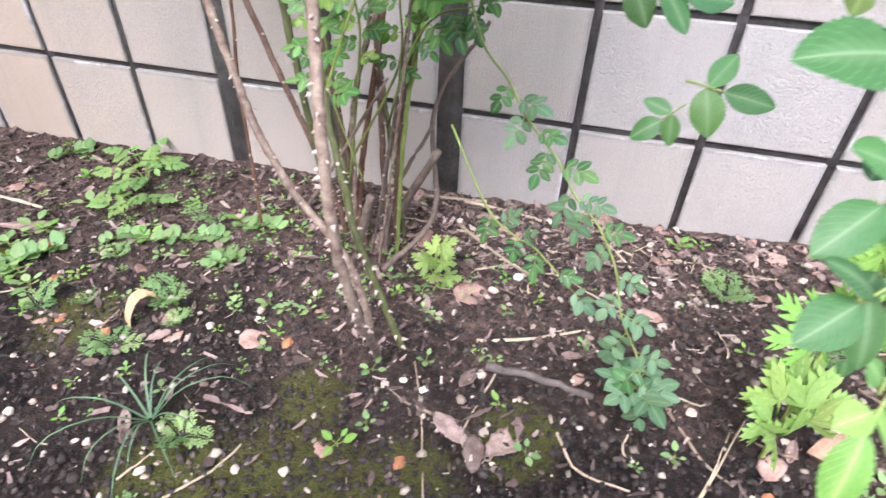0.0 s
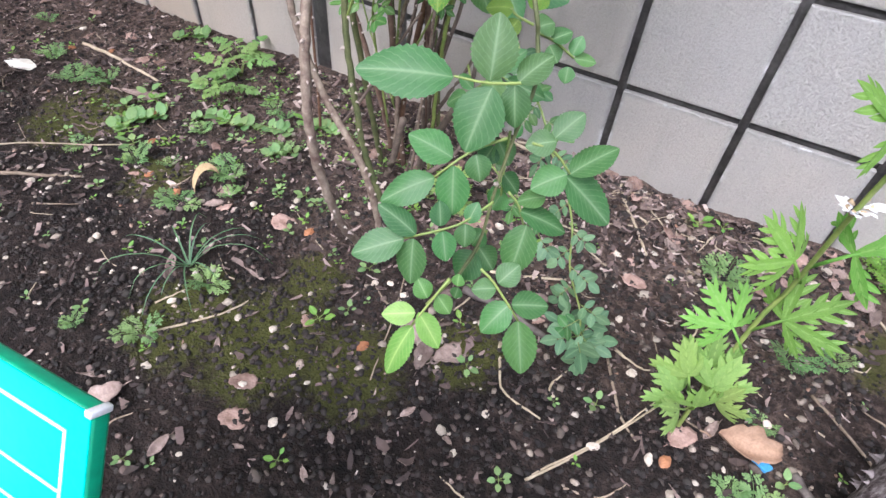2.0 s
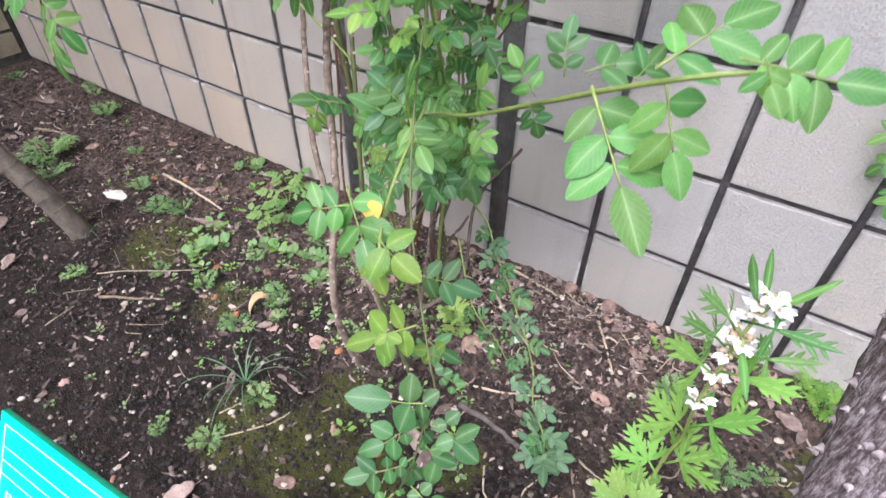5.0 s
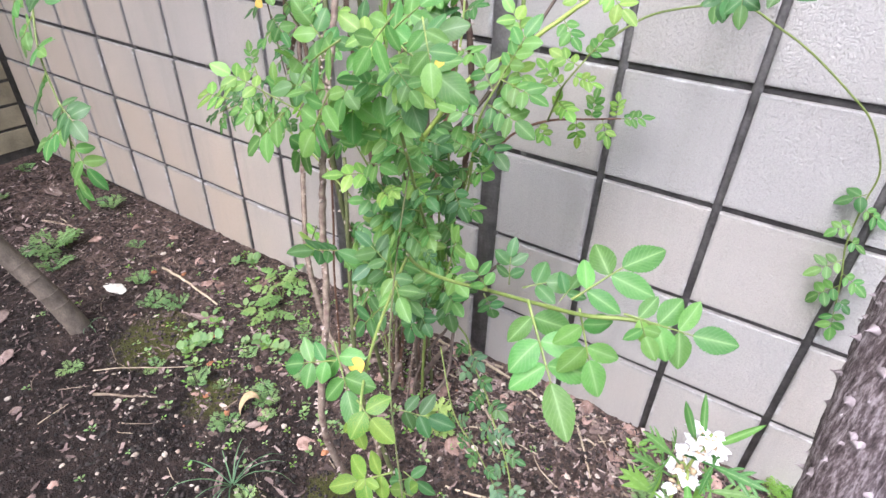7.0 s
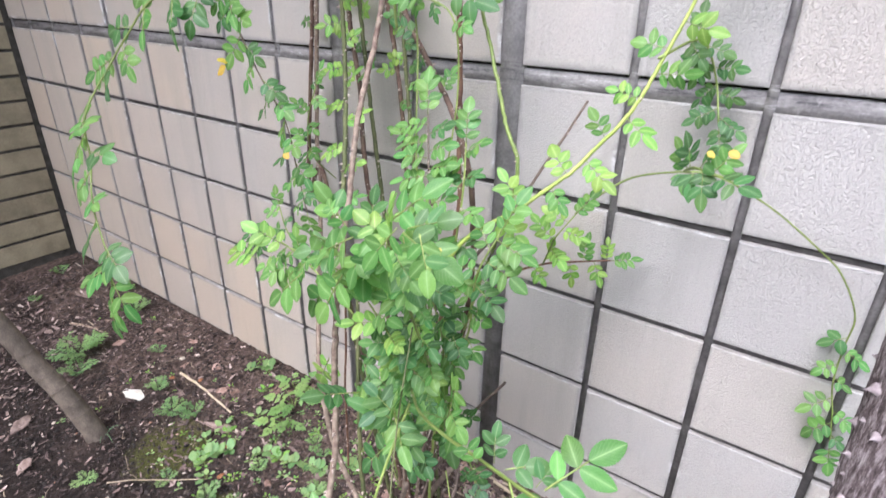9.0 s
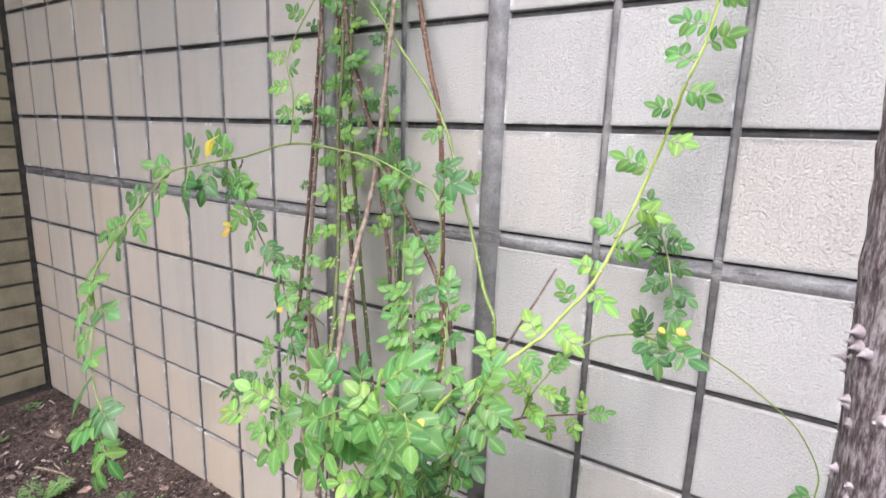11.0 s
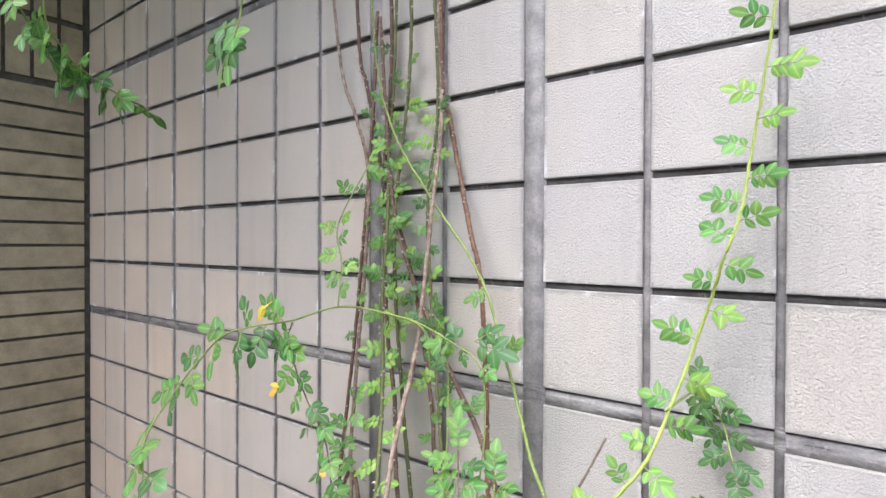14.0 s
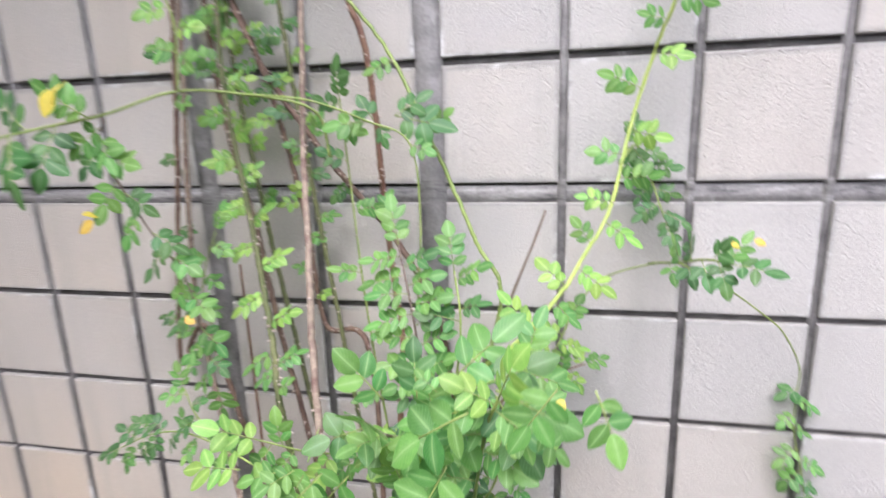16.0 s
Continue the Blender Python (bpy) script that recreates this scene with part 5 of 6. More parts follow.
def frond_mesh(material, pairs, seed):
    """A feathery frond, 1 long."""
    rng = random.Random(seed)
    bm = bmesh.new()
    uv = bm.loops.layers.uv.verify()
    line = smooth_line([(0, 0, 0), (0.35, 0, 0.16), (0.7, 0, 0.2), (1.0, 0, 0.1)], 10)
    tube(bm, line, 0.012, 0.006, 4)
    for i in range(pairs):
        s = 0.2 + 0.75 * i / (pairs - 1)
        p = line[int(s * 10)]
        ln = 0.36 * math.sin(math.pi * (0.18 + 0.72 * s)) + 0.06
        for side in (-1, 1):
            a = side * radians(rng.uniform(50, 70))
            d = Vector((math.cos(a), math.sin(a), rng.uniform(-0.15, 0.15)))
            tube(bm, [p, p + d * ln * 0.5, p + d * ln], 0.006, 0.004, 3)
            leaf_sheet(bm, p + d * ln * 0.8, d, (0, 0, 1), ln * 0.42, ln * 0.26, 3, 0.2, uv)
            for at in (0.32, 0.62):
                for s2 in (-1, 1):
                    e = Vector((math.cos(a + s2 * 0.95), math.sin(a + s2 * 0.95), rng.uniform(-0.2, 0.2)))
                    leaf_sheet(bm, p + d * ln * at, e, (0, 0, 1), ln * 0.34 * rng.uniform(0.8, 1.15), ln * 0.23, 3, 0.2, uv)
    leaf_sheet(bm, line[-1], (1, 0, -0.1), (0, 0, 1), 0.16, 0.08, 3, 0.1, uv)
    return mesh_only("frond", bm, material)


def pinnate_mesh(material, pairs, seed):
    """A compound leaf, 1 long: oval leaflets in pairs, each with two small lobes at its foot."""
    rng = random.Random(seed)
    bm = bmesh.new()
    uv = bm.loops.layers.uv.verify()
    line = smooth_line([(0, 0, 0), (0.35, 0, 0.10), (0.7, 0, 0.10), (0.86, 0, 0.04)], 10)
    tube(bm, line, 0.012, 0.006, 4)
    for i in range(pairs):
        s = 0.28 + 0.66 * i / (pairs - 1)
        p = line[int(s * 10)]
        ln = 0.30 * (1.1 - 0.45 * s) * rng.uniform(0.9, 1.1)
        for side in (-1, 1):
            a = side * radians(rng.uniform(52, 72))
            d = Vector((math.cos(a), math.sin(a), rng.uniform(-0.2, 0.1)))
            leaf_sheet(bm, p, d, (0, 0, 1), ln, ln * 0.56, 5, 0.2, uv)
            for turn in (-0.7, 0.7):
                e = Vector((math.cos(a + turn), math.sin(a + turn), d.z))
                leaf_sheet(bm, p + d * ln * 0.18, e, (0, 0, 1), ln * 0.5, ln * 0.3, 4, 0.2, uv)
    for turn in (-0.6, 0.0, 0.6):
        leaf_sheet(bm, line[-1], (math.cos(turn), math.sin(turn), -0.1), (0, 0, 1), 0.26 if turn == 0 else 0.18, 0.13, 5, 0.15, uv)
    return mesh_only("compound_leaf", bm, material)


PINNATE = [pinnate_mesh(WEED_PALE, 5, 1), pinnate_mesh(WEED_PALE, 6, 2), pinnate_mesh(WEED_PALE, 4, 3)]
FROND = [frond_mesh(WEED, 6, 1), frond_mesh(WEED, 7, 2), frond_mesh(WEED_FRESH, 5, 3)]
LOBED = [lobed_mesh(WEED_BRIGHT, 5, 0.24, 4), lobed_mesh(WEED_BRIGHT, 5, 0.21, 5)]
LOBED_MID = lobed_mesh(WEED_FRESH, 3, 0.19, 6)
LOBED_NARROW = lobed_mesh(LEAF_MID, 3, 0.13, 7)
LOBED_CUT = lobed_mesh(WEED_FRESH, 5, 0.17, 8)
LANCE = leaflet_mesh(LEAF_MID, 0.15, 0.2, 0.1, 74)
ROUND = [leaflet_mesh(WEED, 0.66, 0.2, 0.12, 71), leaflet_mesh(WEED_FRESH, 0.6, 0.2, 0.15, 72), leaflet_mesh(WEED, 0.72, 0.25, 0.2, 73)]


def on_bed(x, y, lift=0.0):
    return Vector((x, y, rough_z(x, y) + lift))


def feathery(x, y, size, n, bright=False):
    w = thing("feathery_weed", "low green weed with finely cut feathery leaves in the soil", "weed", on_bed(x, y, -0.002), "feathery weeds")
    n = n if bright else max(4, n * 2 // 3)
    for i in range(n):
        a = 2 * math.pi * i / n + bed_rng.uniform(-0.5, 0.5)
        d = Vector((math.cos(a), math.sin(a), bed_rng.uniform(0.1, 0.7)))
        k = size * bed_rng.uniform(0.55, 1.15)
        share("frond", FROND[2] if bright else bed_rng.choice(FROND[:2]), w, leaf_frame(d, Vector((0, 0, 1))).to_4x4() @ Matrix.Scale(k, 4))


def pinnate_weed(x, y, size, angles, lift=0.02):
    w = thing("pinnate_weed", "pale green weed with compound leaves of small oval leaflets", "weed", on_bed(x, y, -0.002), "pinnate weeds")
    rng = random.Random(int((x + 3) * 997))
    bm = bmesh.new()
    for i, a in enumerate(angles):
        d = Vector((math.cos(radians(a)), math.sin(radians(a)), rng.uniform(0.0, 0.35)))
        k = size * rng.uniform(0.8, 1.15)
        foot = Vector((d.x * 0.012, d.y * 0.012, lift * rng.uniform(0.5, 1.2)))
        tube(bm, [Vector((0, 0, -0.006)), foot * 0.6, foot], 0.0016, 0.0011, 5)
        share("compound_leaf", PINNATE[i % 3], w, Matrix.Translation(foot) @ leaf_frame(d, Vector((0.1, -0.25, 1))).to_4x4() @ Matrix.Scale(k, 4))
    part("stem", bm, CANE_GREEN, w)


pinnate_weed(-0.585, -0.125, 0.068, (-60, -95, 20, 60, 110, 160, 215), 0.035)
pinnate_weed(-0.555, -0.19, 0.06, (-80, -40, -130, 10, 170, 235), 0.025)
pinnate_weed(-0.63, -0.075, 0.055, (80, 20, 140, -30, 200), 0.03)


def creeping_weed(pts, seed, size=0.024):
    """A stem along the soil with pairs of round leaves."""
    rng = random.Random(seed)
    line = smooth_line([on_bed(x, y, 0.006) for x, y in pts], 6 * len(pts))
    w = thing("creeping_weed", "creeping weed with pairs of round pale green leaves on the soil", "weed", line[0], "creeping weeds")
    bm = bmesh.new()
    tube(bm, [p - line[0] for p in line], 0.0012, 0.0008, 5)
    part("stem", bm, CANE_GREEN, w)
    for i in range(1, len(line) - 1, 2):
        along = (line[i + 1] - line[i - 1]).normalized()
        across = Vector((-along.y, along.x, 0))
        for side in (-1, 1):
            if rng.random() < 0.12:
                continue
            d = across * side + along * rng.uniform(-0.4, 0.6) + Vector((0, 0, rng.uniform(0.15, 0.9)))
            share("leaf", ROUND[0] if rng.random() < 0.6 else ROUND[2], w, Matrix.Translation(line[i] - line[0]) @ leaf_frame(d, Vector((0, -0.2, 1))).to_4x4() @ Matrix.Scale(size * rng.uniform(0.7, 1.2), 4))


creeping_weed([(-0.535, -0.315), (-0.505, -0.282), (-0.47, -0.287), (-0.43, -0.277), (-0.40, -0.257), (-0.365, -0.25), (-0.325, -0.245)], 1, 0.025)
creeping_weed([(-0.655, -0.415), (-0.645, -0.38), (-0.62, -0.353), (-0.595, -0.328)], 2, 0.03)
creeping_weed([(-0.33, -0.20), (-0.305, -0.205), (-0.28, -0.19), (-0.25, -0.20)], 3, 0.022)
creeping_weed([(-0.86, -0.09), (-0.82, -0.05), (-0.79, -0.035)], 4, 0.03)
creeping_weed([(-0.315, -0.325), (-0.30, -0.30), (-0.27, -0.29)], 5, 0.018)
for x, y, s, n in ((-0.52, -0.46, 0.04, 7), (-0.46, -0.43, 0.035, 6), (-0.323, -0.40, 0.045, 8), (-0.29, -0.44, 0.035, 6), (-1.417, -0.355, 0.09, 9), (-1.33, -0.41, 0.06, 7), (-0.886, -0.34, 0.055, 8), (-0.82, -0.30, 0.045, 6), (-1.53, -0.10, 0.06, 7), (-1.71, -0.035, 0.05, 6), (-0.83, -0.605, 0.045, 6), (-0.18, -0.71, 0.035, 6), (-0.17, -0.60, 0.04, 6), (0.494, -0.166, 0.045, 8), (0.605, -0.265, 0.045, 7), (0.66, -0.24, 0.03, 5), (-2.15, -0.12, 0.06, 6), (-1.95, -0.3, 0.05, 6), (-1.2, -0.2, 0.035, 5), (-0.42, -0.19, 0.035, 6), (-0.37, -0.21, 0.03, 5), (-1.02, -0.30, 0.04, 6), (-0.48, -0.33, 0.04, 7), (-0.30, -0.30, 0.04, 7), (-0.66, -0.48, 0.035, 6), (-0.35, -0.50, 0.04, 7), (0.53, -0.62, 0.03, 6), (0.55, -0.66, 0.03, 6), (0.59, -0.38, 0.03, 6), (-0.28, -0.75, 0.03, 5), (0.56, -0.56, 0.04, 6), (0.60, -0.50, 0.035, 6), (0.57, -0.50, 0.035, 6)):
    feathery(x, y, s, n)
for x, y, s in ((0.746, -0.03, 0.05), (0.70, -0.015, 0.045), (0.78, -0.06, 0.05), (0.72, -0.05, 0.05), (0.80, -0.02, 0.045)):
    feathery(x, y, s, 9, True)


def seedling(x, y, size, n, tall=0.4):
    w = thing("seedling", "tiny seedling with a few round green leaves", "seedling", on_bed(x, y, -0.001), "seedlings")
    me = bed_rng.choice(ROUND)
    bm = bmesh.new()
    h = size * tall
    tube(bm, [Vector((0, 0, -0.004)), Vector((0, 0, h * 0.5)), Vector((0, 0, h))], size * 0.045, size * 0.035, 5)
    for i in range(n):
        a = 2 * math.pi * i / n + bed_rng.uniform(-0.5, 0.5)
        d = Vector((math.cos(a), math.sin(a), bed_rng.uniform(0.05, 0.6)))
        root = Vector((0, 0, h * (0.55 + 0.45 * (i % 2))))
        k = size * bed_rng.uniform(0.45, 0.85)
        foot = root + d * size * (0.32 if n > 3 else 0.15)
        tube(bm, [root, root.lerp(foot, 0.5), foot], size * 0.03, size * 0.025, 4)
        share("leaf", me, w, Matrix.Translation(foot) @ leaf_frame(d, Vector((0, 0, 1))).to_4x4() @ Matrix.Scale(k, 4))
    part("stem", bm, CANE_GREEN, w)


for x, y, s, n in ((0.013, -0.56, 0.024, 4), (0.013, -0.44, 0.022, 4), (-0.693, -0.291, 0.034, 4), (-0.66, -0.30, 0.03, 4), (-0.641, -0.213, 0.03, 5), (-0.46, -0.28, 0.026, 5), (-0.024, -0.264, 0.02, 4), (-0.179, -0.368, 0.02, 4), (0.103, -0.743, 0.018, 4), (0.34, -0.629, 0.016, 5), (-0.284, -0.728, 0.02, 3), (-0.66, -0.374, 0.03, 5), (-0.62, -0.40, 0.03, 5), (-0.574, -0.424, 0.028, 5), (-0.69, -0.35, 0.026, 4), (0.43, -0.06, 0.024, 5), (0.47, -0.045, 0.02, 4), (-0.78, -0.06, 0.02, 4), (0.19, -0.46, 0.02, 3), (0.63, -0.45, 0.018, 3), (-0.331, -0.193, 0.024, 5), (-0.72, -0.12, 0.03, 4)):
    seedling(x, y, s, n)
for i in range(300):
    if i < 190:
        x, y = bed_rng.gauss(-0.40, 0.26), -abs(bed_rng.gauss(0.24, 0.15)) - 0.02
    elif i < 235:
        x, y = bed_rng.gauss(-0.02, 0.10), bed_rng.gauss(-0.27, 0.07)
    else:
        x, y = bed_rng.uniform(-1.6, 0.9), bed_rng.uniform(-0.85, -0.03)
    seedling(x, min(y, -0.015), bed_rng.uniform(0.007, 0.017), bed_rng.choice((3, 4, 4, 5)))


def lobed_at(parent, foot, tip, mesh, up=(0.0, -0.45, 0.9)):
    d = Vector(tip) - Vector(foot)
    share("leaf", mesh, parent, Matrix.Translation(foot) @ leaf_frame(d, Vector(up)).to_4x4() @ Matrix.Scale(d.length, 4))


def flowering_herb():
    herb = thing("flowering_herb", "tall herb with deeply lobed green leaves and white flowers", "plant")
    line = smooth_line([(0.502, -0.45, -0.09), (0.500, -0.445, 0.03), (0.504, -0.43, 0.17), (0.511, -0.425, 0.23), (0.504, -0.462, 0.345), (0.506, -0.470, 0.41), (0.510, -0.468, 0.47), (0.518, -0.466, 0.53)], 40)
    bm = bmesh.new()
    tube(bm, line, 0.0030, 0.0016, 7)
    part("stem", bm, CANE_GREEN, herb)

    def blade(z, middle, size, mesh, up):
        """A leaf with its middle at a place, on a long stalk from the stem at height z."""
        root = min(line, key=lambda q: abs(q.z - z))
        c = Vector(middle)
        d = (c - root).normalized()
        foot = c - d * size * 0.62
        if (c - root).length > size * 0.7:
            bm = bmesh.new()
            tube(bm, smooth_line([root, root.lerp(foot, 0.55) + Vector((0, 0, 0.006)), foot + d * size * 0.05], 6), 0.0016, 0.0012, 5)
            part("leaf_stalk", bm, CANE_GREEN, herb)
        share("leaf", mesh, herb, Matrix.Translation(foot) @ leaf_frame(d, Vector(up)).to_4x4() @ Matrix.Scale(size, 4))
    flat = (0.0, -0.55, 0.85)
    for z, c, s, me in ((0.02, (0.466, -0.463, 0.112), 0.093, LOBED[0]), (0.02, (0.505, -0.458, 0.110), 0.096, LOBED[0]), (0.02, (0.495, -0.475, 0.076), 0.090, LOBED[1]), (0.02, (0.462, -0.473, 0.080), 0.090, LOBED[0]), (0.03, (0.486, -0.447, 0.128), 0.084, LOBED[1]), (0.02, (0.474, -0.487, 0.058), 0.078, LOBED[1]), (0.02, (0.518, -0.462, 0.088), 0.081, LOBED[1]),
                        (0.14, (0.470, -0.430, 0.176), 0.099, LOBED_CUT), (0.16, (0.536, -0.434, 0.218), 0.106, LOBED_CUT), (0.25, (0.480, -0.445, 0.288), 0.101, LOBED_CUT), (0.27, (0.545, -0.445, 0.322), 0.109, LOBED_MID),
                        (0.40, (0.474, -0.49, 0.44), 0.085, LOBED_MID), (0.42, (0.546, -0.49, 0.445), 0.085, LOBED_MID), (0.47, (0.480, -0.50, 0.520), 0.080, LOBED_NARROW), (0.45, (0.476, -0.50, 0.488), 0.075, LOBED_NARROW), (0.50, (0.494, -0.48, 0.553), 0.06, LANCE), (0.49, (0.549, -0.48, 0.505), 0.085, LOBED_NARROW), (0.44, (0.555, -0.465, 0.461), 0.075, LOBED_NARROW), (0.47, (0.525, -0.51, 0.459), 0.055, LANCE), (0.50, (0.545, -0.455, 0.54), 0.055, LANCE), (0.51, (0.505, -0.455, 0.545), 0.05, LANCE)):
        blade(z, c, s, me, flat)
    bm = bmesh.new()
    uv = bm.loops.layers.uv.verify()
    for a, ln in ((0, 0.6), (0.9, 0.5), (-0.9, 0.5), (0.3, 0.9), (-0.35, 0.85)):
        leaf_sheet(bm, (0.25, 0, 0), (math.cos(a), math.sin(a), 0.25), (0, 0, 1), ln, ln * 0.62, 4, 0.35, uv)
    tube(bm, [Vector((0, 0, 0)), Vector((0.3, 0, 0.03))], 0.08, 0.12, 6)
    petal = mesh_only("flower", bm, PETAL)
    bm = bmesh.new()
    tube(bm, [Vector((0, 0, 0)), Vector((0.2, 0, 0)), Vector((0.45, 0, 0.02))], 0.07, 0.16, 6, 0.3, bed_rng)
    cup = mesh_only("calyx", bm, CALYX)
    for z, n, size, dry in ((0.345, 6, 0.016, 0.45), (0.402, 7, 0.016, 0.6), (0.445, 9, 0.017, 0.6), (0.472, 9, 0.018, 0.45), (0.498, 10, 0.018, 0.3), (0.520, 8, 0.017, 0.1)):
        j = min(range(len(line)), key=lambda i: abs(line[i].z - z))
        for i in range(n):
            a = 2 * math.pi * i / n + bed_rng.uniform(-0.2, 0.2)
            d = Vector((math.cos(a), math.sin(a), bed_rng.uniform(0.0, 0.6)))
            k = size * bed_rng.uniform(0.8, 1.15)
            m = Matrix.Translation(line[j] + Vector((0, 0, bed_rng.uniform(-0.008, 0.008))) + d * 0.003) @ leaf_frame(d, Vector((0, 0, 1))).to_4x4() @ Matrix.Scale(k, 4)
            share("calyx", cup, herb, m)
            if bed_rng.random() > dry:
                share("flower", petal, herb, m)


flowering_herb()


def bright_plant():
    w = thing("young_mugwort", "young bright green plant with lobed leaves", "plant", on_bed(0.048, -0.25, 0))
    for i in range(9):
        a = i * 2.4
        h = 0.012 + 0.009 * i
        d = Vector((math.cos(a) * 0.04, math.sin(a) * 0.04, 0.012))
        lobed_at(w, (0, 0, h * 0.6), Vector((0, 0, h)) + d * (1.15 - 0.05 * i), LOBED[i % 2], (0, -0.2, 1))
    bm = bmesh.new()
    tube(bm, [Vector((0, 0, -0.02)), Vector((0, 0, 0.04)), Vector((0.003, 0, 0.075))], 0.0022, 0.0012, 6)
    part("stem", bm, CANE_GREEN, w)


bright_plant()


def grass_tuft(x, y, n, size):
    w = thing("grass_tuft", "small tuft of thin dark green grass blades", "grass", on_bed(x, y, -0.003))
    for i in range(n):
        a = 2 * math.pi * i / n + bed_rng.uniform(-0.3, 0.3)
        out, ln = Vector((math.cos(a), math.sin(a), 0)), size * bed_rng.uniform(0.6, 1.1)
        line = smooth_line([(0, 0, 0), out * ln * 0.35 + Vector((0, 0, ln * 0.35)), out * ln * 0.75 + Vector((0, 0, ln * 0.4)), out * ln + Vector((0, 0, ln * bed_rng.uniform(0.05, 0.3)))], 8)
        bm = bmesh.new()
        rows, wd = [], Vector((-math.sin(a), math.cos(a), 0))
        for j, p in enumerate(line):
            h = 0.0013 * (1 - (j / 8) ** 1.6) + 0.0002
            rows.append([bm.verts.new(p - wd * h + Vector((0, 0, h * 0.6))), bm.verts.new(p), bm.verts.new(p + wd * h + Vector((0, 0, h * 0.6)))])
        uv = bm.loops.layers.uv.verify()
        for r_a, r_b in zip(rows, rows[1:]):
            for k in range(2):
                bm.faces.new((r_a[k], r_b[k], r_b[k + 1], r_a[k + 1]))
        part("blade", bm, GREY_GREEN, w)


grass_tuft(-0.219, -0.592, 13, 0.12)
grass_tuft(-0.95, -0.5, 6, 0.05)


# ---- fallen leaves, twigs, stones ----
def dry_mesh(material, aspect, cup, twist, seed):
    """A withered leaf, 1 long, cupped and torn at the rim."""
    rng = random.Random(seed)
    bm = bmesh.new()
    rows = []
    for i in range(11):
        u = i / 10
        w = aspect / 2 * math.sin(math.pi * (0.03 + 0.94 * u)) ** (0.52 if aspect > 0.72 else 0.75) * rng.uniform(0.78, 1.12)
        rows.append([bm.verts.new((u - 0.5, v * w, cup * (abs(v) * w * 0.9 + (u - 0.5) ** 2 * 0.6) + twist * v * w * (u - 0.4) + rng.uniform(-0.03, 0.03) + 0.03)) for v in (-1, -0.6, -0.2, 0.2, 0.6, 1)])
    for a, b in zip(rows, rows[1:]):
        for j in range(5):
            bm.faces.new((a[j], b[j], b[j + 1], a[j + 1]))
    ret = bmesh.ops.extrude_face_region(bm, geom=bm.faces[:])
    for v in (g for g in ret["geom"] if isinstance(g, bmesh.types.BMVert)):
        v.co.z += 0.012
    tube(bm, [Vector((-0.5, 0, 0.02)), Vector((-0.6, 0.02, 0.05)), Vector((-0.7, 0.02, 0.04))], 0.018, 0.012, 5)
    return mesh_only("dry_leaf", bm, material)


DISC = [dry_mesh(DRY_PINK, 0.9, 0.2, 0.3, 1), dry_mesh(DRY_PINK, 0.8, 0.3, -0.5, 2), dry_mesh(DRY_PINK, 0.86, -0.3, 0.6, 10), dry_mesh(DRY_PINK, 0.76, 0.15, 0.8, 11)]
BROWN = [dry_mesh(DRY_BROWN, 0.55, 0.5, 0.8, 3), dry_mesh(DRY_BROWN, 0.45, 0.8, -0.7, 4), dry_mesh(DRY_BROWN, 0.7, 0.45, 0.5, 5), dry_mesh(DRY_BROWN, 0.24, 0.25, 0.6, 6)]


def fallen(me, x, y, size, turn=None, label="dry brown fallen leaf lying on the soil", tip=0.25, lift=0.0):
    ob = new("dry_leaf", me)
    turn = bed_rng.uniform(0, 6.28) if turn is None else turn
    ob.matrix_basis = Matrix.LocRotScale(on_bed(x, y, 0.001 + lift), Euler((bed_rng.uniform(-tip, tip), bed_rng.uniform(-tip, tip), turn)), (size, size, size))
    return tagged(ob, label, "fallen leaf", "fallen leaves")


PINK = "pinkish dry round fallen leaf lying on the soil"
for x, y, s in ((-0.165, -0.440, 0.042), (0.403, -0.103, 0.042), (0.379, -0.247, 0.038), (0.585, -0.055, 0.040), (0.208, -0.015, 0.04), (-0.073, -0.183, 0.046), (0.109, -0.262, 0.055), (0.508, -0.46, 0.04), (0.41, -0.022, 0.036), (0.253, -0.012, 0.04), (0.305, -0.02, 0.038), (-0.847, -0.192, 0.05), (-1.366, -0.252, 0.045), (-1.312, -0.133, 0.036), (-0.80, -0.18, 0.04), (-0.69, -0.10, 0.05), (-1.06, -0.19, 0.034), (-1.15, -0.1, 0.034), (0.47, -0.60, 0.045), (-0.95, -0.14, 0.04), (-0.63, -0.06, 0.04), (-0.006, -0.691, 0.036), (0.021, -0.733, 0.04), (0.0, -0.15, 0.045)):
    fallen(bed_rng.choice(DISC), x, y, s, None, PINK)
for x, y, s in ((0.134, -0.506, 0.05), (0.174, -0.531, 0.045), (0.205, -0.51, 0.055), (-0.176, -0.258, 0.06), (0.676, -0.111, 0.05), (0.647, -0.173, 0.032), (-0.137, -0.807, 0.06), (-1.84, -0.16, 0.08), (-0.686, -0.289, 0.06), (-1.05, -0.28, 0.04), (0.35, -0.06, 0.05), (0.10, -0.07, 0.05), (0.17, -0.10, 0.04), (-0.3, -0.47, 0.035), (-0.23, -0.62, 0.03), (0.70, -0.13, 0.04), (-1.2, -0.62, 0.07), (-1.0, -0.68, 0.05)):
    fallen(bed_rng.choice(BROWN), x, y, s)
for i in range(95):
    x, y = bed_rng.uniform(-0.12, 0.75), -abs(bed_rng.gauss(0, 0.085)) - 0.012
    me = bed_rng.choice(BROWN + BROWN + DISC)
    fallen(me, x, y, bed_rng.uniform(0.012, 0.030), None, PINK if me in DISC else "dry brown fallen leaf lying by the wall", 0.6)
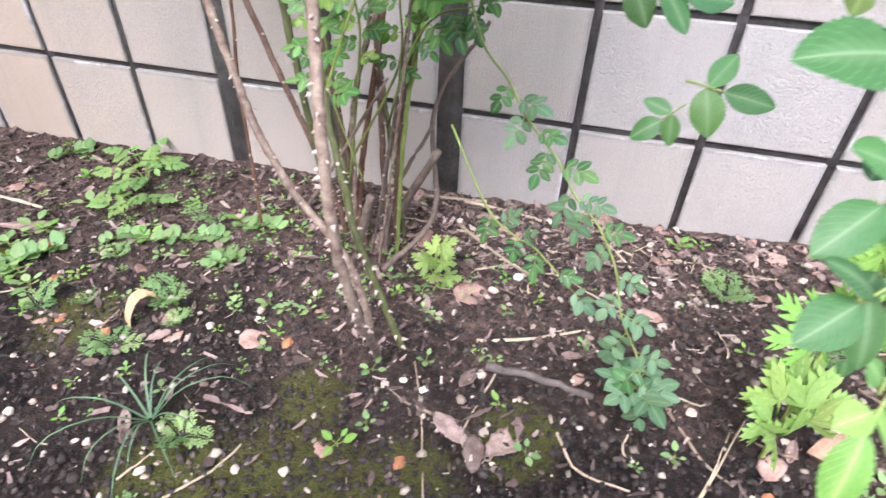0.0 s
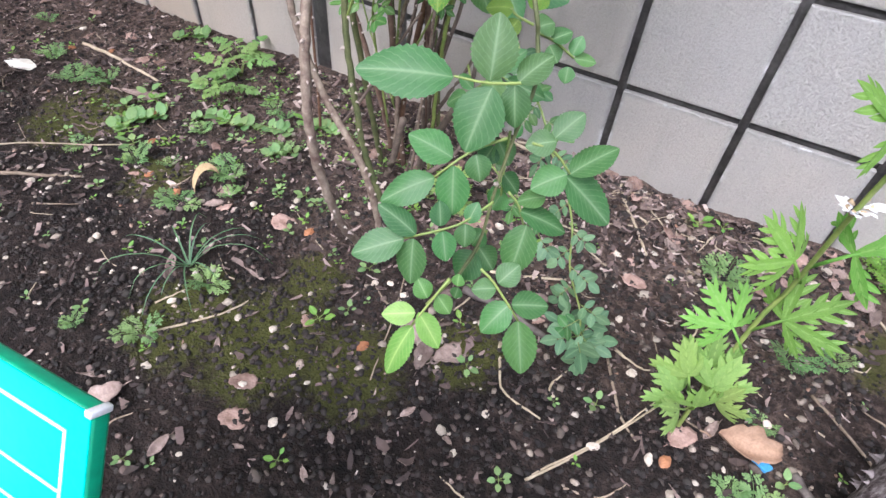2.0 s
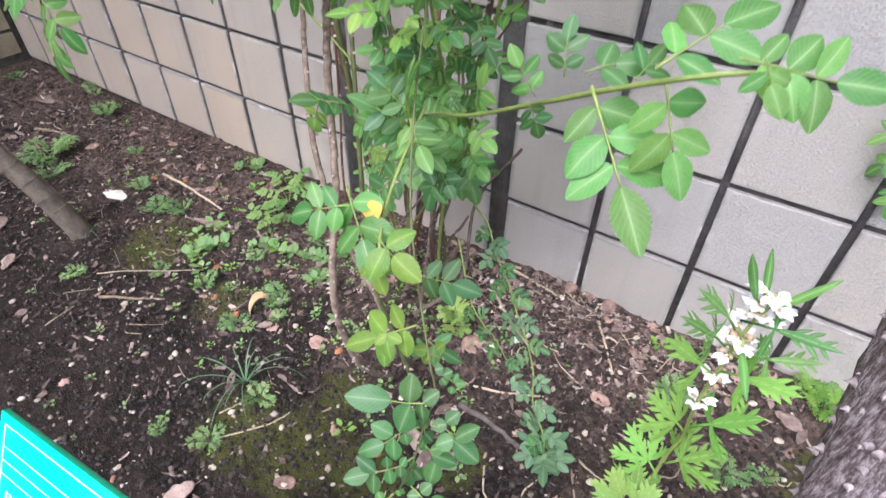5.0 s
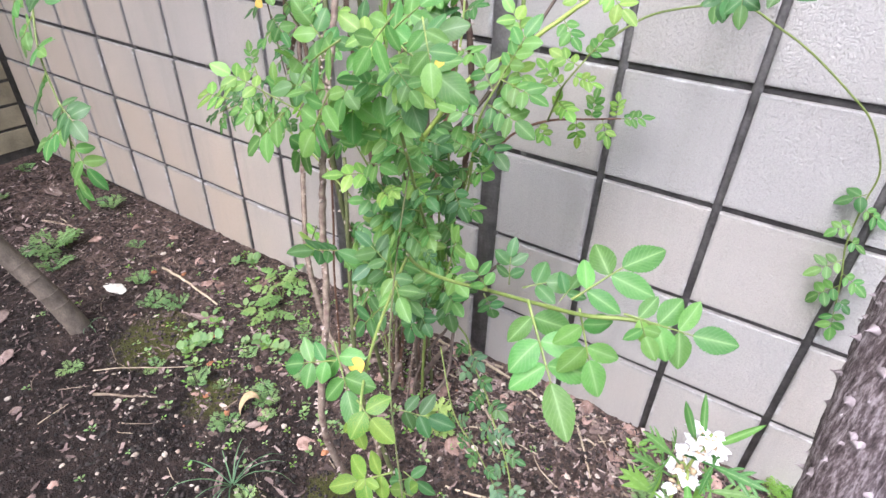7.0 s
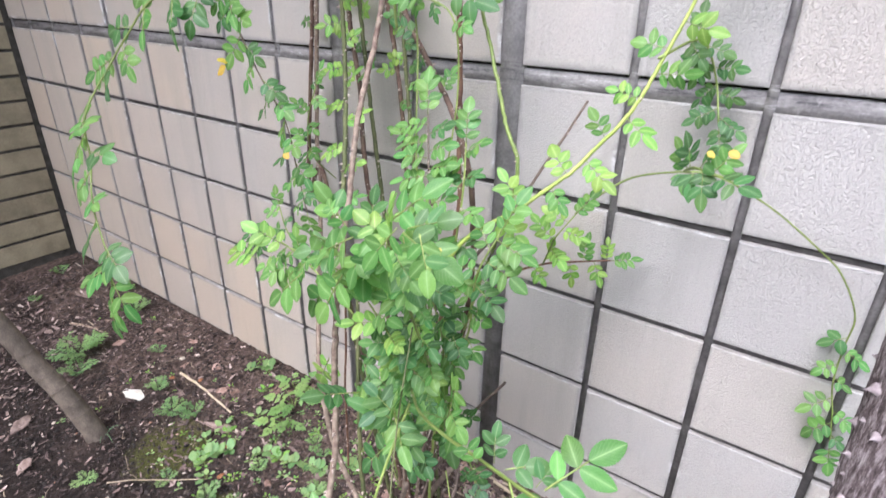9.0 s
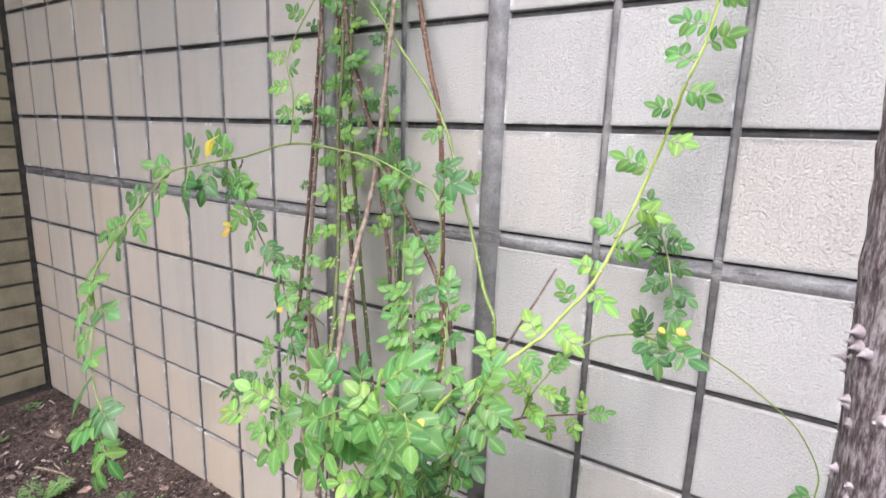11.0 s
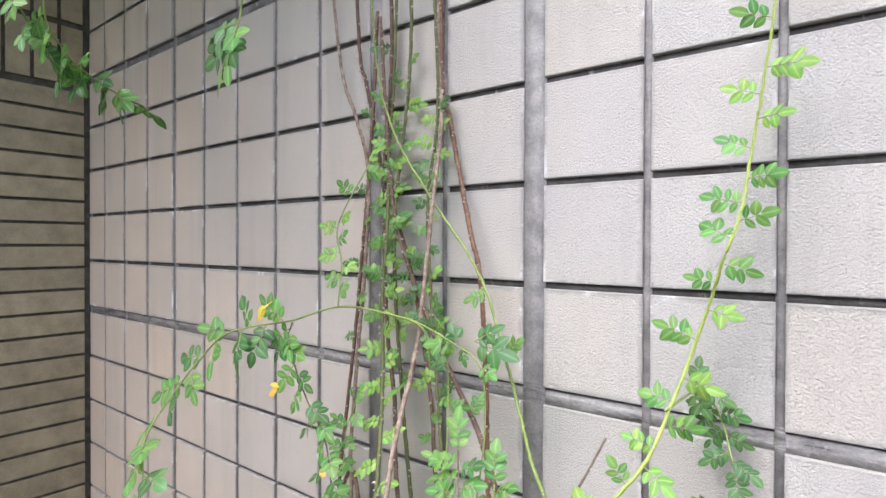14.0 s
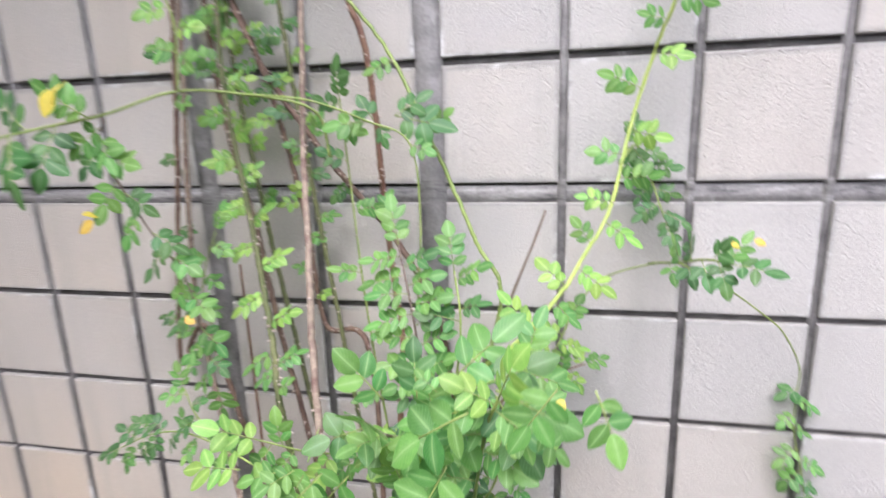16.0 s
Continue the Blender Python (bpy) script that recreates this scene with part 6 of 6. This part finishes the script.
fallen(BROWN[3], -0.694, -0.295, 0.12, -0.25 + 0.6, "long pinkish-brown dry leaf lying on the soil", 0.1, 0.004)


def curled_leaf():
    """A dry leaf rolled over into a hook that stands on the soil."""
    bm = bmesh.new()
    line = smooth_line([(0, 0, -0.004), (0.001, 0.005, 0.018), (0.004, 0.02, 0.036), (0.012, 0.034, 0.040), (0.022, 0.040, 0.034), (0.026, 0.041, 0.028)], 16)
    rows = []
    for i, p in enumerate(line):
        wide = 0.011 * math.sin(math.pi * (0.12 + 0.8 * i / 16)) ** 0.6
        rows.append([bm.verts.new(p + Vector((0.9 * c * wide, -0.45 * c * wide, 0.004 * c * c))) for c in (-1, -0.4, 0.4, 1)])
    for a, b in zip(rows, rows[1:]):
        for j in range(3):
            bm.faces.new((a[j], b[j], b[j + 1], a[j + 1]))
    ret = bmesh.ops.extrude_face_region(bm, geom=bm.faces[:])
    for v in (g for g in ret["geom"] if isinstance(g, bmesh.types.BMVert)):
        v.co.y -= 0.0008
    ob = new("dry_leaf", mesh_only("dry_leaf", bm, DRY_TAN))
    ob.matrix_basis = Matrix.Translation(on_bed(-0.352, -0.466, 0.0))
    tagged(ob, "curled tan dry leaf standing on the soil", "fallen leaf", "fallen leaves")


curled_leaf()
fallen(dry_mesh(DRY_CURL, 0.55, 1.5, 0.6, 9), 0.575, -0.435, 0.075, 0.2, "curled orange-brown dry leaf", 0.2, 0.006)
for i in range(192):
    if i >= 170:
        x, y = bed_rng.gauss(0.1, 0.4), bed_rng.gauss(-0.6, 0.12)
        fallen(BROWN[3] if i % 2 else BROWN[1], x, max(min(y, -0.3), -0.95), bed_rng.uniform(0.02, 0.045), None, "narrow curled dry leaf lying on the soil", 0.5)
        continue
    if i < 50:
        x, y = bed_rng.uniform(-0.2, 0.75), -abs(bed_rng.gauss(0, 0.13)) - 0.012
    elif i < 110:
        x, y = bed_rng.gauss(-0.4, 0.4), -abs(bed_rng.gauss(0.25, 0.18)) - 0.012
    else:
        x, y = bed_rng.uniform(-2.1, 0.9), bed_rng.uniform(-0.95, -0.02)
    me = bed_rng.choice(BROWN + BROWN[:2] + DISC[2:])
    fallen(me, x, y, bed_rng.uniform(0.014, 0.034), None, PINK if me in DISC else "dry brown fallen leaf lying on the soil", 0.4)


def stick(pts, r0, r1, material=TWIG, label="thin dry twig lying on the soil"):
    line = smooth_line([on_bed(x, y, r0 * 0.7 + (h[0] if h else 0.0)) for x, y, *h in pts], 10)
    line = [p + Vector([bed_rng.uniform(-1, 1) for _ in range(3)]) * r0 * 0.4 for p in line]
    bm = bmesh.new()
    tube(bm, line, r0, r1, 6, 0.2, bed_rng)
    ob = obj_of("twig", bm, material)
    return tagged(ob, label, "twig", "twigs on the soil")


stick([(0.162, -0.40), (0.23, -0.405), (0.304, -0.419)], 0.0065, 0.0045, WOOD_BIT, "short weathered grey piece of wood")
stick([(0.14, -0.352), (0.21, -0.335), (0.286, -0.299)], 0.003, 0.0018, STRAW, "pale dry stalk lying on the soil")
stick([(0.253, -0.458), (0.27, -0.49), (0.293, -0.526), (0.349, -0.535)], 0.0026, 0.0012, STRAW, "pale dry stalk lying on the soil")
stick([(0.18, -0.389), (0.152, -0.509)], 0.0018, 0.0012, STRAW, "pale dry stalk lying on the soil")
stick([(0.05, -0.099), (0.13, -0.16), (0.226, -0.219)], 0.0036, 0.0024, STRAW, "pale dry stalk lying on the soil")
stick([(0.104, -0.205), (0.17, -0.175), (0.24, -0.143)], 0.002, 0.0014, STRAW, "pale dry stalk lying on the soil")
stick([(0.065, -0.413), (0.10, -0.5), (0.131, -0.597)], 0.0013, 0.001)
stick([(-0.121, -0.02), (-0.02, -0.025), (0.088, -0.018)], 0.004, 0.003, STRAW, "pale dry stalk lying by the wall")
stick([(0.046, -0.03), (0.12, -0.04), (0.195, -0.05)], 0.004, 0.0025, STRAW, "pale dry stalk lying by the wall")
stick([(0.05, -0.05), (0.14, -0.06), (0.219, -0.075)], 0.003, 0.002)
stick([(0.366, -0.612), (0.42, -0.53), (0.49, -0.40)], 0.0019, 0.0011, STRAW, "pale dry stalk lying on the soil")
stick([(0.37, -0.602), (0.43, -0.51), (0.47, -0.42)], 0.0013, 0.0008, STRAW, "pale dry stalk lying on the soil")
stick([(0.312, -0.083), (0.345, -0.13), (0.377, -0.179)], 0.0028, 0.002, STRAW, "pale dry stalk lying on the soil")
stick([(0.391, -0.403), (0.43, -0.47), (0.46, -0.5)], 0.0022, 0.0014)
stick([(-1.033, -0.218), (-0.88, -0.225), (-0.726, -0.241)], 0.0046, 0.003, STRAW, "pale dry stalk lying on the soil")
stick([(-0.741, -0.589, 0.03), (-0.70, -0.54, 0.025), (-0.628, -0.474, 0.01), (-0.574, -0.424)], 0.0018, 0.0012, STRAW, "dry runner stem with a withered tip")
stick([(-0.70, -0.62), (-0.62, -0.57), (-0.57, -0.54)], 0.004, 0.002)
stick([(-1.65, -0.29), (-1.55, -0.26), (-1.45, -0.25)], 0.004, 0.0025)
stick([(0.66, -0.06), (0.72, -0.14), (0.76, -0.2)], 0.0024, 0.0016, STRAW, "pale dry stalk lying on the soil")
stick([(0.64, -0.31), (0.70, -0.36), (0.73, -0.40)], 0.0022, 0.0014)
stick([(0.635, -0.43), (0.67, -0.47), (0.70, -0.52)], 0.006, 0.004, WOOD_BIT, "short weathered grey piece of wood")
stick([(-0.17, -0.70), (-0.11, -0.63), (-0.09, -0.56)], 0.0022, 0.001, STRAW, "pale dry stalk lying on the soil")
for i in range(190):
    if i < 100:
        x, y = bed_rng.gauss(0.20, 0.20), -abs(bed_rng.gauss(0.03, 0.13)) - 0.02
    else:
        x, y = bed_rng.uniform(-1.9, 0.95), bed_rng.uniform(-0.95, -0.03)
    a, ln = bed_rng.uniform(0, 3.14), bed_rng.uniform(0.025, 0.10)
    dx, dy = math.cos(a) * ln, math.sin(a) * ln * 0.7
    if y + abs(dy) > -0.01:
        dy = -abs(dy)
    bend = bed_rng.uniform(-0.012, 0.012)
    stick([(x, y), (x + dx / 2 + bend, y + dy / 2 - abs(bend)), (x + dx, y + dy)], bed_rng.uniform(0.0008, 0.0024), 0.0007, bed_rng.choice((TWIG, STRAW, STRAW) if i < 100 else (TWIG, TWIG, STRAW)))


def stone_into(verts, faces, c, r, rng, flat=0.7):
    base = len(verts)
    q = rng.uniform(0, 6.28)
    ca, sa = math.cos(q), math.sin(q)
    ax, ay, az = rng.uniform(0.7, 1.35), rng.uniform(0.6, 1.0), rng.uniform(0.45, flat)
    for lat, k in ((-0.7, 0.62), (0.05, 1.0), (0.62, 0.75)):
        for j in range(6):
            t = j * math.pi / 3 + lat
            e = rng.uniform(0.65, 1.25)
            x, y = math.cos(t) * k * ax * e, math.sin(t) * k * ay * e
            verts.append((c[0] + (x * ca - y * sa) * r, c[1] + (x * sa + y * ca) * r, c[2] + lat * az * r * rng.uniform(0.85, 1.15)))
    verts.append((c[0], c[1], c[2] + r * az))
    for ring in (0, 6):
        for j in range(6):
            k = (j + 1) % 6
            faces.append((base + ring + j, base + ring + k, base + ring + 6 + k, base + ring + 6 + j))
    for j in range(6):
        faces.append((base + 12 + j, base + 12 + (j + 1) % 6, base + 18))


def scatter_stones():
    rng = random.Random(31)
    verts, faces = [], []
    for i in range(7000):
        if i < 5000:
            x, y = rng.uniform(-1.7, 0.95), rng.uniform(-0.95, -0.01)
            r = rng.choice((0.0013, 0.0018, 0.0024, 0.0034, 0.0045))
        elif i < 6000:
            x, y = rng.gauss(-0.3, 0.35), rng.gauss(-0.64, 0.14)
            r = rng.choice((0.0015, 0.002, 0.003, 0.004, 0.0065))
        else:
            x, y = rng.uniform(0.05, 0.7), -abs(rng.gauss(0.0, 0.3)) - 0.01
            r = rng.choice((0.003, 0.0045, 0.006))
        if y > -0.008:
            continue
        stone_into(verts, faces, (x, y, rough_z(x, y) + r * 0.25), r * rng.uniform(0.8, 1.25), rng)
    me = bpy.data.meshes.new("pebbles")
    me.from_pydata(verts, [], faces)
    me.materials.append(PEBBLE)
    me.polygons.foreach_set("use_smooth", [True] * len(me.polygons))
    tagged(new("pebbles", me), "scattered brown and cream pebbles and crumbs of soil", "pebbles", kind="stuff")


scatter_stones()


def scatter_crumbs():
    rng = random.Random(33)
    verts, faces = [], []
    for i in range(16000):
        x, y = (rng.uniform(-2.2, 0.95), rng.uniform(-0.95, -0.01)) if i < 10000 else (rng.gauss(0.1, 0.45), rng.gauss(-0.55, 0.2))
        if y > -0.008:
            continue
        r = rng.choice((0.0012, 0.0016, 0.0022, 0.003, 0.0048))
        stone_into(verts, faces, (x, y, rough_z(x, y) + r * 0.3), r * rng.uniform(0.8, 1.25), rng, 0.9)
    me = bpy.data.meshes.new("soil_crumbs")
    me.from_pydata(verts, [], faces)
    me.materials.append(CLOD)
    me.polygons.foreach_set("use_smooth", [True] * len(me.polygons))
    tagged(new("soil_crumbs", me), "dark crumbs and clods of loose soil", "soil", kind="stuff")


scatter_crumbs()


def scatter_litter():
    rng = random.Random(32)
    verts, faces = [], []
    for i in range(14000):
        if i < 3200:
            x, y = rng.gauss(0.2, 0.28), -abs(rng.gauss(0.0, 0.17)) - 0.01
        elif i < 6200:
            x, y = rng.uniform(-2.2, -1.3), rng.uniform(-0.8, -0.02)
        elif i < 8300:
            x, y = rng.uniform(-1.7, -0.6), rng.uniform(-0.75, -0.02)
        elif i < 11500:
            x, y = rng.gauss(-0.5, 0.5), -abs(rng.gauss(0.2, 0.2)) - 0.01
        else:
            x, y = rng.uniform(-2.1, 0.95), rng.uniform(-0.95, -0.01)
        if y > -0.008:
            continue
        a, ln = rng.uniform(0, 6.28), rng.choice((0.003, 0.004, 0.004, 0.006, 0.007, 0.009, 0.013, 0.020)) * (1.5 if x < -1.5 else 1.0)
        w = ln * rng.uniform(0.15, 0.6)
        z = rough_z(x, y) + 0.0025
        ux, uy, b = math.cos(a), math.sin(a), len(verts)
        tilt, cup = rng.uniform(-0.5, 0.5), rng.uniform(0.0, 0.004)
        for s, k in ((-1, rng.uniform(0.3, 0.9)), (rng.uniform(-0.4, 0.4), 1.0), (1, rng.uniform(0.1, 0.8))):
            for t in (-1, 1):
                e = rng.uniform(0.35, 1.5)
                verts.append((x + ux * s * ln / 2 - uy * t * w / 2 * k * e, y + uy * s * ln / 2 + ux * t * w / 2 * k * e, z + s * tilt * ln / 2 + cup * abs(s)))
        top = len(verts)
        verts += [(p[0], p[1], p[2] + 0.0007) for p in verts[b:top]]
        for o in (b, top):
            faces += [(o, o + 1, o + 3, o + 2), (o + 2, o + 3, o + 5, o + 4)]
    me = bpy.data.meshes.new("leaf_litter")
    me.from_pydata(verts, [], faces)
    me.materials.append(LITTER)
    tagged(new("leaf_litter", me), "small crumbled bits of dry leaves and bark", "litter", kind="stuff")


scatter_litter()


def lump(name, x, y, size, material, label, category, flat=0.4):
    rng = random.Random(int((x + 3) * 1000))
    bm = bmesh.new()
    bmesh.ops.create_icosphere(bm, subdivisions=2, radius=1)
    for v in bm.verts:
        v.co *= 1 + 0.35 * noise.noise(v.co * 1.7 + Vector((x * 9, y * 7, 0)))
        v.co = Vector((v.co.x * size[0], v.co.y * size[1], max(v.co.z, -0.6) * size[2] * flat))
    ob = obj_of(name, bm, material, smooth=False)
    ob.matrix_basis = Matrix.LocRotScale(on_bed(x, y, size[2] * flat * 0.4), Euler((0, 0, rng.uniform(0, 3))), None)
    return tagged(ob, label, category)


lump("white_chip", -1.056, -0.361, (0.046, 0.020, 0.013), CHIP, "flat white chip of stone on the soil", "stone")
lump("snail_shell", 0.176, -0.204, (0.009, 0.008, 0.009), CHIP, "small white round snail shell", "shell", 0.8)
bm = bmesh.new()
box(bm, (-0.011, -0.007, 0), (0.011, 0.007, 0.005), 0.0012)
ob = obj_of("plastic_piece", bm, BLUE, smooth=False)
ob.matrix_basis = Matrix.LocRotScale(on_bed(0.601, -0.44, 0.001), Euler((0.1, 0.15, 2.5)), None)
tagged(ob, "small bright blue piece of plastic", "plastic")
for x, y in ((-1.03, -0.25), (-0.55, -0.40), (-0.47, -0.47), (-0.38, -0.48), (-0.12, -0.43), (0.09, -0.56), (-0.95, -0.2), (-0.5, -0.28), (0.5, -0.5), (-0.62, -0.33)):
    lump("clay_bit", x, y, (0.010, 0.007, 0.007), ORANGE, "small orange bit of fired clay", "clay bit", 0.6)
rng_s = random.Random(9)
for i in range(150):
    x, y = (rng_s.gauss(-0.05, 0.45), -abs(rng_s.gauss(0.5, 0.22))) if i < 90 else (rng_s.uniform(-0.1, 0.65), -abs(rng_s.gauss(0.04, 0.16)))
    if not (-1.6 < x < 0.9 and -0.95 < y < -0.03):
        continue
    s = rng_s.uniform(0.004, 0.009)
    tagged(lump("stone", x, y, (s, s * rng_s.uniform(0.6, 0.9), s * 0.7), CREAM, "small cream stone on the soil", "stone", 0.7), group="cream stones")


# ---- tiles of the wall, bricks of the side wall ----
def grouted(name, bm, face, side):
    me = mesh_only(name, bm, face, smooth=False)
    me.materials.append(side)
    return me


def cushion(w, h, d, bev):
    """A tile with a slightly domed, uneven rim; front at y = 0, facing -y."""
    bm = bmesh.new()
    xs = (-w / 2, -w / 2 + bev * 0.35, -w / 2 + bev, 0, w / 2 - bev, w / 2 - bev * 0.35, w / 2)
    zs = (-h / 2, -h / 2 + bev * 0.35, -h / 2 + bev, 0, h / 2 - bev, h / 2 - bev * 0.35, h / 2)
    depth = (1.0, 0.35, 0.0, 0.0, 0.0, 0.35, 1.0)
    grid = [[bm.verts.new((x, max(depth[i], depth[j]) * bev, z)) for i, x in enumerate(xs)] for j, z in enumerate(zs)]
    for j in range(6):
        for i in range(6):
            bm.faces.new((grid[j][i], grid[j][i + 1], grid[j + 1][i + 1], grid[j + 1][i]))
    rim = [grid[0][i] for i in range(7)] + [grid[j][6] for j in range(1, 7)] + [grid[6][i] for i in range(5, -1, -1)] + [grid[j][0] for j in range(5, 0, -1)]
    back = [bm.verts.new((v.co.x, d, v.co.z)) for v in rim]
    for i in range(len(rim)):
        k = (i + 1) % len(rim)
        bm.faces.new((rim[k], rim[i], back[i], back[k])).material_index = 1
    return bm


def build_tiles():
    rng = random.Random(11)
    # joint centre and width, along the wall and up it
    cols = [(-2.262, 0.004), (-2.096, 0.012), (-1.897, 0.012), (-1.688, 0.012), (-1.474, 0.021), (-1.263, 0.013), (-1.062, 0.013), (-0.858, 0.014), (-0.657, 0.014), (-0.444, 0.041), (-0.225, 0.015), (0.0, 0.046),
            (0.223, 0.013), (0.425, 0.013), (0.625, 0.013), (0.828, 0.013), (1.05, 0.04), (1.27, 0.016), (1.47, 0.016), (1.67, 0.016), (1.87, 0.016)]
    rows = [(-0.045, 0.012), (0.158, 0.013), (0.353, 0.013), (0.549, 0.013), (0.748, 0.013), (0.960, 0.034), (1.180, 0.013), (1.383, 0.013), (1.584, 0.013), (1.778, 0.013), (1.992, 0.034), (2.21, 0.013), (2.41, 0.013), (2.61, 0.013)]
    for x, w in cols:
        bm = bmesh.new()
        box(bm, (x - w / 2 - 0.001, 0.0065 if w < 0.03 else 0.0060, -0.1), (x + w / 2 + 0.001, 0.0185, 2.66))
        part("mortar_strip", bm, MORTAR if w < 0.03 else MORTAR_PALE, wall_north)
    for z, h in rows:
        if h > 0.03:
            bm = bmesh.new()
            box(bm, (-2.25, 0.0088, z - h / 2 - 0.001), (1.86, 0.0186, z + h / 2 - 0.005))
            part("mortar_strip", bm, MORTAR, wall_north)
        else:
            bm = bmesh.new()
            box(bm, (-2.25, 0.0112, z - h / 2 - 0.001), (1.86, 0.0187, z + h / 2 + 0.001))
            part("mortar_strip", bm, MORTAR_DARK, wall_north)
    made = {}
    for (x0, a), (x1, b) in zip(cols, cols[1:]):
        for (z0, c), (z1, d) in zip(rows, rows[1:]):
            w, h = round(x1 - x0 - a / 2 - b / 2, 4), round(z1 - z0 - c / 2 - d / 2, 4)
            if (w, h) not in made:
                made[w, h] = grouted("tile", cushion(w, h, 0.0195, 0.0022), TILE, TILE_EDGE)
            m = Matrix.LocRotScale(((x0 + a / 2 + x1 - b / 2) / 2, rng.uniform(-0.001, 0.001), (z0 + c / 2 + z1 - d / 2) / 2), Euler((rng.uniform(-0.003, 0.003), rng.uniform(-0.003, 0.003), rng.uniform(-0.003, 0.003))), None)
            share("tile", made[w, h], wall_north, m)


build_tiles()


def build_bricks():
    rng = random.Random(12)
    flat = grouted("brick", cushion(0.386, 0.086, 0.016, 0.002), BRICK, BED_JOINT)
    tall = grouted("brick", cushion(0.084, 0.25, 0.016, 0.002), BRICK, BED_JOINT)
    turn = Euler((0, 0, radians(90)))
    for i in range(4):
        y = -0.02 - 0.193 - 0.398 * i
        for k in range(20):
            share("brick", flat, wall_west, Matrix.LocRotScale((-2.264 + rng.uniform(-0.001, 0.001), y, 0.023 + 0.098 * k), turn, None))
        for k in range(4):
            for z in (2.085, 2.36):
                share("brick", tall, wall_west, Matrix.LocRotScale((-2.264 + rng.uniform(-0.001, 0.001), y + 0.147 - 0.098 * k, z), turn, None))


build_bricks()
